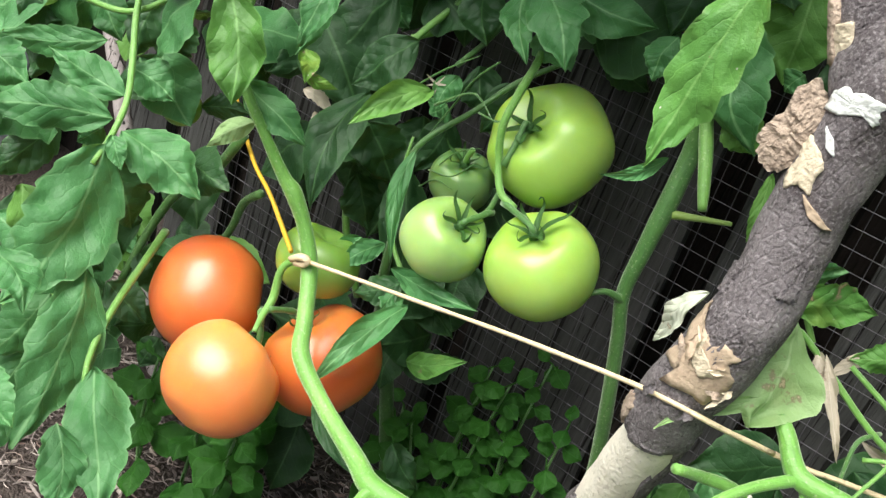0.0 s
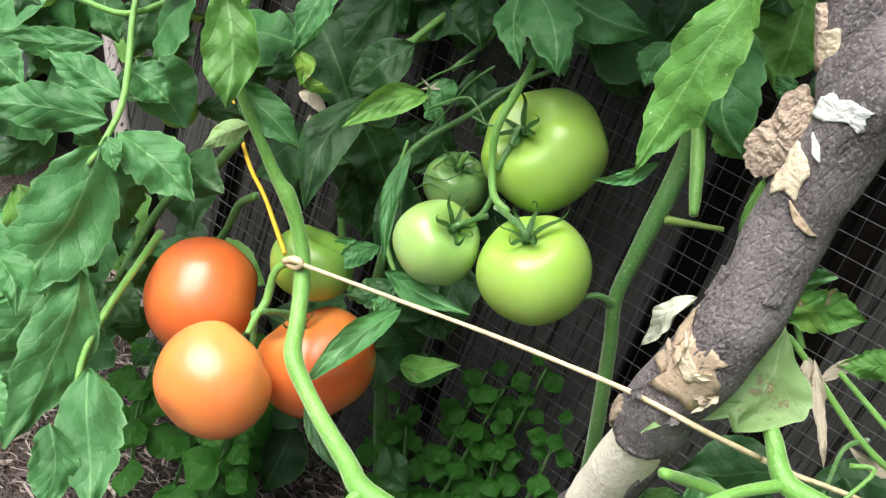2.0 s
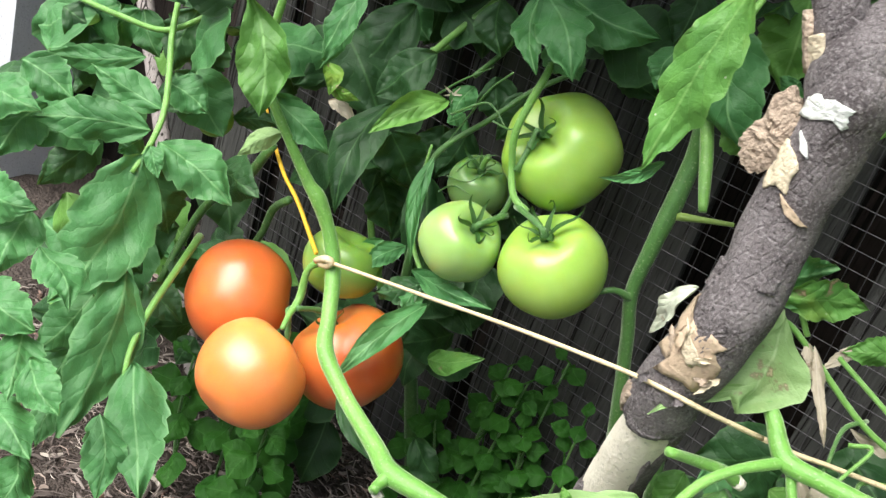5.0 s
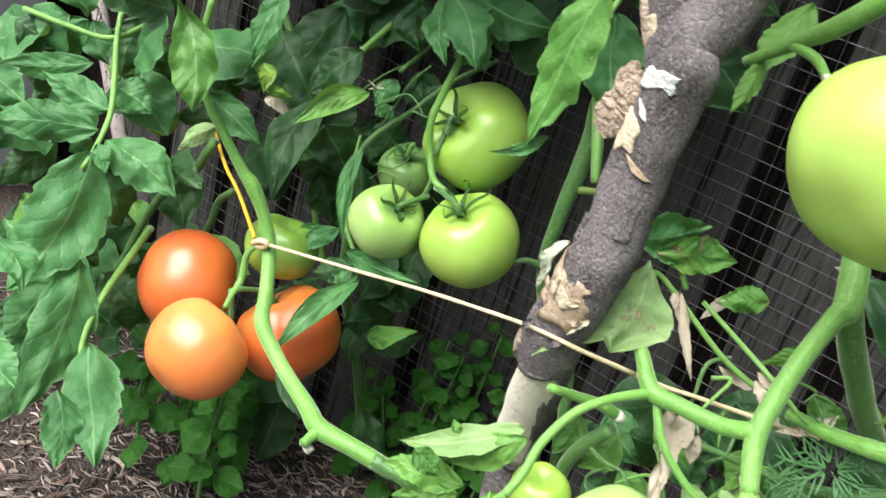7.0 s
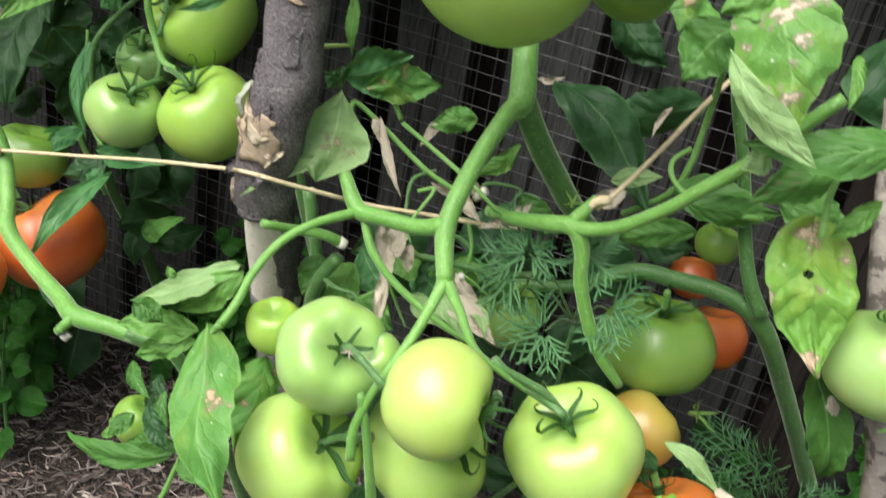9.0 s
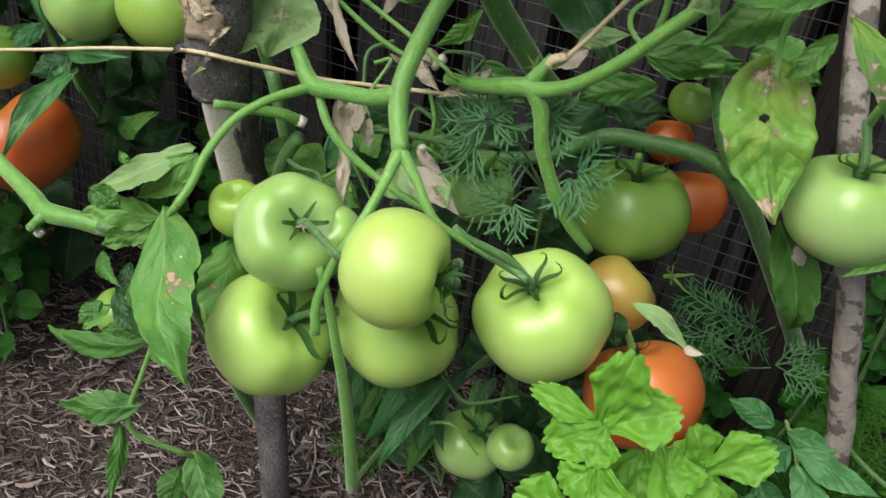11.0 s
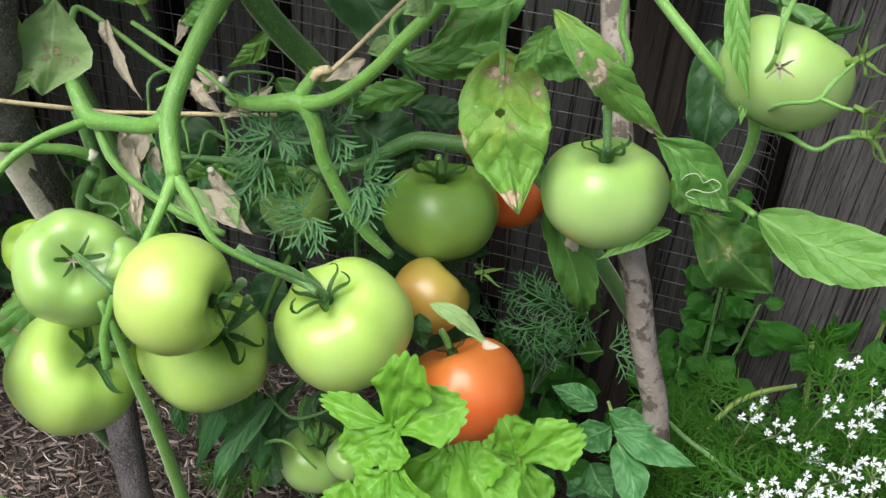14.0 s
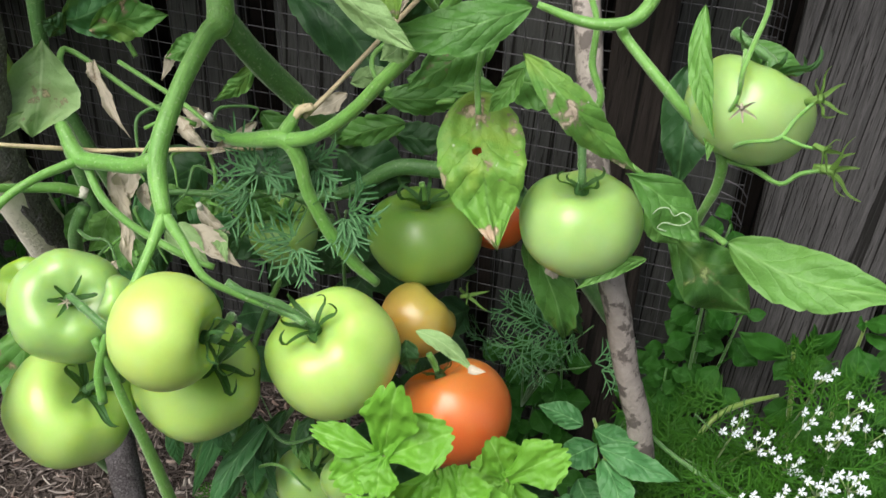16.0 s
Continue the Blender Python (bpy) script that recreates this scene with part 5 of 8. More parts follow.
# lower hanging leaf of the same plant
a = compound(left, [(-0.379, -0.259, 0.310, 0.0041), (-0.355, -0.300, 0.303, 0.0034), (-0.330, -0.348, 0.284, 0.0032), (-0.313, -0.377, 0.260, 0.0027), (-0.290, -0.398, 0.246, 0.0022)], "drooping pinnate leaf")
blade(a, (-0.357, -0.358, 0.312), (-0.302, -0.444, 0.205), 0.0253, (0.60, -0.51, 0.62), bow=0.04, fold=0.15, deep=0.18, teeth=6)
blade(a, (-0.300, -0.383, 0.260), (-0.217, -0.427, 0.197), 0.0230, (0.52, -0.52, 0.68), bow=0.05, fold=0.18, deep=0.14)
blade(a, (-0.383, -0.366, 0.272), (-0.391, -0.411, 0.218), 0.0203, (0.64, -0.49, 0.60), bow=0.05)
blade(a, (-0.377, -0.376, 0.226), (-0.372, -0.414, 0.173), 0.0168, (0.61, -0.47, 0.64), bow=0.05)
blade(a, (-0.282, -0.424, 0.236), (-0.238, -0.451, 0.194), 0.0157, (0.53, -0.48, 0.70), bow=0.05)
blade(a, (-0.338, -0.414, 0.212), (-0.322, -0.448, 0.182), 0.0131, (0.58, -0.45, 0.68))
blade(a, (-0.378, -0.315, 0.272), (-0.339, -0.298, 0.247), 0.0148, (0.59, -0.58, 0.57), LEAF_SHADED)
blade(a, (-0.326, -0.371, 0.237), (-0.350, -0.400, 0.202), 0.0091, (0.58, -0.50, 0.64))
blade(a, (-0.369, -0.244, 0.191), (-0.371, -0.261, 0.161), 0.0131, (0.54, -0.58, 0.60), LEAF_SHADED, deep=0.03)
blade(a, (-0.400, -0.263, 0.275), (-0.378, -0.250, 0.234), 0.0158, (0.59, -0.60, 0.54), LEAF_SHADED)
blade(a, (-0.445, -0.310, 0.271), (-0.418, -0.284, 0.250), 0.0185, (0.64, -0.56, 0.53), LEAF_SHADED)
# leaves about the top of the bare stem
a = compound(left, [(-0.307, -0.303, 0.577, 0.0031), (-0.309, -0.303, 0.534, 0.0033), (-0.300, -0.305, 0.499, 0.0033)])
blade(a, (-0.318, -0.330, 0.572), (-0.271, -0.338, 0.494), 0.0228, (0.30, -0.78, 0.55), LEAF_MID, "leaf with rolled pale margins", curl=0.45, bow=-0.04, deep=0.05, wide=0.55, ripple=0.25)
blade(a, (-0.303, -0.296, 0.495), (-0.248, -0.274, 0.466), 0.0152, (0.59, -0.73, 0.36), LEAF, curl=0.25)
blade(a, (-0.295, -0.304, 0.497), (-0.318, -0.314, 0.498), 0.0091, (0.63, -0.70, 0.33), LEAF)
blade(a, (-0.293, -0.283, 0.465), (-0.319, -0.300, 0.432), 0.0078, (0.61, -0.69, 0.39), LEAF_PALE, "pale folded leaflet", deep=0.04, fold=0.6)
blade(a, (-0.337, -0.192, 0.503), (-0.317, -0.206, 0.481), 0.0114, (0.58, -0.75, 0.30), LEAF_YELLOW, "yellowing curled leaflet", deep=0.03, curl=0.6)
blade(a, (-0.325, -0.201, 0.485), (-0.298, -0.184, 0.483), 0.0053, (0.56, -0.76, 0.31), LEAF_YELLOW, "yellowing curled leaflet", deep=0.03)
blade(a, (-0.333, -0.185, 0.467), (-0.301, -0.175, 0.457), 0.0074, (0.56, -0.76, 0.33), LEAF_DRY, "shrivelled brown leaflet", deep=0.2, curl=0.5)
blade(a, (-0.319, -0.179, 0.452), (-0.304, -0.180, 0.426), 0.0065, (0.55, -0.76, 0.36), LEAF_DRY, "shrivelled brown leaflet", deep=0.2, curl=0.5)
blade(a, (-0.313, -0.214, 0.566), (-0.308, -0.240, 0.512), 0.0098, (0.60, -0.76, 0.25), LEAF)
blade(a, (-0.394, -0.165, 0.453), (-0.415, -0.128, 0.494), 0.0179, (0.61, -0.74, 0.29), LEAF_SHADED)
blade(a, (-0.424, -0.147, 0.421), (-0.449, -0.113, 0.462), 0.0166, (0.62, -0.72, 0.31), LEAF_SHADED)
blade(a, (-0.411, -0.218, 0.415), (-0.372, -0.195, 0.424), 0.0112, (0.62, -0.69, 0.37), LEAF_SHADED)
# leaves of the plant close behind
a = compound(back, [(-0.264, -0.046, 0.608, 0.0036), (-0.284, -0.065, 0.567, 0.0036), (-0.298, -0.092, 0.528, 0.0036), (-0.299, -0.122, 0.496, 0.0030)])
blade(a, (-0.200, -0.205, 0.530), (-0.221, -0.270, 0.497), 0.0127, (0.50, -0.81, 0.31), LEAF_LIGHT, curl=0.5, deep=0.04)
blade(a, (-0.306, -0.015, 0.587), (-0.278, -0.035, 0.527), 0.0227, (0.47, -0.86, 0.19), LEAF_SHADED, deep=0.04)
blade(a, (-0.360, -0.015, 0.566), (-0.359, -0.022, 0.507), 0.0237, (0.52, -0.83, 0.20), LEAF_SHADED)
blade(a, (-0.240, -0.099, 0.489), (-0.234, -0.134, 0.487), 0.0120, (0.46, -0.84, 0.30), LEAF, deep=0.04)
blade(a, (-0.288, -0.140, 0.453), (-0.262, -0.109, 0.397), 0.0240, (0.48, -0.80, 0.36), LEAF_SHADED)
blade(a, (-0.302, -0.108, 0.388), (-0.275, -0.098, 0.337), 0.0199, (0.47, -0.78, 0.41), LEAF_SHADED)
blade(a, (-0.270, -0.078, 0.462), (-0.260, -0.078, 0.406), 0.0248, (0.45, -0.82, 0.34), LEAF_SHADED)
blade(a, (-0.235, -0.075, 0.529), (-0.210, -0.062, 0.485), 0.0175, (0.42, -0.87, 0.26), LEAF_SHADED)
blade(a, (-0.343, -0.080, 0.557), (-0.378, -0.120, 0.452), 0.0280, (0.30, -0.78, 0.55), LEAF_SHADED, deep=0.04, tilt=0.0)
blade(a, (-0.277, -0.120, 0.536), (-0.310, -0.150, 0.480), 0.0211, (0.30, -0.78, 0.55), LEAF_SHADED, deep=0.04, tilt=0.1, wide=0.5)
blade(a, (-0.282, -0.160, 0.486), (-0.261, -0.225, 0.393), 0.0179, (0.30, -0.78, 0.55), LEAF_SHADED, deep=0.03, fold=0.12, tilt=0.0)
blade(a, (-0.238, -0.110, 0.602), (-0.213, -0.120, 0.559), 0.0176, (0.30, -0.78, 0.55), LEAF_SHADED, deep=0.02, tilt=0.0)
blade(a, (-0.169, -0.170, 0.634), (-0.111, -0.190, 0.586), 0.0215, (0.30, -0.78, 0.55), LEAF, deep=0.26, teeth=4, tilt=0.2, curl=0.15)
blade(a, (-0.155, -0.150, 0.636), (-0.080, -0.130, 0.632), 0.0177, (0.30, -0.78, 0.55), LEAF, deep=0.1)
blade(a, (-0.278, -0.250, 0.595), (-0.282, -0.270, 0.531), 0.0140, (0.30, -0.78, 0.55), LEAF, deep=0.05, curl=0.2)
blade(a, (-0.218, -0.165, 0.464), (-0.180, -0.210, 0.385), 0.0080, (0.30, -0.78, 0.55), LEAF, curl=0.35, deep=0.05, fold=0.4)
blade(a, (-0.244, -0.120, 0.425), (-0.205, -0.130, 0.313), 0.0204, (0.30, -0.78, 0.55), LEAF_SHADED, deep=0.04)
blade(a, (-0.217, -0.140, 0.531), (-0.216, -0.160, 0.502), 0.0119, (0.30, -0.78, 0.55), LEAF, deep=0.05, curl=0.3)
a = compound(back, [(-0.146, -0.090, 0.653, 0.0031), (-0.165, -0.113, 0.626, 0.0031), (-0.170, -0.141, 0.600, 0.0026)])
blade(a, (-0.184, -0.145, 0.628), (-0.144, -0.185, 0.577), 0.0153, (0.42, -0.89, 0.18), LEAF, curl=0.2)
blade(a, (-0.163, -0.135, 0.608), (-0.122, -0.154, 0.580), 0.0199, (0.38, -0.91, 0.19), LEAF)
blade(a, (-0.182, -0.098, 0.624), (-0.106, -0.056, 0.613), 0.0212, (0.35, -0.93, 0.14), LEAF, curl=0.2)
blade(a, (-0.155, -0.053, 0.592), (-0.100, -0.022, 0.580), 0.0136, (0.32, -0.93, 0.17), LEAF_SHADED)
blade(a, (-0.146, -0.028, 0.585), (-0.105, 0.002, 0.560), 0.0150, (0.30, -0.93, 0.18), LEAF_SHADED)
a = compound(back, [(-0.229, -0.157, 0.470, 0.0012), (-0.222, -0.165, 0.430, 0.0020), (-0.202, -0.180, 0.390, 0.0024), (-0.176, -0.190, 0.371, 0.0022)])
blade(a, (-0.199, -0.194, 0.389), (-0.215, -0.228, 0.362), 0.0104, (0.44, -0.77, 0.47), LEAF, curl=0.3)
blade(a, (-0.188, -0.188, 0.368), (-0.094, -0.206, 0.390), 0.0111, (0.36, -0.80, 0.47), LEAF, curl=0.5, deep=0.04)
blade(a, (-0.170, -0.193, 0.366), (-0.195, -0.225, 0.350), 0.0123, (0.41, -0.77, 0.49), LEAF_SHADED)
blade(a, (-0.175, -0.187, 0.358), (-0.164, -0.224, 0.348), 0.0095, (0.39, -0.77, 0.50), LEAF)
blade(a, (-0.148, -0.215, 0.364), (-0.165, -0.296, 0.300), 0.0130, (0.39, -0.74, 0.55), LEAF, "leaf lying across a ripe tomato", curl=0.55, deep=0.04, bow=0.16)
blade(a, (-0.184, -0.110, 0.235), (-0.142, -0.058, 0.250), 0.0158, (0.32, -0.78, 0.54), LEAF_SHADED)
blade(a, (-0.159, -0.290, 0.290), (-0.086, -0.312, 0.275), 0.0069, (0.35, -0.69, 0.63), LEAF_SHADED, deep=0.03)
blade(a, (-0.143, -0.145, 0.180), (-0.109, -0.127, 0.137), 0.0144, (0.28, -0.72, 0.63), LEAF_SHADED)
blade(a, (-0.320, -0.079, 0.412), (-0.322, -0.086, 0.354), 0.0226, (0.50, -0.78, 0.38), LEAF_SHADED)
blade(a, (-0.188, -0.100, 0.535), (-0.198, -0.100, 0.483), 0.0141, (0.30, -0.78, 0.55), LEAF_SHADED, deep=0.05)
blade(a, (-0.234, -0.090, 0.476), (-0.247, -0.100, 0.420), 0.0177, (0.30, -0.78, 0.55), LEAF_SHADED, deep=0.05)
blade(a, (-0.279, -0.080, 0.400), (-0.278, -0.090, 0.324), 0.0218, (0.30, -0.78, 0.55), LEAF_SHADED, deep=0.05)
blade(a, (-0.192, -0.070, 0.427), (-0.138, -0.080, 0.392), 0.0178, (0.30, -0.78, 0.55), LEAF_SHADED, deep=0.05)
blade(a, (-0.209, -0.100, 0.302), (-0.146, -0.100, 0.289), 0.0166, (0.30, -0.78, 0.55), LEAF_SHADED, deep=0.05)
blade(a, (-0.225, -0.190, 0.379), (-0.225, -0.210, 0.354), 0.0115, (0.30, -0.78, 0.55), LEAF, curl=0.3, deep=0.05)
blade(a, (-0.159, -0.150, 0.272), (-0.102, -0.160, 0.316), 0.0120, (0.30, -0.78, 0.55), LEAF_SICK, curl=0.2, deep=0.06)
# leaves of the plant with the thick stem
a = compound(mid_back, [(0.002, -0.210, 0.712, 0.0023), (0.004, -0.232, 0.692, 0.0023), (0.002, -0.248, 0.664, 0.0019), (0.001, -0.266, 0.636, 0.0016)])
blade(a, (0.008, -0.272, 0.705), (-0.005, -0.282, 0.579), 0.0189, (0.23, -0.96, 0.16), LEAF_SICK, "long leaf with brown blight marks", fold=0.14, bow=0.02, ripple=0.22, deep=0.24, teeth=6)
blade(a, (0.002, -0.265, 0.586), (-0.023, -0.299, 0.567), 0.0047, (0.25, -0.93, 0.27), LEAF, curl=0.3, deep=0.03)
blade(a, (-0.020, -0.170, 0.669), (0.030, -0.165, 0.588), 0.0232, (0.19, -0.97, 0.15), LEAF, "dusty leaf with pale specks")
blade(a, (-0.059, -0.145, 0.635), (-0.061, -0.152, 0.600), 0.0129, (0.28, -0.95, 0.16), LEAF)
blade(a, (-0.073, -0.115, 0.681), (-0.073, -0.118, 0.629), 0.0165, (0.28, -0.95, 0.10), LEAF_SHADED)
blade(a, (-0.000, -0.158, 0.604), (0.032, -0.152, 0.588), 0.0139, (0.17, -0.97, 0.20), LEAF_LIGHT)
blade(a, (-0.000, -0.096, 0.699), (0.014, -0.102, 0.629), 0.0248, (0.17, -0.98, 0.09), LEAF_LIGHT)
blade(a, (0.029, -0.134, 0.646), (0.022, -0.134, 0.630), 0.0100, (0.15, -0.98, 0.13), LEAF)
blade(a, (-0.012, -0.001, 0.702), (0.005, -0.003, 0.638), 0.0271, (0.16, -0.98, 0.07), LEAF_SHADED)
blade(a, (0.046, -0.161, 0.583), (0.053, -0.161, 0.531), 0.0058, (0.12, -0.96, 0.26), LEAF_LIGHT, curl=0.3)
blade(a, (0.101, -0.180, 0.680), (0.099, -0.202, 0.639), 0.0069, (0.14, -0.98, 0.16), LEAF_LIGHT)
blade(a, (0.106, -0.131, 0.722), (0.096, -0.168, 0.660), 0.0134, (0.13, -0.99, 0.10), LEAF_LIGHT)
a = compound(mid_back, [(0.125, -0.205, 0.508, 0.0021), (0.102, -0.193, 0.529, 0.0021), (0.088, -0.183, 0.538, 0.0017)])
blade(a, (0.077, -0.223, 0.534), (0.118, -0.190, 0.556), 0.0200, (0.36, -0.88, 0.32), LEAF, "dull curled leaf behind the stake", curl=0.3)
blade(a, (0.097, -0.219, 0.529), (0.148, -0.190, 0.540), 0.0150, (0.33, -0.88, 0.33), LEAF_SICK, curl=0.2)
blade(a, (0.081, -0.226, 0.527), (0.069, -0.236, 0.537), 0.0096, (0.39, -0.86, 0.34), LEAF_SHADED)
# pale leaves hanging at the stake
a = compound(mid, [(0.132, -0.311, 0.501, 0.0023), (0.122, -0.289, 0.516, 0.0024), (0.114, -0.277, 0.532, 0.0024), (0.121, -0.269, 0.532, 0.0020), (0.174, -0.267, 0.503, 0.0020), (0.207, -0.262, 0.491, 0.0020)])
blade(a, (0.111, -0.289, 0.548), (0.120, -0.326, 0.492), 0.0235, (0.37, -0.84, 0.40), LEAF_LIMP, "limp pale leaf drooping over the stake", curl=0.15, deep=0.07, fold=0.15, bow=0.08, tilt=-0.1, wide=0.60)
blade(a, (0.118, -0.322, 0.508), (0.082, -0.358, 0.478), 0.0060, (0.41, -0.80, 0.44), LEAF_PALE, "limp curled tip of the pale leaf", curl=0.5, deep=0.05, bow=-0.05, wide=0.3)
blade(a, (0.069, -0.334, 0.551), (0.054, -0.318, 0.503), 0.0085, (-0.35, -0.85, 0.35), LEAF_ASH, "bleached dry leaf stuck to the bark", curl=0.35, deep=0.08)
blade(a, (0.134, -0.268, 0.530), (0.169, -0.287, 0.484), 0.0046, (0.32, -0.86, 0.40), LEAF_DRY, "withered grey-brown leaf", ripple=0.45, curl=0.55, deep=0.25)
blade(a, (0.180, -0.184, 0.522), (0.148, -0.201, 0.509), 0.0098, (0.26, -0.90, 0.36), LEAF_SICK, "half-dead leaf by the mesh")
blade(a, (0.158, -0.193, 0.518), (0.143, -0.201, 0.490), 0.0040, (0.28, -0.89, 0.37), LEAF_DRY, "withered grey-brown leaf")
blade(a, (0.179, -0.303, 0.477), (0.175, -0.318, 0.440), 0.0095, (0.27, -0.82, 0.50), LEAF_DRY, "withered grey-brown leaf", ripple=0.45, curl=0.55)
blade(a, (0.179, -0.314, 0.444), (0.187, -0.328, 0.402), 0.0056, (0.26, -0.80, 0.54), LEAF_DRY, "withered grey-brown leaf", ripple=0.45, curl=0.55)
blade(a, (0.201, -0.268, 0.505), (0.224, -0.265, 0.498), 0.0056, (0.21, -0.88, 0.42), LEAF_DRY, "withered grey-brown leaf", ripple=0.45, curl=0.55)
blade(a, (0.221, -0.316, 0.440), (0.272, -0.327, 0.425), 0.0091, (0.45, -0.73, 0.51), LEAF_DRY, "half-withered leaf", curl=0.3)
blade(a, (0.257, -0.265, 0.505), (0.229, -0.286, 0.483), 0.0057, (0.45, -0.80, 0.41), LEAF_DRY, "withered grey-brown leaf", ripple=0.45, curl=0.6)
blade(a, (0.224, -0.297, 0.449), (0.251, -0.302, 0.433), 0.0058, (0.45, -0.75, 0.48), LEAF_DRY, "withered grey-brown leaf", ripple=0.45, curl=0.6)
blade(a, (0.313, -0.238, 0.526), (0.289, -0.254, 0.511), 0.0076, (0.36, -0.86, 0.37), LEAF_DRY, "withered grey-brown leaf", ripple=0.45, curl=0.55)
blade(a, (0.221, -0.192, 0.516), (0.195, -0.216, 0.488), 0.0075, (0.45, -0.82, 0.35), LEAF_SICK, "half-withered leaf", curl=0.2)
for args in (((0.140, -0.279, 0.414), (0.127, -0.299, 0.384), 0.0121, (0.31, -0.78, 0.54)), ((0.156, -0.257, 0.422), (0.195, -0.249, 0.413), 0.0114, (0.25, -0.83, 0.51)), ((0.155, -0.303, 0.403), (0.193, -0.313, 0.394), 0.0108, (0.26, -0.79, 0.56)), ((0.107, -0.270, 0.405), (0.103, -0.288, 0.374), 0.0116, (0.34, -0.77, 0.53)), ((0.230, -0.240, 0.429), (0.259, -0.240, 0.411), 0.0121, (0.15, -0.85, 0.51)), ((0.237, -0.219, 0.489), (0.272, -0.214, 0.465), 0.0102, (-0.02, -0.91, 0.42)), ((0.221, -0.251, 0.442), (0.222, -0.284, 0.425), 0.0108, (0.03, -0.87, 0.50))):
    blade(a, *args, LEAF_MID if rng.random() < 0.6 else LEAF_LIGHT, deep=0.08)
for args in (((0.196, -0.298, 0.420), (0.230, -0.308, 0.412), 0.0089, (0.21, -0.81, 0.55)), ((0.241, -0.313, 0.441), (0.265, -0.334, 0.431), 0.0057, (0.15, -0.82, 0.54)), ((0.219, -0.315, 0.442), (0.250, -0.332, 0.425), 0.0076, (0.46, -0.73, 0.51))):
    blade(a, *args, LEAF_PALE, "limp pale leaflet", curl=0.4, deep=0.05)
for args in (((0.176, -0.251, 0.487), (0.211, -0.239, 0.487), 0.0050, (0.23, -0.88, 0.42)), ((0.129, -0.268, 0.528), (0.147, -0.277, 0.511), 0.0049, (0.33, -0.86, 0.39)), ((0.203, -0.278, 0.504), (0.231, -0.288, 0.488), 0.0061, (0.48, -0.78, 0.40)), ((0.165, -0.308, 0.471), (0.188, -0.325, 0.437), 0.0069, (0.54, -0.71, 0.46)), ((0.177, -0.322, 0.446), (0.188, -0.334, 0.424), 0.0034, (0.53, -0.70, 0.49)), ((0.241, -0.310, 0.442), (0.255, -0.317, 0.427), 0.0038, (0.44, -0.74, 0.50))):
    blade(a, *args, LEAF_DRY, "withered grey-brown leaf", ripple=0.45, curl=0.6, deep=0.25)
for args in ([(0.217, -0.268, 0.495, 0.0027), (0.224, -0.272, 0.505, 0.0034)], [(0.232, -0.306, 0.451, 0.0019), (0.232, -0.309, 0.456, 0.0023)]):
    part("cut_stub", tube(args, 8, 3), CUT, mid, "dry pale cut end")
# leaves at the end of the long side branch
a = compound(mid, [(0.122, -0.428, 0.429, 0.0028), (0.120, -0.429, 0.426, 0.0022), (0.117, -0.429, 0.421, 0.0018)], "blighted leaf on a long side branch")
blade(a, (0.106, -0.385, 0.446), (0.035, -0.405, 0.397), 0.0108, (0.21, -0.78, 0.59), LEAF_PALE, "pale turned-over leaflet", curl=0.3, tilt=0.35, deep=0.14, teeth=5, wide=0.36)
blade(a, (0.110, -0.388, 0.444), (0.069, -0.400, 0.401), 0.0101, (0.21, -0.78, 0.59), LEAF_LIGHT, tilt=-0.2, deep=0.16, teeth=4)
blade(a, (0.085, -0.395, 0.389), (0.033, -0.415, 0.383), 0.0117, (0.21, -0.78, 0.59), LEAF_LIGHT, curl=0.25, deep=0.16, ripple=0.3)
blade(a, (0.085, -0.400, 0.385), (0.045, -0.410, 0.359), 0.0092, (0.21, -0.78, 0.59), LEAF_LIGHT, curl=0.3, deep=0.16, ripple=0.3)
blade(a, (0.113, -0.428, 0.426), (0.178, -0.495, 0.359), 0.0188, (0.21, -0.78, 0.59), LEAF_SICK, "large drooping leaf with blight specks", fold=0.3, bow=0.03, tilt=0.1, deep=0.08, wide=0.40)
blade(a, (0.035, -0.400, 0.343), (0.068, -0.420, 0.337), 0.0067, (0.21, -0.78, 0.59), LEAF_MID, curl=0.5, deep=0.14)
blade(a, (0.060, -0.400, 0.344), (0.066, -0.420, 0.320), 0.0067, (0.21, -0.78, 0.59), LEAF_SHADED, curl=0.4)
blade(a, (0.072, -0.410, 0.341), (0.086, -0.430, 0.312), 0.0059, (0.21, -0.78, 0.59), LEAF_MID, curl=0.4)
blade(a, (0.089, -0.420, 0.298), (-0.013, -0.410, 0.260), 0.0084, (0.21, -0.78, 0.59), LEAF_MID, fold=0.35, deep=0.10)
blade(a, (0.040, -0.400, 0.296), (0.010, -0.400, 0.260), 0.0072, (0.21, -0.78, 0.59), LEAF_LIGHT, curl=0.3)
blade(a, (0.077, -0.414, 0.437), (0.070, -0.415, 0.444), 0.0036, (0.49, -0.69, 0.53), LEAF_LIGHT, curl=0.5, deep=0.03)
blade(a, (0.060, -0.433, 0.422), (0.078, -0.426, 0.409), 0.0073, (0.49, -0.66, 0.57), LEAF_MID, deep=0.05)
blade(a, (0.123, -0.367, 0.370), (0.133, -0.414, 0.322), 0.0157, (0.36, -0.68, 0.64), LEAF_SICK, "shaded leaf with brown edge")
blade(a, (0.079, -0.451, 0.351), (0.071, -0.466, 0.338), 0.0059, (0.46, -0.59, 0.66), LEAF_MID, curl=0.2)
blade(a, (0.113, -0.447, 0.328), (0.139, -0.457, 0.326), 0.0073, (0.38, -0.60, 0.70), LEAF_MID, curl=0.3)
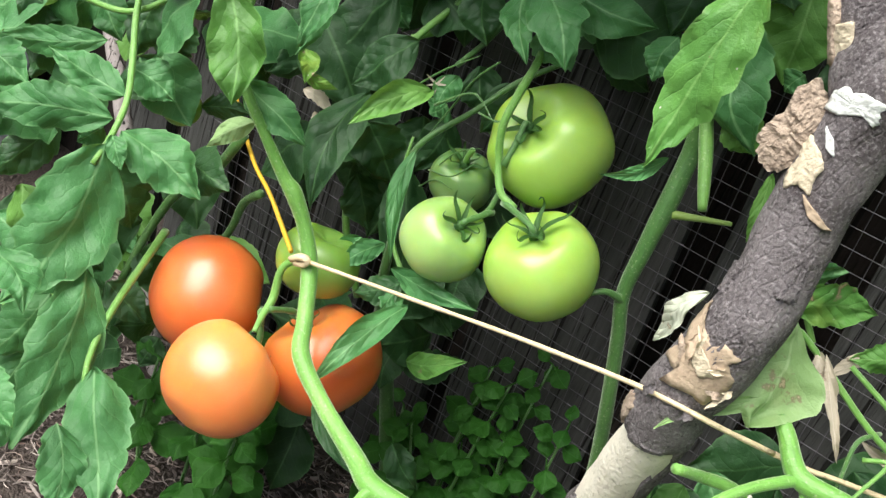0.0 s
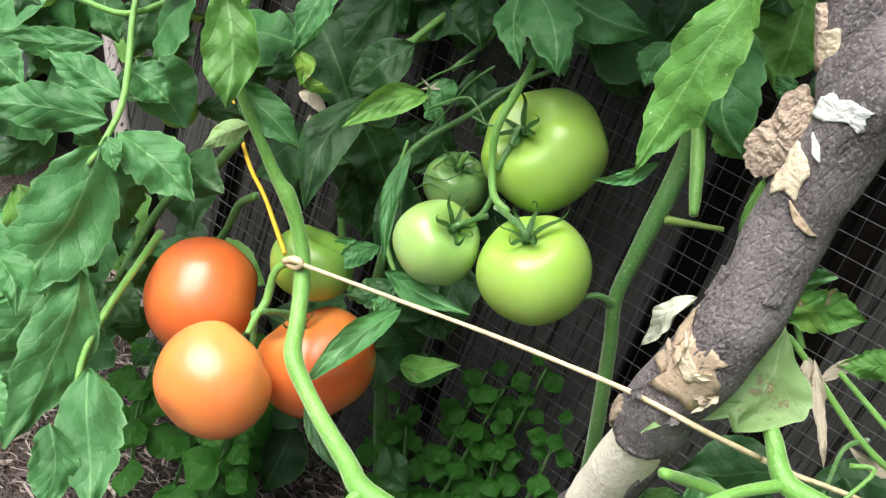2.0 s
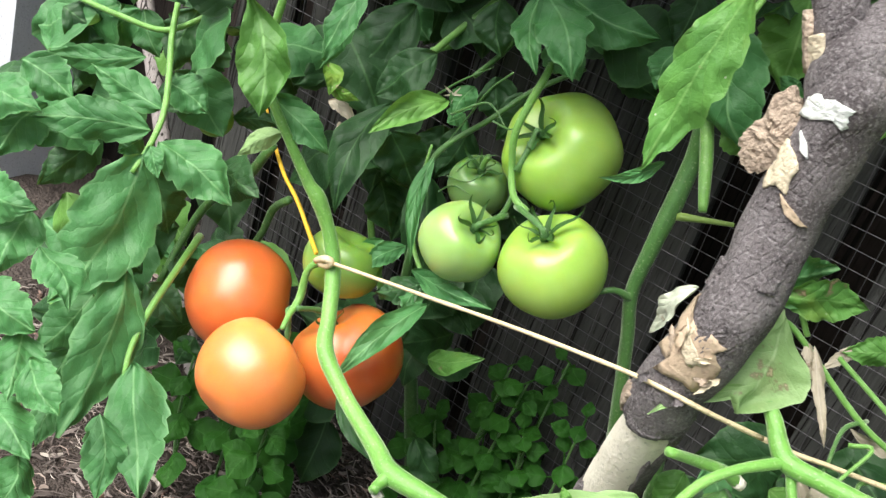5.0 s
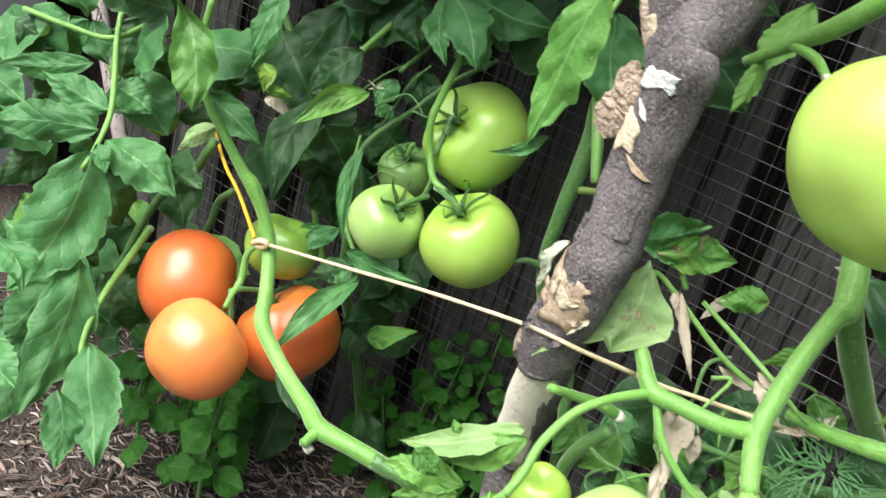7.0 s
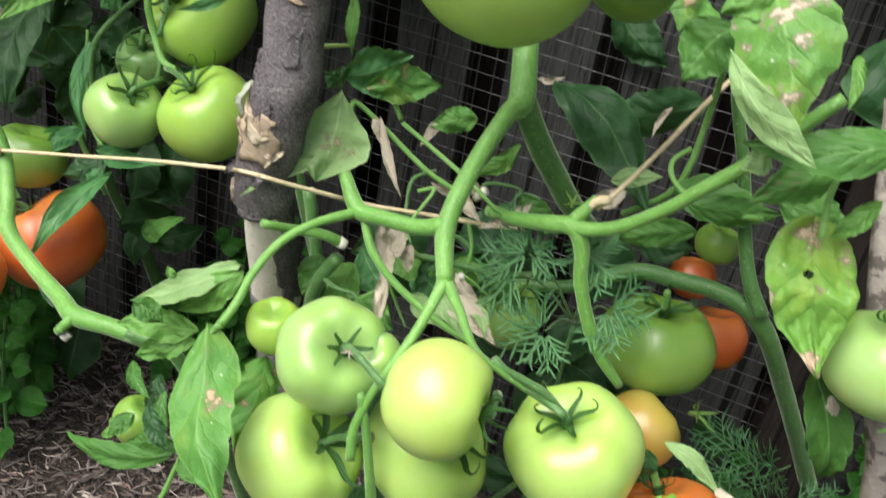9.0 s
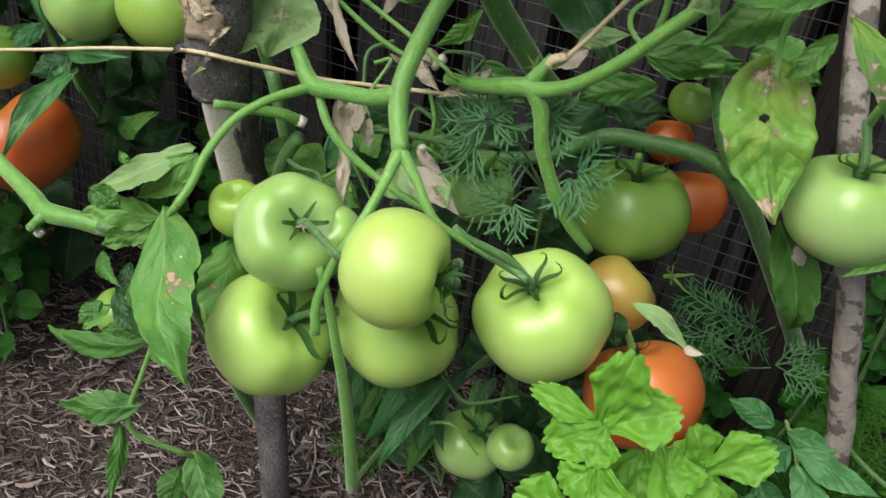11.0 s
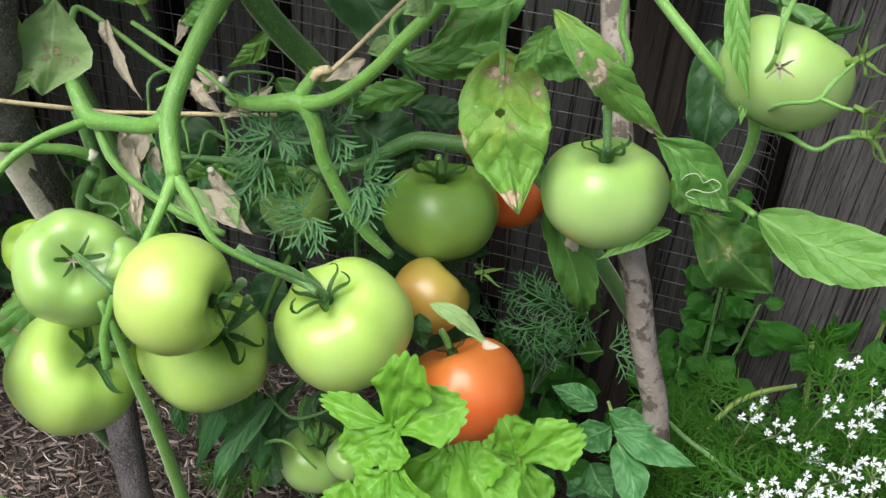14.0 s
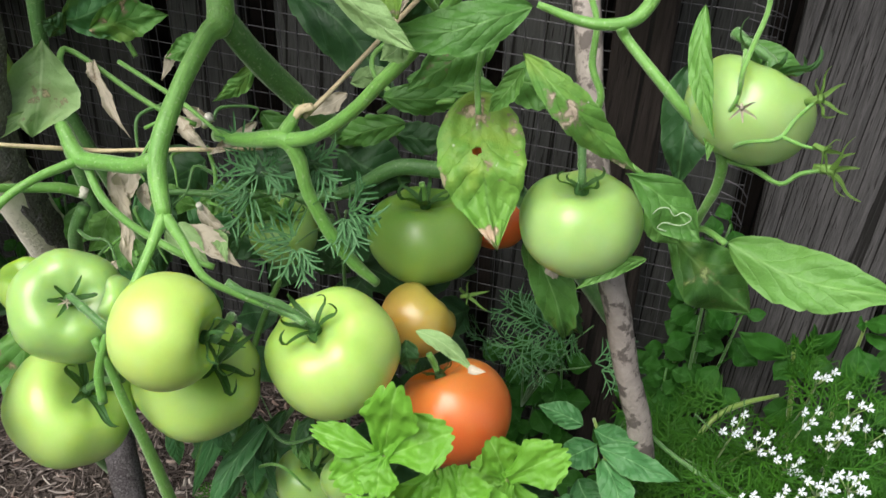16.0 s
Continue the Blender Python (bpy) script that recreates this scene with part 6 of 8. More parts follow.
blade(a, (0.082, -0.442, 0.354), (0.107, -0.451, 0.333), 0.0067, (0.43, -0.61, 0.67), LEAF_SHADED, curl=0.2)
blade(a, (0.107, -0.437, 0.326), (0.063, -0.437, 0.308), 0.0070, (0.55, -0.55, 0.62), LEAF_MID)
blade(a, (0.106, -0.451, 0.270), (0.052, -0.473, 0.262), 0.0102, (0.54, -0.50, 0.68), LEAF_MID)
blade(a, (0.090, -0.457, 0.251), (0.103, -0.486, 0.205), 0.0064, (0.51, -0.48, 0.72), LEAF_MID)
blade(a, (0.133, -0.430, 0.219), (0.164, -0.448, 0.180), 0.0126, (0.42, -0.51, 0.75), LEAF_MID)
blade(a, (0.119, -0.428, 0.191), (0.122, -0.448, 0.162), 0.0104, (0.44, -0.49, 0.75), LEAF_MID)
part("side_twig", tube([(0.109, -0.436, 0.327, 0.0015), (0.104, -0.448, 0.293, 0.0019), (0.099, -0.454, 0.269, 0.0020), (0.103, -0.457, 0.246, 0.0020), (0.134, -0.432, 0.215, 0.0021)], 7, 4), STEM, mid)
# leaves behind the forks, against the mesh
a = compound(mid, [(0.342, -0.166, 0.635, 0.0024), (0.343, -0.130, 0.572, 0.0026), (0.340, -0.142, 0.508, 0.0027), (0.306, -0.149, 0.472, 0.0023)])
blade(a, (0.218, -0.125, 0.552), (0.326, -0.165, 0.488), 0.0215, (0.16, -0.73, 0.66), LEAF_SHADED, "dark blighted leaf against the mesh", tilt=0.0, deep=0.08)
blade(a, (0.336, -0.080, 0.560), (0.260, -0.117, 0.534), 0.0185, (0.10, -0.96, 0.27), LEAF_SHADED)
blade(a, (0.313, -0.101, 0.555), (0.307, -0.126, 0.532), 0.0034, (0.08, -0.96, 0.28), LEAF_DRY, "withered leaf tip", curl=0.6, deep=0.3, ripple=0.4)
blade(a, (0.204, -0.126, 0.550), (0.226, -0.124, 0.558), 0.0036, (0.21, -0.94, 0.26), LEAF_DRY, "withered leaf tip", curl=0.6, deep=0.3, ripple=0.4)
blade(a, (0.293, -0.180, 0.508), (0.330, -0.183, 0.525), 0.0068, (0.09, -0.94, 0.34), LEAF_PALE)
blade(a, (0.338, -0.183, 0.521), (0.414, -0.183, 0.522), 0.0149, (-0.00, -0.94, 0.34), LEAF_MID, tilt=-0.3)
blade(a, (0.412, -0.197, 0.540), (0.463, -0.188, 0.529), 0.0157, (-0.10, -0.94, 0.32), LEAF_MID)
blade(a, (0.310, -0.164, 0.658), (0.309, -0.202, 0.632), 0.0178, (0.10, -0.98, 0.16), LEAF_SICK)
blade(a, (0.321, -0.152, 0.458), (0.369, -0.136, 0.460), 0.0119, (0.04, -0.92, 0.40), LEAF_SHADED)
blade(a, (0.230, -0.009, 0.598), (0.289, -0.010, 0.563), 0.0203, (0.13, -0.97, 0.20), LEAF_SHADED)
# mottled leaves high by the branch that rises to the side
a = compound(mid, [(0.396, -0.315, 0.618, 0.0022), (0.378, -0.342, 0.655, 0.0020), (0.358, -0.354, 0.690, 0.0016), (0.341, -0.356, 0.718, 0.0016)], "mottled leaf with dead patches")
blade(a, (0.352, -0.351, 0.702), (0.394, -0.385, 0.637), 0.0216, (-0.02, -0.98, 0.19), LEAF_BLOTCH, "", fold=0.15, tilt=0.1, wide=0.45)
blade(a, (0.364, -0.353, 0.702), (0.342, -0.367, 0.678), 0.0119, (0.02, -0.99, 0.15), LEAF_LIGHT, curl=0.2)
blade(a, (0.353, -0.382, 0.666), (0.408, -0.402, 0.630), 0.0079, (-0.04, -0.97, 0.25), LEAF_PALE, "pale rolled-back leaf side", tilt=0.2, deep=0.05, wide=0.55)
blade(a, (0.350, -0.323, 0.668), (0.333, -0.335, 0.633), 0.0157, (0.04, -0.98, 0.21), LEAF_MID, "", deep=0.14)
blade(a, (0.451, -0.345, 0.641), (0.373, -0.365, 0.620), 0.0115, (0.16, -0.73, 0.66), LEAF_MID, "large horizontal leaf with a rolled end", tilt=-0.1, deep=0.10)
blade(a, (0.388, -0.351, 0.616), (0.377, -0.360, 0.605), 0.0070, (-0.04, -0.95, 0.30), LEAF_PALE, "", curl=0.2)
blade(a, (0.343, -0.349, 0.688), (0.332, -0.352, 0.689), 0.0034, (0.05, -0.99, 0.14), LEAF_DRY, "dead leaf tip")
blade(a, (0.355, -0.289, 0.552), (0.411, -0.269, 0.557), 0.0091, (-0.04, -0.94, 0.35), LEAF_MID, "")
blade(a, (0.414, -0.294, 0.665), (0.418, -0.318, 0.640), 0.0042, (-0.08, -0.98, 0.19), LEAF_LIGHT, curl=0.4)
blade(a, (0.429, -0.311, 0.616), (0.387, -0.342, 0.583), 0.0119, (0.24, -0.92, 0.31), LEAF_SICK, tilt=0.0)
blade(a, (0.367, -0.273, 0.529), (0.318, -0.275, 0.505), 0.0094, (0.31, -0.86, 0.40), LEAF_MID)
part("tendril", tube([(0.401, -0.284, 0.556, 0.0017), (0.371, -0.278, 0.547, 0.0017), (0.345, -0.268, 0.553, 0.0018), (0.337, -0.257, 0.563, 0.0018), (0.345, -0.249, 0.573, 0.0018)], 7, 5), STEM, mid)
# yellowing leaf and its neighbours
a = compound(mid, [(0.426, -0.330, 0.618, 0.0017), (0.425, -0.338, 0.598, 0.0017), (0.429, -0.345, 0.578, 0.0017)], "yellowing leaf with blight holes")
blade(a, (0.426, -0.328, 0.573), (0.453, -0.372, 0.513), 0.0218, (0.16, -0.80, 0.58), LEAF_YELLOW, "yellow-green leaf with tan dead patches", fold=0.12, bow=0.03, deep=0.06, tilt=0.0, wide=0.33, heart=0.14, nu=110, nv=50, hole=(0.30, 0.10, 0.032))
blade(a, (0.450, -0.352, 0.619), (0.517, -0.335, 0.557), 0.0095, (0.16, -0.78, 0.60), LEAF_BLOTCH, "drooping leaf with large tan patches", fold=0.25, tilt=0.15)
blade(a, (0.449, -0.338, 0.606), (0.433, -0.337, 0.577), 0.0064, (0.17, -0.93, 0.33), LEAF_LIGHT, curl=0.4)
blade(a, (0.439, -0.294, 0.547), (0.455, -0.311, 0.516), 0.0066, (0.15, -0.90, 0.41), LEAF_SHADED)
# leaves round the pale tomato
a = compound(right, [(0.513, -0.303, 0.545, 0.0016), (0.535, -0.301, 0.531, 0.0016), (0.554, -0.312, 0.519, 0.0016)])
mined = blade(a, (0.512, -0.350, 0.563), (0.558, -0.352, 0.532), 0.0126, (0.16, -0.73, 0.66), LEAF_MID, "leaf with white leaf-miner trails", tilt=0.0, deep=0.03, wide=0.55, ripple=0.05, fold=0.05, bow=0.02)
part("leaf_miner_trail", tube([(0.529, -0.356, 0.543, 0.0003), (0.532, -0.356, 0.549, 0.0003), (0.537, -0.356, 0.551, 0.0003), (0.541, -0.356, 0.547, 0.0003), (0.545, -0.356, 0.550, 0.0003), (0.550, -0.356, 0.547, 0.0003), (0.545, -0.356, 0.542, 0.0003), (0.537, -0.356, 0.542, 0.0003), (0.534, -0.356, 0.538, 0.0003), (0.539, -0.356, 0.537, 0.0003)], 5, 3), MINED, mined, "white winding leaf-miner trail")
blade(a, (0.527, -0.312, 0.527), (0.550, -0.310, 0.504), 0.0083, (-0.03, -0.89, 0.45), LEAF_LIGHT, deep=0.05)
blade(a, (0.535, -0.185, 0.568), (0.545, -0.211, 0.489), 0.0165, (-0.03, -0.93, 0.36), LEAF_SHADED, deep=0.04, tilt=0.2)
blade(a, (0.574, -0.328, 0.522), (0.668, -0.345, 0.521), 0.0150, (-0.10, -0.84, 0.53), LEAF_LIGHT, "large clean leaf with a pale midrib", fold=0.18, bow=0.05, tilt=-0.1, deep=0.08)
blade(a, (0.544, -0.228, 0.465), (0.610, -0.255, 0.430), 0.0205, (-0.09, -0.87, 0.49), LEAF_MOTTLED, "dark wrinkled leaf with a yellow tip", tilt=0.0, deep=0.04, ripple=0.6, wide=0.58, curl=0.2, bow=0.16)
blade(a, (0.533, -0.329, 0.501), (0.497, -0.349, 0.483), 0.0051, (0.02, -0.86, 0.51), LEAF_LIGHT, curl=0.3, deep=0.04)
blade(a, (0.460, -0.316, 0.488), (0.494, -0.292, 0.403), 0.0121, (0.08, -0.84, 0.54), LEAF_MID, tilt=0.3)
blade(a, (0.479, -0.294, 0.460), (0.505, -0.280, 0.400), 0.0103, (0.05, -0.84, 0.55), LEAF_SHADED)
blade(a, (0.474, -0.310, 0.474), (0.481, -0.310, 0.454), 0.0035, (0.08, -0.85, 0.52), LEAF_DRY, "withered leaf edge")
blade(a, (0.532, -0.338, 0.653), (0.550, -0.366, 0.598), 0.0062, (-0.04, -0.96, 0.29), LEAF_LIGHT, curl=0.4, deep=0.03)
blade(a, (0.541, -0.334, 0.600), (0.550, -0.356, 0.581), 0.0039, (-0.05, -0.94, 0.34), LEAF_LIGHT, curl=0.3, deep=0.03)
blade(a, (0.561, -0.290, 0.623), (0.591, -0.300, 0.615), 0.0069, (-0.11, -0.96, 0.26), LEAF_MID, deep=0.03)
browned = blade(a, (0.396, -0.321, 0.402), (0.440, -0.327, 0.384), 0.0062, (0.17, -0.77, 0.61), LEAF_PALE, "small leaf with a brown tip", deep=0.12, fold=0.45, curl=0.25, ripple=0.2)
blade(browned, (0.436, -0.327, 0.3855), (0.449, -0.330, 0.389), 0.0036, (0.17, -0.60, 0.75), LEAF_DRY, "dry brown leaf tip", name="leaf_tip", deep=0.1, curl=0.5, wide=0.3, nu=14, nv=6)
blade(a, (0.388, -0.315, 0.387), (0.395, -0.318, 0.361), 0.0077, (0.22, -0.76, 0.62), LEAF_SHADED)
blade(a, (0.310, -0.182, 0.391), (0.289, -0.202, 0.349), 0.0166, (0.31, -0.80, 0.52), LEAF_SHADED)
blade(a, (0.205, -0.211, 0.382), (0.234, -0.213, 0.352), 0.0184, (0.41, -0.76, 0.51), LEAF_SHADED)


# leaves that fill the gaps at the bushy plant's outer side and behind the forks
for args in (((-0.528, -0.397, 0.417), (-0.457, -0.387, 0.414), 0.0196, (0.78, -0.49, 0.39)), ((-0.491, -0.359, 0.404), (-0.486, -0.405, 0.361), 0.0211, (0.76, -0.50, 0.42)), ((-0.471, -0.428, 0.350), (-0.406, -0.416, 0.355), 0.0190, (0.74, -0.48, 0.48)), ((-0.442, -0.397, 0.332), (-0.414, -0.440, 0.295), 0.0204, (0.71, -0.47, 0.52)), ((-0.411, -0.452, 0.294), (-0.343, -0.447, 0.285), 0.0195, (0.68, -0.46, 0.57)), ((-0.365, -0.442, 0.269), (-0.320, -0.480, 0.246), 0.0183, (0.65, -0.45, 0.62)), ((-0.347, -0.478, 0.231), (-0.278, -0.484, 0.221), 0.0179, (0.62, -0.43, 0.66)), ((-0.307, -0.474, 0.199), (-0.272, -0.512, 0.188), 0.0160, (0.59, -0.41, 0.70)), ((-0.344, -0.453, 0.364), (-0.290, -0.461, 0.343), 0.0153, (0.70, -0.49, 0.52)), ((-0.310, -0.473, 0.292), (-0.259, -0.480, 0.277), 0.0153, (0.66, -0.46, 0.60))):
    blade(left, *args, LEAF, deep=0.14)
for args in (((0.091, -0.244, 0.377), (0.130, -0.245, 0.353), 0.0150, (0.35, -0.78, 0.52)), ((0.113, -0.208, 0.387), (0.153, -0.212, 0.357), 0.0154, (0.32, -0.81, 0.50)), ((0.160, -0.205, 0.388), (0.202, -0.205, 0.364), 0.0152, (0.26, -0.83, 0.50)), ((0.129, -0.267, 0.355), (0.164, -0.265, 0.341), 0.0128, (0.31, -0.77, 0.56)), ((0.197, -0.155, 0.393), (0.239, -0.157, 0.365), 0.0178, (0.20, -0.86, 0.48)), ((0.241, -0.148, 0.337), (0.285, -0.150, 0.309), 0.0163, (0.14, -0.84, 0.53)), ((0.160, -0.240, 0.366), (0.142, -0.269, 0.345), 0.0129, (0.30, -0.78, 0.54)), ((0.042, -0.231, 0.298), (0.089, -0.232, 0.270), 0.0173, (0.38, -0.73, 0.57))):
    blade(mid, *args, LEAF if rng.random() < 0.5 else LEAF_SHADED, deep=0.08)


# spent flowers: dry star calyxes
def spent(parent, at, way, size, label=""):
    q, many = toward(way), []
    for k in range(5):
        e = sepal(0.0, 2 * math.pi * k / 5 + rng.uniform(-0.3, 0.3), size * rng.uniform(0.7, 1.1), rng.uniform(0.25, 0.75))
        e["v"] = [q @ v + Vector(at) for v in e["v"]]
        many.append(e)
    many.append(tube([(*(Vector(at) - q @ Vector((0, 0, size * 0.3))), size * 0.09), (*(Vector(at) + q @ Vector((0, 0, size * 0.12))), size * 0.12)], 6, 2))
    part("spent_flower", join(*many), CALYX_LIGHT if not label else LEAF_DRY, parent, label)


CALYX_LIGHT = leaf_look("young_calyx", (0.16, 0.32, 0.06), (0.24, 0.42, 0.10), (0.25, 0.42, 0.12), veins=2.0)
spent(back, (-0.226, -0.155, 0.520), (0.2, -0.8, 0.3), 0.012, "dry brown flower remains")
spent(right, (0.558, -0.368, 0.617), (0.1, -0.9, -0.2), 0.009, "dry brown flower remains")
spent(right, (0.591, -0.357, 0.623), (0.6, -0.4, 0.5), 0.020)
spent(right, (0.597, -0.373, 0.606), (0.8, -0.4, -0.1), 0.014)
spent(right, (0.607, -0.352, 0.587), (0.9, -0.3, 0.2), 0.024)
spent(mid, (0.412, -0.240, 0.380), (0.6, -0.3, 0.5), 0.018)
spent(mid, (0.208, -0.424, 0.446), (0.0, -0.9, 0.1), 0.006, "dry brown flower remains")
spent(mid, (0.281, -0.246, 0.507), (0.0, -0.5, 0.8), 0.012)


# ---- deep foliage behind, its shade put into the leaf colour ----
def backdrop_leaves(count, x, y, z, seed, size=(0.03, 0.055)):
    """Scattered leaves: the hedge of vines behind, low ground cover, unseen leaves overhead."""
    r = random.Random(seed)
    for _ in range(count):
        p = Vector((r.uniform(*x), r.uniform(*y), r.uniform(*z)))
        a = r.uniform(0, 6.28)
        d = Vector((math.cos(a), r.uniform(-0.5, 0.2), -0.55 + 0.6 * math.sin(a)))
        long = r.uniform(*size) * 1.7
        yield p, p + d.normalized() * long, long * r.uniform(0.28, 0.38), (r.uniform(-0.3, 0.5), -0.8, r.uniform(0.2, 0.7))


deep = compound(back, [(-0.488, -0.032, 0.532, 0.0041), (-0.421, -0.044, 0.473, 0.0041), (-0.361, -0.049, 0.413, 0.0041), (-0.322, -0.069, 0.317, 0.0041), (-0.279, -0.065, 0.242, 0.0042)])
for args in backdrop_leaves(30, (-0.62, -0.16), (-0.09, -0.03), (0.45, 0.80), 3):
    blade(deep, *args, LEAF_SHADED, nu=18, nv=8, deep=0.07)
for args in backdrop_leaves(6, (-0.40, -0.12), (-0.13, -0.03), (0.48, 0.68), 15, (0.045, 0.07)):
    blade(deep, *args, LEAF_SHADED, nu=18, nv=8, deep=0.07)
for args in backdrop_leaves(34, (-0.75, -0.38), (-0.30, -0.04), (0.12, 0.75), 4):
    blade(deep, *args, LEAF_SHADED if rng.random() < 0.6 else LEAF, nu=18, nv=8, deep=0.07)
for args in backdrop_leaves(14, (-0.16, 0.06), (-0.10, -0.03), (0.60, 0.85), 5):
    blade(deep, *args, LEAF_SHADED, nu=18, nv=8, deep=0.07)
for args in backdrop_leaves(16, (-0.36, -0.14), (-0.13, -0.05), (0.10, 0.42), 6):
    blade(deep, *args, LEAF_SHADED, nu=18, nv=8, deep=0.07)
# unseen leaves added above the view, to shade the fence and the truss
for args in backdrop_leaves(46, (-0.65, 0.55), (-0.30, -0.04), (0.84, 1.10), 10):
    blade(deep, *args, LEAF, nu=18, nv=8, deep=0.07)
for args in backdrop_leaves(22, (-0.24, 0.04), (-0.36, -0.12), (0.80, 0.92), 16, (0.04, 0.065)):
    blade(deep, *args, LEAF, nu=10, nv=4, deep=0.05)
for args in backdrop_leaves(50, (-0.62, 0.70), (-0.24, -0.05), (0.88, 1.15), 14, (0.04, 0.065)):
    blade(deep, *args, LEAF, nu=10, nv=4, deep=0.05)
for args in backdrop_leaves(44, (-0.66, -0.42), (-0.34, -0.08), (0.10, 0.62), 11):
    blade(deep, *args, LEAF if rng.random() < 0.7 else LEAF_LIGHT, nu=16, nv=6, deep=0.06)
# more unseen leaves overhead, added to darken the foliage below
for args in backdrop_leaves(60, (-0.55, -0.04), (-0.34, -0.06), (0.80, 0.95), 17, (0.045, 0.07)):
    blade(deep, *args, LEAF, nu=10, nv=4, deep=0.05)
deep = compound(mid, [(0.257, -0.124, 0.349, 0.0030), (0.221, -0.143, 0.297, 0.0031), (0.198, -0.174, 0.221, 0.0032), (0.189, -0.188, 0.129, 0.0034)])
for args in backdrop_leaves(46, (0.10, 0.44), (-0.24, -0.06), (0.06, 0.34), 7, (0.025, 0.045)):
    blade(deep, *args, LEAF_SHADED, nu=18, nv=8, deep=0.07)
# dark ground leaves added over the soil, in place of deep shade
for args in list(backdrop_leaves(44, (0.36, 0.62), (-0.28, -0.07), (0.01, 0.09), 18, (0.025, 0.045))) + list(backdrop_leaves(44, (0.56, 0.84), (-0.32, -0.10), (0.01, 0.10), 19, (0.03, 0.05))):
    blade(deep, *args, LEAF_SHADED, nu=14, nv=6, deep=0.07)
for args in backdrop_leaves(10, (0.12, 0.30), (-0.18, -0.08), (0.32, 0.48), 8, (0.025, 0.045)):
    blade(deep, *args, LEAF_SHADED, nu=18, nv=8, deep=0.07)
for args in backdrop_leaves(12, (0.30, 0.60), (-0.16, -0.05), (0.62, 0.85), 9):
    blade(deep, *args, LEAF_SHADED, nu=18, nv=8, deep=0.07)
for p in (((0.274, -0.334, 0.358), (0.244, -0.374, 0.235), 0.0065, (0.39, -0.63, 0.67)), ((0.288, -0.329, 0.289), (0.260, -0.379, 0.223), 0.0075, (0.36, -0.61, 0.71)), ((0.272, -0.317, 0.275), (0.276, -0.336, 0.209), 0.0123, (0.35, -0.62, 0.70)), ((0.235, -0.377, 0.308), (0.242, -0.383, 0.278), 0.0056, (0.43, -0.59, 0.68)), ((0.261, -0.367, 0.313), (0.273, -0.361, 0.282), 0.0056, (0.39, -0.62, 0.68))):
    blade(deep, *p, LEAF, deep=0.03)


# tangle of twigs, curled tendrils and dead leaf ends between the forks
r_ = random.Random(31)
tangle = compound(mid, [(0.213, -0.259, 0.473, 0.0016), (0.224, -0.270, 0.454, 0.0016), (0.220, -0.278, 0.425, 0.0016), (0.205, -0.283, 0.386, 0.0017)])
for base, far in (((0.213, -0.259, 0.473), (0.199, -0.282, 0.462)), ((0.223, -0.268, 0.457), (0.210, -0.287, 0.450)), ((0.220, -0.273, 0.432), (0.248, -0.272, 0.424)), ((0.181, -0.260, 0.501), (0.175, -0.289, 0.478)), ((0.167, -0.288, 0.427), (0.187, -0.298, 0.405)), ((0.147, -0.282, 0.405), (0.136, -0.300, 0.383)), ((0.213, -0.248, 0.490), (0.237, -0.226, 0.495)), ((0.179, -0.283, 0.492), (0.184, -0.302, 0.474)), ((0.127, -0.308, 0.411), (0.161, -0.319, 0.414)), ((0.219, -0.283, 0.444), (0.244, -0.262, 0.425)), ((0.193, -0.330, 0.416), (0.168, -0.316, 0.415))):
    base, far = Vector(base), Vector(far)
    bend = Vector((r_.uniform(-0.01, 0.01), r_.uniform(-0.01, 0.01), r_.uniform(0.0, 0.014)))
    curl_ = far + Vector((r_.uniform(-0.012, 0.012), -0.006, -0.01))
    part("tendril", tube([(*base, 0.0016), (*(base.lerp(far, 0.5) + bend), 0.0014), (*far, 0.0011), (*curl_, 0.0007)], 6, 5), STEM if r_.random() < 0.5 else STEM_DARK, tangle)
    if r_.random() < 0.7:
        tip = curl_ + Vector((r_.uniform(-0.015, 0.015), -0.004, -0.02))
        blade(tangle, tuple(curl_), tuple(tip), 0.006, (0, -0.8, 0.4), LEAF_DRY if r_.random() < 0.6 else LEAF_SHADED, curl=0.5, deep=0.2, nu=14)

# dark leaves drooping under the low bunch
low = compound(mid, [(0.252, -0.300, 0.350, 0.0022), (0.246, -0.308, 0.300, 0.0020), (0.236, -0.314, 0.262, 0.0018)])
part("stem", tube([(0.316, -0.320, 0.324, 0.0021), (0.284, -0.310, 0.259, 0.0022), (0.248, -0.310, 0.195, 0.0023), (0.211, -0.300, 0.098, 0.0026)], 9, 5), STEM_DARK, low)
part("tendril", tube([(0.280, -0.330, 0.292, 0.0013), (0.305, -0.335, 0.277, 0.0013), (0.341, -0.335, 0.302, 0.0008)], 9, 5), STEM_DARK, low)
part("tendril", tube([(0.259, -0.330, 0.219, 0.0013), (0.296, -0.335, 0.250, 0.0013), (0.322, -0.330, 0.225, 0.0009)], 9, 5), STEM, low)
blade(low, (0.265, -0.315, 0.274), (0.262, -0.335, 0.225), 0.0082, (0.16, -0.73, 0.66), LEAF_MID, deep=0.10, fold=0.4, curl=0.2, ripple=0.2)
blade(low, (0.277, -0.315, 0.273), (0.296, -0.335, 0.219), 0.0067, (0.16, -0.73, 0.66), LEAF_SHADED, deep=0.10, fold=0.4, curl=0.2, ripple=0.2)
blade(low, (0.296, -0.315, 0.291), (0.282, -0.335, 0.251), 0.0058, (0.16, -0.73, 0.66), LEAF_SHADED, deep=0.10, fold=0.4, curl=0.2, ripple=0.2)
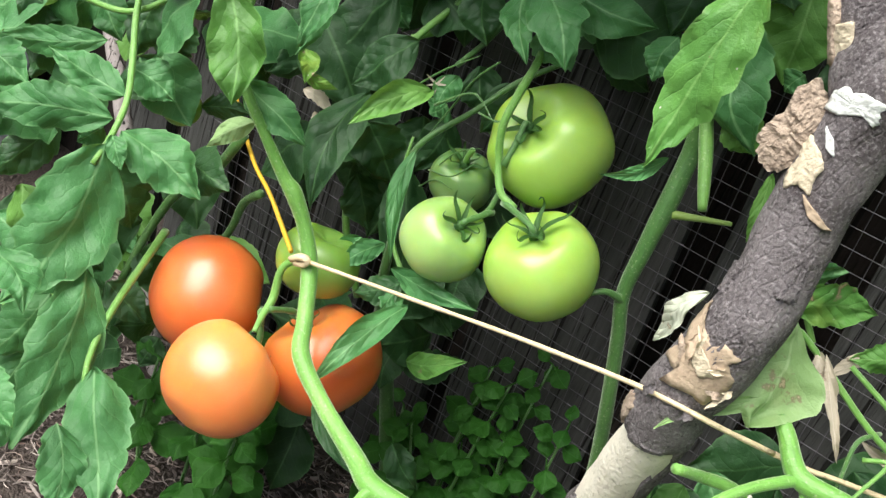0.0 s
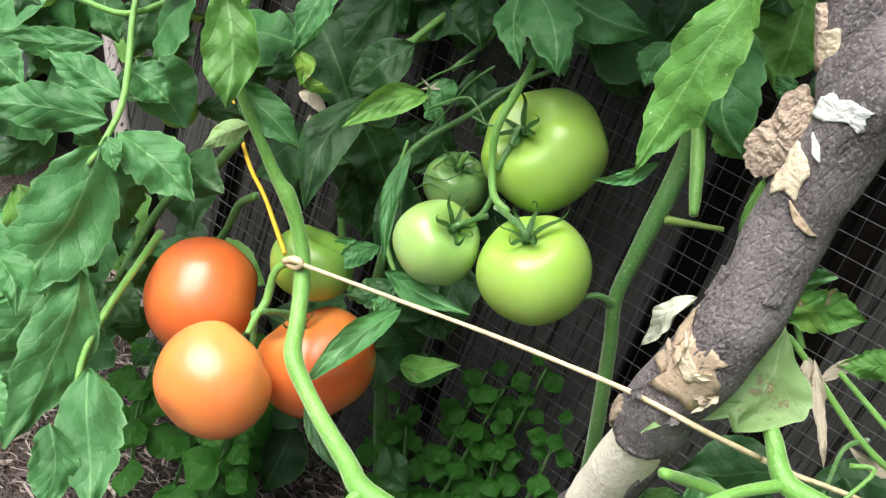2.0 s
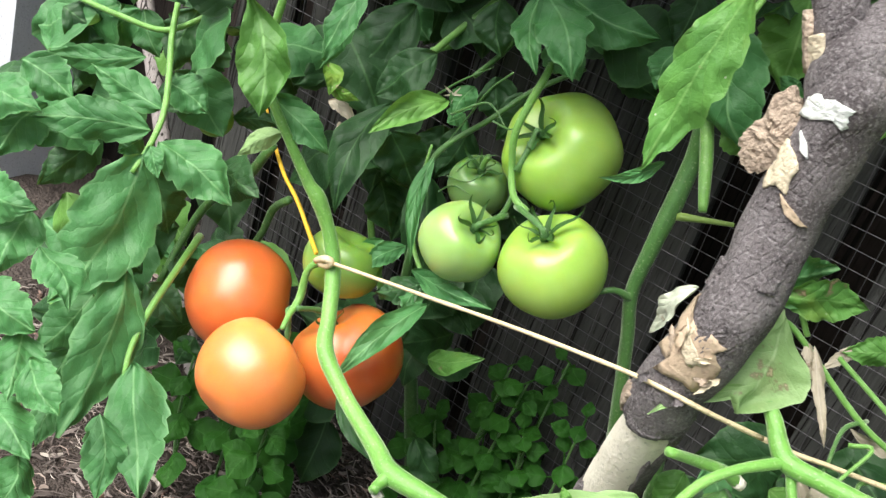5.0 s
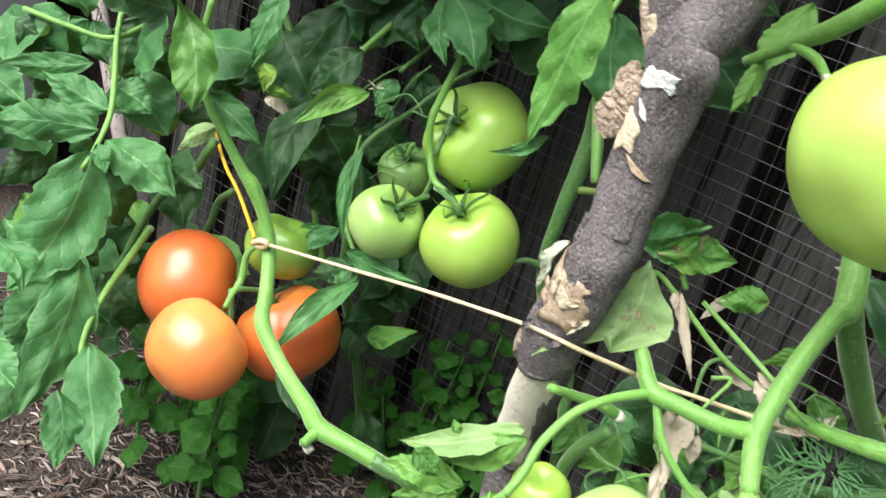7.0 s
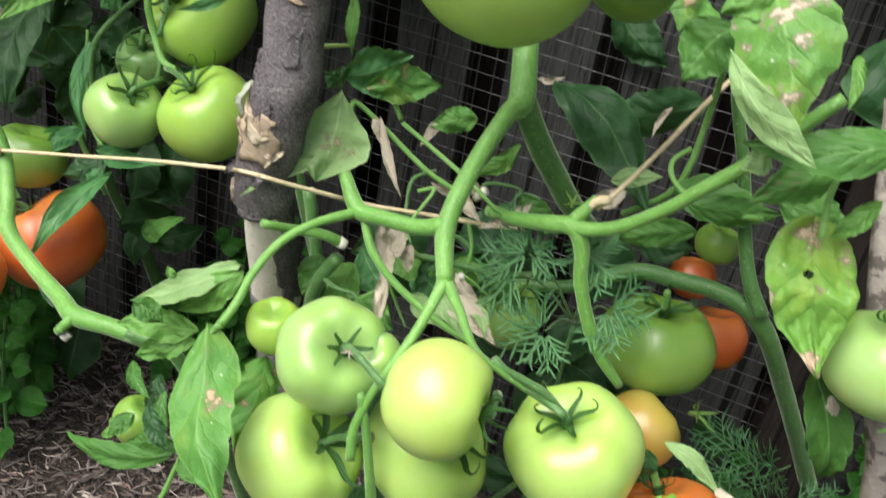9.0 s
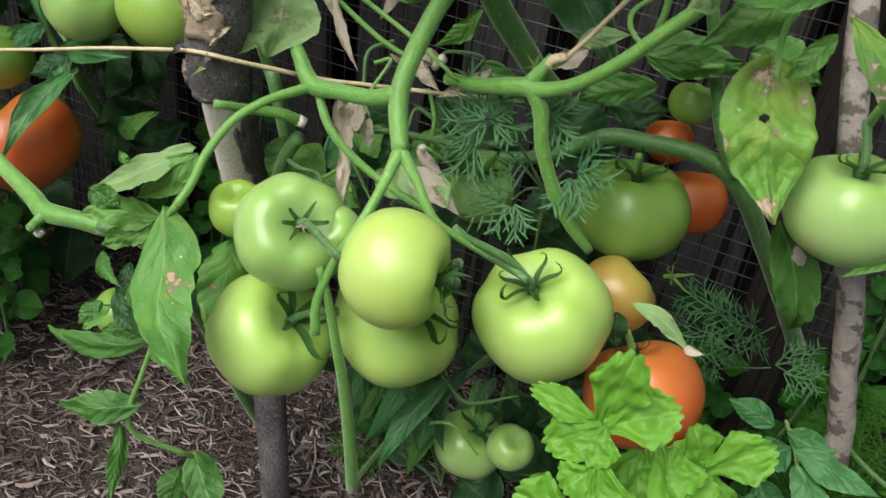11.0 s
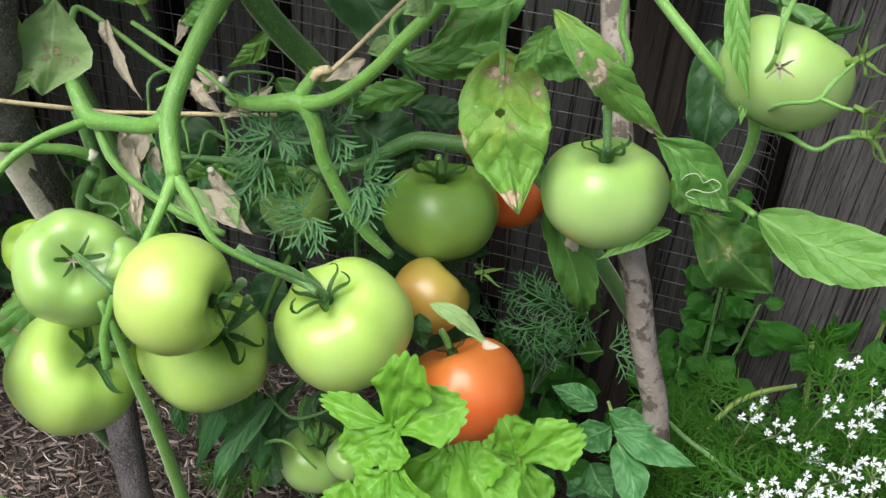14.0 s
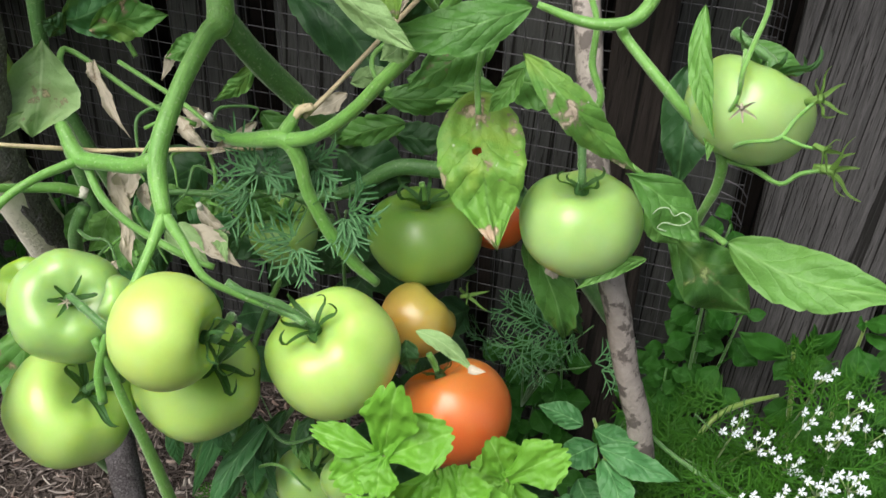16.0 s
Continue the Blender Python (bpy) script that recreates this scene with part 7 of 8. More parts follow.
blade(low, (0.305, -0.315, 0.283), (0.324, -0.335, 0.255), 0.0065, (0.16, -0.73, 0.66), LEAF_MID, deep=0.10, fold=0.4, curl=0.2, ripple=0.2)
blade(low, (0.319, -0.315, 0.293), (0.314, -0.335, 0.269), 0.0050, (0.16, -0.73, 0.66), LEAF_SHADED, deep=0.10, fold=0.4, curl=0.2, ripple=0.2)
blade(low, (0.252, -0.315, 0.246), (0.245, -0.335, 0.179), 0.0077, (0.16, -0.73, 0.66), LEAF_SHADED, deep=0.10, fold=0.4, curl=0.2, ripple=0.2)
blade(low, (0.328, -0.315, 0.302), (0.345, -0.335, 0.292), 0.0049, (0.16, -0.73, 0.66), LEAF_SHADED, deep=0.10, fold=0.4, curl=0.2, ripple=0.2)
blade(low, (0.227, -0.315, 0.242), (0.221, -0.335, 0.209), 0.0054, (0.16, -0.73, 0.66), LEAF_MID, deep=0.10, fold=0.4, curl=0.2, ripple=0.2)
blade(low, (0.286, -0.315, 0.240), (0.270, -0.335, 0.176), 0.0069, (0.16, -0.73, 0.66), LEAF_MID, deep=0.10, fold=0.4, curl=0.2, ripple=0.2)


# ---- herbs and weeds ----
def weed(at, height, pairs, size, label, lean_=(0, 0), seed=0, look_=LEAF_WEED):
    """An upright weed with opposite oval leaves."""
    r = random.Random(seed)
    at = Vector(at)
    t = thing("weed", at, label, "weed", "weeds by the fence")
    top = at + Vector((lean_[0], lean_[1], height))
    part("stem", tube([(*at, 0.0022), (*(at.lerp(top, 0.5) + Vector((r.uniform(-0.01, 0.01), 0, 0))), 0.0019), (*top, 0.0012)], 6, 4), STEM_DARK, t)
    turn = r.uniform(0, 3)
    for k in range(pairs):
        f = (k + 1.0) / pairs
        p = at.lerp(top, f ** 0.7)
        for s in (0, 1):
            a = turn + k * 1.45 + s * math.pi
            l = size * (1.35 - 0.55 * f) * r.uniform(0.8, 1.15)
            d = Vector((math.cos(a), math.sin(a) * 0.55 - 0.15, math.sin(a) * 0.45 + r.uniform(-0.3, 0.3))).normalized()
            q = p + d * l * 0.25
            part("leaf", join(leaf(q, q + d * l, l * r.uniform(0.32, 0.40), (r.uniform(-0.3, 0.3), -0.75, 0.66), bow=0.1, deep=0.0, ripple=0.04, wide=0.48, nu=14, nv=6), tube([(*p, 0.001), (*q, 0.0009)], 5, 1)), look_, t)
    return t


for k, (p, h, n, s) in enumerate((
        ((-0.142, 0.023, 0.041), 0.10, 4, 0.050), ((-0.099, 0.058, 0.047), 0.13, 4, 0.052), ((-0.057, 0.072, 0.084), 0.12, 4, 0.046),
        ((-0.058, 0.029, 0.072), 0.09, 3, 0.05), ((-0.113, -0.009, 0.118), 0.15, 5, 0.045), ((-0.072, 0.010, 0.141), 0.16, 5, 0.045), ((-0.032, 0.018, 0.144), 0.13, 4, 0.045), ((-0.103, 0.009, 0.142), 0.14, 5, 0.05), ((0.584, 0.011, 0.168), 0.22, 6, 0.045), ((0.622, 0.005, 0.184), 0.20, 5, 0.05), ((-0.177, 0.070, 0.024), 0.10, 3, 0.05),
        ((-0.271, -0.196, 0.100), 0.10, 4, 0.06), ((-0.309, -0.230, 0.072), 0.12, 4, 0.065), ((-0.245, -0.250, 0.090), 0.10, 4, 0.06), ((-0.363, -0.234, 0.069), 0.11, 3, 0.06),
        ((0.595, 0.000, 0.149), 0.20, 5, 0.050), ((0.620, -0.012, 0.158), 0.16, 4, 0.05), ((0.568, 0.037, 0.175), 0.18, 4, 0.045),
        ((0.609, -0.055, 0.153), 0.10, 3, 0.05), ((0.793, 0.035, 0.135), 0.16, 4, 0.06), ((0.817, 0.056, 0.158), 0.18, 4, 0.06),
        ((0.727, -0.016, 0.173), 0.12, 3, 0.075), ((0.479, 0.000, 0.096), 0.12, 3, 0.05), ((0.420, 0.022, 0.111), 0.10, 3, 0.05),
        ((0.451, -0.053, 0.099), 0.10, 3, 0.05), ((0.543, -0.105, 0.174), 0.10, 3, 0.05), ((0.300, -0.130, 0.051), 0.06, 3, 0.035), ((0.190, -0.175, 0.021), 0.06, 3, 0.035),
        ((0.451, 0.092, 0.119), 0.06, 3, 0.035), ((0.487, 0.147, 0.134), 0.06, 3, 0.04), ((-0.308, -0.152, 0.035), 0.10, 4, 0.06), ((-0.355, -0.140, 0.040), 0.11, 4, 0.06),
        ((0.820, -0.084, 0.131), 0.08, 3, 0.07), ((0.811, -0.025, 0.131), 0.10, 3, 0.07))):
    weed((p[0], min(p[1], -0.045), 0.0), h * 1.25 + max(0.0, p[2] * 0.6), n + 3, s * 0.56, "young green weed with oval paired leaves", ((k * 37 % 9 - 4) * 0.006, (k * 53 % 7 - 3) * 0.006), seed=k)


tall = thing("weed", (0.716, -0.064, 0.195), "tall weed with broad lance leaves against a board", "weed", "weeds by the fence")
part("stem", tube([(0.716, -0.064, 0.150, 0.0027), (0.699, -0.068, 0.235, 0.0026), (0.688, -0.073, 0.280, 0.0019)], 6, 4), STEM_WEED, tall)
for base, tip, half in (((0.686, -0.075, 0.274), (0.634, -0.085, 0.294), 0.0110), ((0.693, -0.075, 0.277), (0.717, -0.085, 0.321), 0.0098), ((0.688, -0.075, 0.279), (0.679, -0.085, 0.306), 0.0042),
                        ((0.691, -0.075, 0.272), (0.713, -0.085, 0.264), 0.0084), ((0.690, -0.075, 0.266), (0.678, -0.085, 0.249), 0.0085), ((0.699, -0.075, 0.286), (0.694, -0.085, 0.320), 0.0057)):
    part("leaf", leaf(base, tip, half, (0.16, -0.73, 0.66), bow=0.08, deep=0.03, ripple=0.06, fold=0.3, nu=20, nv=8), LEAF_WEED, tall)
stout = thing("weed", (0.748, -0.055, 0.15), "weed with rounded dark leaves at the fence foot", "weed", "weeds by the fence")
part("stem", tube([(0.748, -0.055, 0.150, 0.0024), (0.744, -0.058, 0.240, 0.0022), (0.741, -0.060, 0.318, 0.0014)], 6, 4), STEM_WEED, stout)
for base, tip, half in (((0.741, -0.070, 0.292), (0.757, -0.090, 0.279), 0.0093), ((0.739, -0.070, 0.298), (0.738, -0.090, 0.261), 0.0098), ((0.744, -0.060, 0.305), (0.763, -0.080, 0.308), 0.0078), ((0.740, -0.060, 0.317), (0.758, -0.080, 0.328), 0.0077), ((0.740, -0.060, 0.317), (0.728, -0.080, 0.325), 0.0065)):
    part("leaf", leaf(base, tip, half, (0.16, -0.73, 0.66), bow=0.08, deep=0.0, ripple=0.05, wide=0.5, nu=16, nv=8), LEAF_WEED, stout)



def feather(p, way, size, r, levels=2, thick=1.0, nodes=(0.35, 0.55, 0.75, 0.9, 1.0), open_by=(0.55, 0.95)):
    """A finely cut leaf: threads that branch and branch again, flat-ish."""
    way = Vector(way).normalized()
    side = way.cross(Vector((r.uniform(-0.3, 0.3), -0.6, 0.7))).normalized()
    def sprig(q, d, s, l, level, start):
        """A thread whose rings carry the side threads; start: the ring it grows from."""
        w = (0.0007, 0.0006, 0.0006)[level] * thick
        up = d.cross(s).normalized()
        stops = nodes if level == 0 else (0.35, 0.7, 1.0) if level == 1 else (0.5, 1.0)
        ring = start
        for n_, f in enumerate(stops):
            c = q + d * (l * f) + up * (l * 0.08 * math.sin(f * 3))
            k = 0.35 if f == 1.0 else 1.05
            n = len(sprig.v)
            sprig.v += [c - s * (w * k), c + up * (w * k * 0.8), c + s * (w * k)]
            here = (n, n + 1, n + 2)
            if ring:
                sprig.f += [(ring[0], ring[1], here[1], here[0]), (ring[1], ring[2], here[2], here[1])]
            ring = here
            if level < levels and f < 1.0:
                for sg in (-1, 1):
                    a = sg * r.uniform(*open_by)
                    d2 = (d * math.cos(a) + s * math.sin(a) + up * r.uniform(-0.25, 0.25)).normalized()
                    s2 = (s - d2 * s.dot(d2)).normalized()
                    sprig(c, d2, s2, l * (0.66 - 0.36 * f) * (1.1 if level == 0 else 1.2) * r.uniform(0.8, 1.1), level + 1, here)
    sprig.v, sprig.f = [], []
    sprig(Vector(p), way, side, size, 0, None)
    return {"v": sprig.v, "f": sprig.f, "uv": [(0.5, 0.3)] * len(sprig.v)}


def herb(name, at, label, category, tips, size, seed, look_=LEAF_FEATHER, fronds=2, low=0.6, crown=None):
    r = random.Random(seed)
    t = thing(name, at, label, category, "feathery herbs")
    at = Vector(at)
    if crown:
        part("stalk", tube([(*at, 0.0020), (*(at.lerp(Vector(crown), 0.5) + Vector((0.01, 0.01, 0))), 0.0018), (*crown, 0.0014)], 6, 5), STEM_DARK, t)
        at = Vector(crown)
    for tip in tips:
        tip = Vector(tip)
        mid_ = at.lerp(tip, 0.5) + Vector((r.uniform(-0.01, 0.01), r.uniform(-0.01, 0.01), 0.01))
        part("stalk", tube([(*at, 0.0014), (*mid_, 0.0009), (*tip, 0.0006)], 6, 5), STEM_DARK, t)
        for k in range(fronds):
            a = r.uniform(0, 6.28)
            d = Vector((math.cos(a), math.sin(a) * 0.5 - 0.35, r.uniform(-0.4, 0.7)))
            part("frond", feather(mid_.lerp(tip, r.uniform(low, 1.0)), d, size * r.uniform(0.75, 1.15), r), look_, t)
    return t


dill = thing("dill", (0.300, -0.205, 0.0), "feathery dill sprig growing between tomatoes", "herb", "feathery herbs")
dr = random.Random(8)
part("stalk", tube([(0.300, -0.205, 0.0, 0.0022), (0.310, -0.215, 0.22, 0.0019), (0.305, -0.225, 0.405, 0.0015)], 6, 6), STEM_DARK, dill)
for hub, size, start, sweep, count in (((0.269, -0.286, 0.478), 0.032, -0.4, 4.3, 8), ((0.264, -0.288, 0.462), 0.031, 3.0, 1.7, 4), ((0.308, -0.286, 0.492), 0.025, -1.7, 4.2, 6), ((0.331, -0.288, 0.461), 0.031, -2.0, 3.2, 8), ((0.295, -0.288, 0.427), 0.032, 1.9, 3.9, 7)):
    hub = Vector(hub)
    part("stalk", tube([(0.305, -0.225, 0.405, 0.0011), (*(Vector((0.305, -0.235, 0.415)).lerp(hub, 0.6) + Vector((0, 0.01, 0))), 0.0008), (*hub, 0.0006)], 6, 5), STEM_DARK, dill)
    for k in range(count):
        turn = start + sweep * k / (count - 1) + dr.uniform(-0.12, 0.12)
        way = Vector((math.cos(turn), -0.35 + 0.25 * math.sin(turn) + dr.uniform(-0.2, 0.2), math.sin(turn)))
        part("frond", feather(hub, way, size * dr.uniform(0.62, 1.2), dr, 1, 1.2, (0.16, 0.38, 0.60, 0.80, 1.0), (0.45, 1.0)), LEAF_DILL, dill)
herb("dill", (0.453, -0.092, 0.149), "feathery dill plant in shade", "herb", [(0.424, -0.156, 0.282), (0.476, -0.154, 0.305), (0.498, -0.156, 0.294), (0.512, -0.172, 0.285), (0.508, -0.128, 0.296)], 0.050, 2, LEAF_DILL, 2)
herb("coriander", (0.684, -0.155, 0.124), "feathery coriander plant going to seed", "herb", [(0.605, -0.206, 0.257), (0.644, -0.159, 0.279), (0.656, -0.227, 0.282), (0.606, -0.212, 0.212), (0.632, -0.270, 0.262), (0.696, -0.260, 0.293), (0.659, -0.290, 0.298), (0.729, -0.182, 0.290), (0.702, -0.140, 0.288), (0.595, -0.240, 0.210), (0.673, -0.294, 0.286), (0.731, -0.271, 0.301)], 0.050, 3, LEAF_FEATHER, 3)
herb("coriander", (0.743, -0.165, 0.127), "feathery coriander plant among weeds", "herb", [(0.60 + 0.035 * (k % 5), -0.22 - 0.025 * (k % 3), 0.225 + 0.026 * (k // 5) + 0.010 * (k % 5)) for k in range(20)] + [(0.619, -0.281, 0.250), (0.705, -0.300, 0.304), (0.754, -0.175, 0.292), (0.626, -0.143, 0.235), (0.574, -0.201, 0.202)], 0.050, 4, LEAF_FEATHER, 3)
herb("coriander", (0.269, -0.209, 0.035), "low feathery seedling on the soil", "herb", [(0.196, -0.234, 0.059), (0.222, -0.224, 0.066), (0.288, -0.195, 0.124), (0.226, -0.204, 0.095), (0.251, -0.193, 0.139), (0.200, -0.182, 0.172)], 0.04, 5)


# ---- white flower heads ----
def floret(r, size):
    """Five unequal petals round a small centre."""
    many = []
    for k in range(5):
        a = 2 * math.pi * k / 5 + r.uniform(-0.2, 0.2)
        l = size * (1.25 if k < 2 else 0.75) * r.uniform(0.85, 1.15)
        d, s = Vector((math.cos(a), math.sin(a), 0.25)), Vector((-math.sin(a), math.cos(a), 0))
        v = [Vector((0, 0, 0)), d * l * 0.5 - s * l * 0.22, d * l - s * l * 0.26, d * l * 0.80, d * l + s * l * 0.26, d * l * 0.5 + s * l * 0.22]
        many.append({"v": v, "f": [(0, 1, 2, 3), (0, 3, 4, 5)]})
    return join(*many)


flowers = thing("coriander_flowers", (0.689, -0.257, 0.263), "white lacy coriander flower heads", "flower")
fr = random.Random(12)
for at, n in (
        ((0.627, -0.249, 0.323), 7),
        ((0.646, -0.253, 0.320), 8),
        ((0.668, -0.264, 0.315), 8),
        ((0.685, -0.272, 0.352), 7),
        ((0.694, -0.265, 0.360), 6),
        ((0.698, -0.247, 0.366), 5),
        ((0.689, -0.327, 0.370), 9),
        ((0.674, -0.322, 0.354), 8),
        ((0.646, -0.337, 0.341), 9),
        ((0.659, -0.323, 0.340), 7),
        ((0.632, -0.325, 0.327), 6),
        ((0.618, -0.327, 0.310), 6),
        ((0.668, -0.340, 0.348), 8),
        ((0.684, -0.340, 0.360), 8),
        ((0.683, -0.200, 0.350), 5),
        ((0.675, -0.236, 0.336), 4),
        ((0.717, -0.246, 0.343), 4)):
    c = Vector(at)
    root = c + Vector((fr.uniform(-0.02, 0.02), 0.03, -0.07))
    part("flower_stalk", tube([(*root, 0.0009), (*c.lerp(root, 0.4), 0.0008), (*(c - Vector((0, -0.004, 0.012))), 0.0006)], 5, 4), STEM_WEED, flowers)
    petals, rays = [], []
    n = n // 2 + 1
    for k in range(n + 1):
        far_, way_ = 0.0105 * math.sqrt((k + 0.4) / (n + 1)), k * 2.4 + fr.uniform(-0.3, 0.3)
        q = c + Vector((far_ * math.cos(way_), fr.gauss(0, 0.003) + 0.4 * far_ * math.sin(way_), far_ * 0.8 * math.sin(way_) + fr.gauss(0, 0.0015)))
        f = floret(fr, 0.0033)
        turn = toward((fr.uniform(-0.4, 0.4), -0.7 + fr.uniform(-0.3, 0.3), 0.75))
        f["v"] = [turn @ v + q for v in f["v"]]
        petals.append(f)
        rays.append(tube([(*(c - Vector((0, -0.004, 0.012))), 0.0005), (*q, 0.0004)], 4, 1))
    head = part("flower_head", join(*petals), PETAL, flowers)
    part("umbel", join(*rays), STEM_WEED, head)


# ---- bright celery leaves ----
def celery_leaflet(parent, base, tip, half, face, look_=LEAF_PARSLEY):
    """A wedge-shaped leaflet with straight sides and a scalloped outer end."""
    base, tip = Vector(base), Vector(tip)
    along = tip - base
    size = along.length
    along.normalize()
    n = Vector(face)
    n = (n - along * n.dot(along)).normalized()
    n = Matrix.Rotation(rng.uniform(-0.35, 0.35), 3, along) @ n
    across = along.cross(n)
    v, f, uv, rim = [], [], [], []
    nu, nv, sd = 30, 36, rng.random() * 30
    size, half = size * 1.08, half * 1.45
    lean, teeth = rng.uniform(-0.12, 0.12), rng.choice((5, 6, 7))
    for i in range(nu + 1):
        u = i / nu
        for j in range(nv + 1):
            s = 2 * j / nv - 1
            scallop = abs(math.sin((s + lean) * teeth * math.pi / 2)) ** 0.6
            end = (1 - 0.34 * abs(s + lean) ** 2.2) * (0.90 + 0.10 * scallop)
            opening = min(1.0, u / 0.72)
            spread_ = (0.28 + 0.72 * opening * opening * (3 - 2 * opening)) * (1 - 0.10 * max(0.0, u - 0.75) / 0.25)
            spread_ *= 1 + 0.07 * abs(s) * (abs(math.sin(u * 3.5 * math.pi)) - 0.5) * (1 if u > 0.45 else 0)
            p = along * (size * u * (1 + (end - 1) * u)) + across * (half * spread_ * s)
            lift = 0.16 * half * noise.noise(Vector((u * 5, s * 2.5, sd))) + 0.10 * size * noise.noise(Vector((u * 1.6, s * 0.9, sd))) + 0.28 * half * abs(s) * u - 0.20 * size * u * u + 0.14 * size * u
            v.append(base + p + n * lift)
            uv.append((u, 0.5 + 0.42 * s))
            rim.append((u, max(u, abs(s)) * 0.94))
    m = nv + 1
    for i in range(nu):
        for j in range(nv):
            f.append((i * m + j, i * m + j + 1, (i + 1) * m + j + 1, (i + 1) * m + j))
    return part("leaflet", {"v": v, "f": f, "uv": uv, "rim": rim}, look_, parent)


celery = thing("celery_plant", (0.440, -0.300, 0.0), "bright green celery plant with broad lobed leaves", "herb")
a = part("leaf", tube([(0.428, -0.300, 0.000, 0.0034), (0.416, -0.399, 0.224, 0.0026), (0.406, -0.411, 0.374, 0.0015)], 8, 6), STEM_WEED, celery)
celery_leaflet(a, (0.405, -0.410, 0.373), (0.410, -0.405, 0.427), 0.0124, (0.09, -0.63, 0.77))
celery_leaflet(a, (0.407, -0.412, 0.376), (0.442, -0.400, 0.396), 0.0131, (0.09, -0.63, 0.77))
celery_leaflet(a, (0.405, -0.412, 0.376), (0.362, -0.415, 0.385), 0.0069, (-0.15, -0.47, 0.87))
celery_leaflet(a, (0.405, -0.413, 0.377), (0.379, -0.425, 0.357), 0.0104, (0.09, -0.63, 0.77))
celery_leaflet(a, (0.406, -0.413, 0.376), (0.408, -0.430, 0.360), 0.0097, (0.09, -0.63, 0.77))
a = part("leaf", tube([(0.434, -0.300, 0.000, 0.0034), (0.421, -0.417, 0.215, 0.0026), (0.411, -0.429, 0.359, 0.0015)], 8, 6), STEM_WEED, celery)
celery_leaflet(a, (0.409, -0.430, 0.359), (0.397, -0.440, 0.343), 0.0091, (0.09, -0.63, 0.77))
celery_leaflet(a, (0.410, -0.430, 0.359), (0.424, -0.450, 0.335), 0.0107, (0.09, -0.63, 0.77))
celery_leaflet(a, (0.415, -0.428, 0.359), (0.439, -0.445, 0.327), 0.0102, (0.09, -0.63, 0.77))
celery_leaflet(a, (0.406, -0.435, 0.323), (0.372, -0.440, 0.323), 0.0135, (0.09, -0.63, 0.77))
a = part("leaf", tube([(0.440, -0.300, 0.000, 0.0034), (0.437, -0.372, 0.208, 0.0026), (0.435, -0.384, 0.346, 0.0015)], 8, 6), STEM_WEED, celery)
celery_leaflet(a, (0.431, -0.385, 0.344), (0.446, -0.420, 0.306), 0.0188, (0.09, -0.63, 0.77))
celery_leaflet(a, (0.432, -0.387, 0.344), (0.416, -0.415, 0.313), 0.0146, (0.09, -0.63, 0.77))
celery_leaflet(a, (0.440, -0.383, 0.349), (0.477, -0.415, 0.323), 0.0174, (0.09, -0.63, 0.77))
celery_leaflet(a, (0.447, -0.380, 0.350), (0.458, -0.400, 0.333), 0.0145, (0.09, -0.63, 0.77))
a = part("leaf", tube([(0.446, -0.300, 0.000, 0.0034), (0.463, -0.333, 0.187, 0.0026), (0.476, -0.345, 0.312, 0.0015)], 8, 6), STEM_WEED, celery)
celery_leaflet(a, (0.476, -0.345, 0.312), (0.460, -0.340, 0.338), 0.0111, (0.09, -0.63, 0.77))
celery_leaflet(a, (0.475, -0.347, 0.313), (0.450, -0.345, 0.315), 0.0112, (0.09, -0.63, 0.77))
celery_leaflet(a, (0.476, -0.345, 0.314), (0.510, -0.335, 0.340), 0.0130, (0.09, -0.63, 0.77))
celery_leaflet(a, (0.478, -0.345, 0.311), (0.498, -0.360, 0.287), 0.0099, (0.09, -0.63, 0.77))
celery_leaflet(a, (0.476, -0.348, 0.312), (0.472, -0.370, 0.283), 0.0151, (0.09, -0.63, 0.77))
a = part("leaf", tube([(0.452, -0.300, 0.000, 0.0034), (0.463, -0.318, 0.161, 0.0026), (0.472, -0.330, 0.268, 0.0015)], 8, 6), STEM_WEED, celery)
celery_leaflet(a, (0.473, -0.330, 0.269), (0.488, -0.350, 0.236), 0.0175, (0.09, -0.63, 0.77))

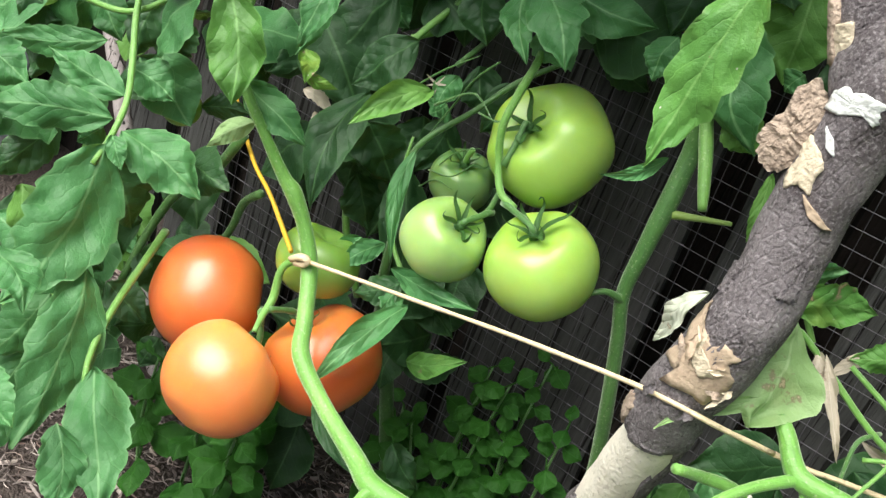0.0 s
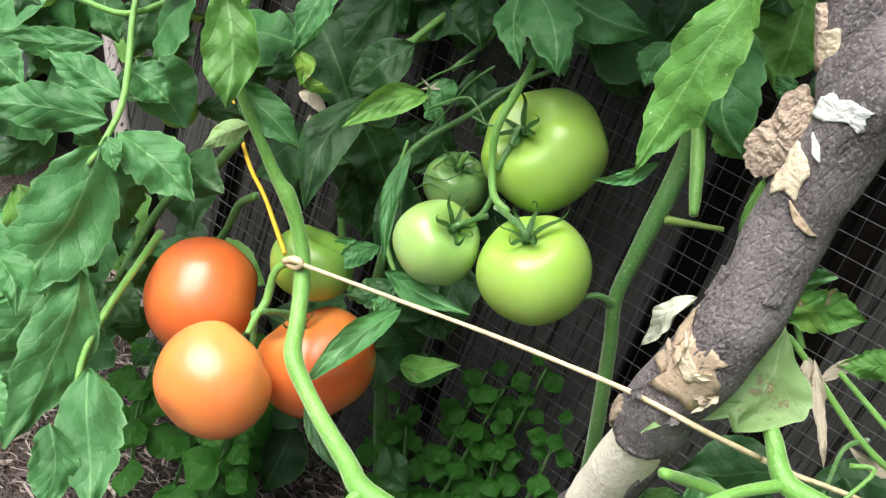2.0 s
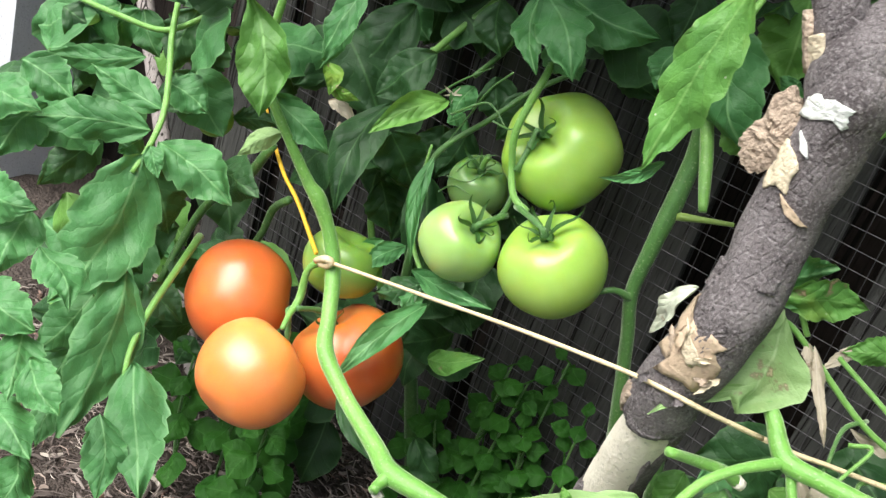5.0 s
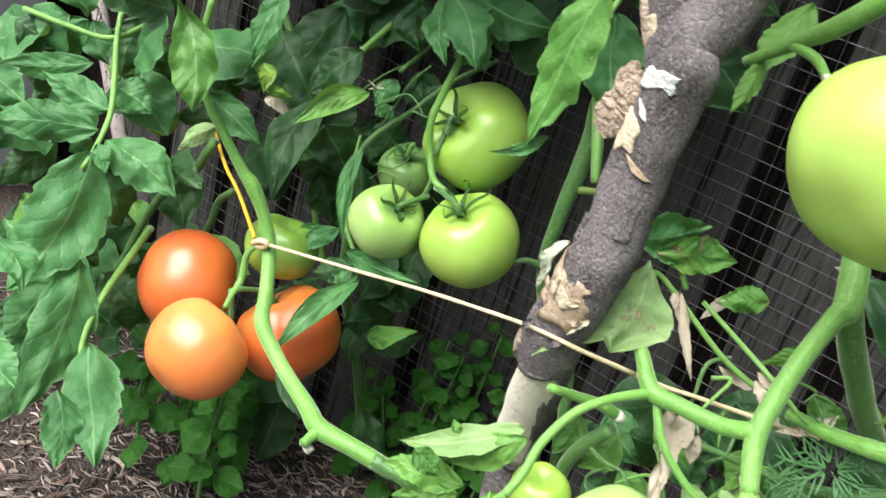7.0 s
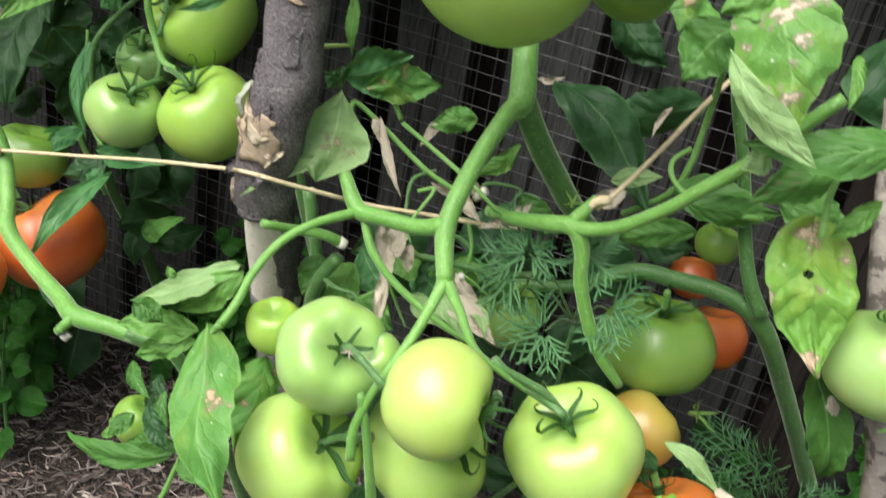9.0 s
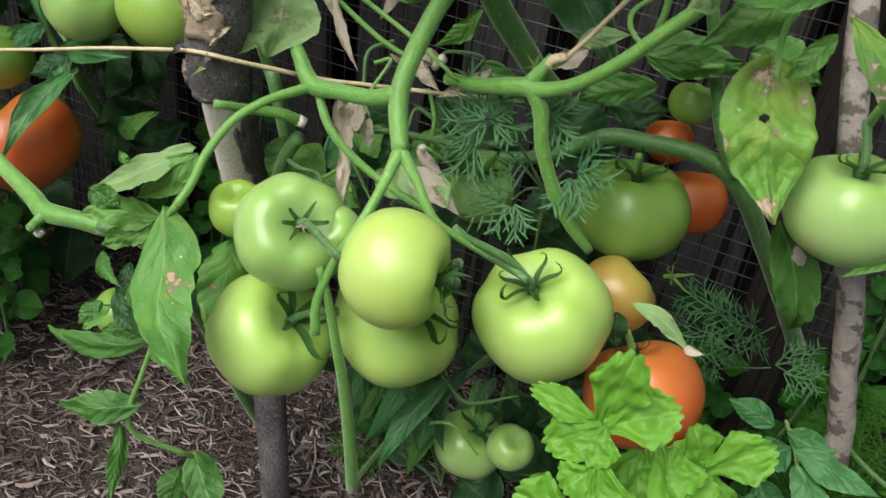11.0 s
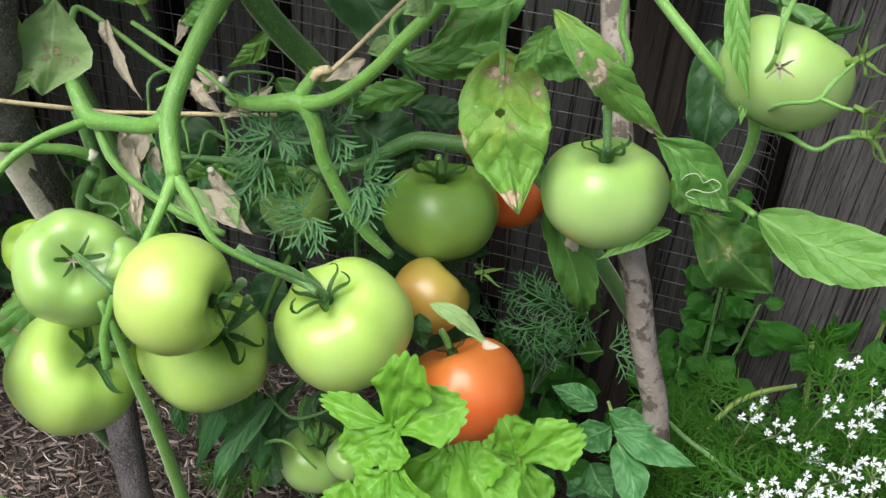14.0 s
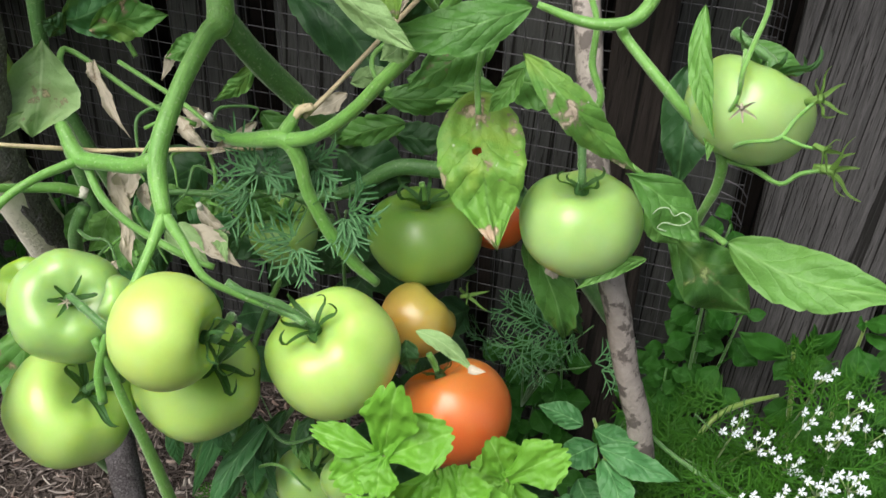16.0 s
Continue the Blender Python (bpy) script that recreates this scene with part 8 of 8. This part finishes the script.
# broad leaves at the end of the bed
broad = thing("broad_leaved_weed", (0.83, -0.14, 0.0), "broad bright leaves at the end of the bed", "weed", "weeds by the fence")
part("stem", tube([(0.83, -0.14, 0.0, 0.0032), (0.82, -0.16, 0.12, 0.0028), (0.80, -0.15, 0.22, 0.0022)], 7, 5), STEM_WEED, broad)
blade(broad, (0.790, -0.150, 0.335), (0.752, -0.190, 0.312), 0.0150, (0.12, -0.73, 0.67), LEAF_MID, deep=0.12, tilt=0.1)

# dull green broad leaves beside the thin stick
sprawl = thing("tomato_seedling", (0.553, -0.220, 0.144), "young tomato shoot with dull toothed leaves", "plant")
a = part("leaf", tube([(0.574, -0.283, 0.189, 0.0016), (0.553, -0.290, 0.259, 0.0015), (0.536, -0.275, 0.296, 0.0015), (0.525, -0.254, 0.303, 0.0013)], 7, 4), STEM_WEED, sprawl)
for p in (((0.533, -0.283, 0.303), (0.594, -0.291, 0.298), 0.0121, (-0.06, -0.74, 0.67)), ((0.531, -0.279, 0.301), (0.507, -0.301, 0.294), 0.0147, (0.01, -0.73, 0.68)), ((0.537, -0.287, 0.296), (0.559, -0.329, 0.272), 0.0137, (-0.04, -0.71, 0.70)), ((0.527, -0.266, 0.303), (0.560, -0.277, 0.312), 0.0116, (-0.03, -0.75, 0.66)), ((0.518, -0.259, 0.299), (0.482, -0.260, 0.308), 0.0111, (0.03, -0.76, 0.65)), ((0.523, -0.274, 0.256), (0.545, -0.290, 0.243), 0.0146, (-0.01, -0.70, 0.71)), ((0.524, -0.301, 0.253), (0.510, -0.307, 0.266), 0.0100, (0.01, -0.69, 0.72))):
    part("leaflet", leaf(*p[:2], p[2] * 0.8, p[3], bow=0.06, deep=0.08), LEAF, a)
part("stalk", tube([(0.555, -0.254, 0.312, 0.0015), (0.582, -0.259, 0.295, 0.0017), (0.610, -0.266, 0.285, 0.0018), (0.637, -0.273, 0.275, 0.0017), (0.659, -0.284, 0.269, 0.0017)], 7, 4), STEM_DARK, sprawl, "long straggling green stalk")
part("stalk", tube([(0.606, -0.190, 0.225, 0.0018), (0.614, -0.178, 0.241, 0.0022), (0.627, -0.160, 0.255, 0.0025), (0.648, -0.144, 0.263, 0.0024), (0.677, -0.124, 0.264, 0.0018)], 7, 4), STEM_WEED, sprawl, "arching yellow-green stalk")
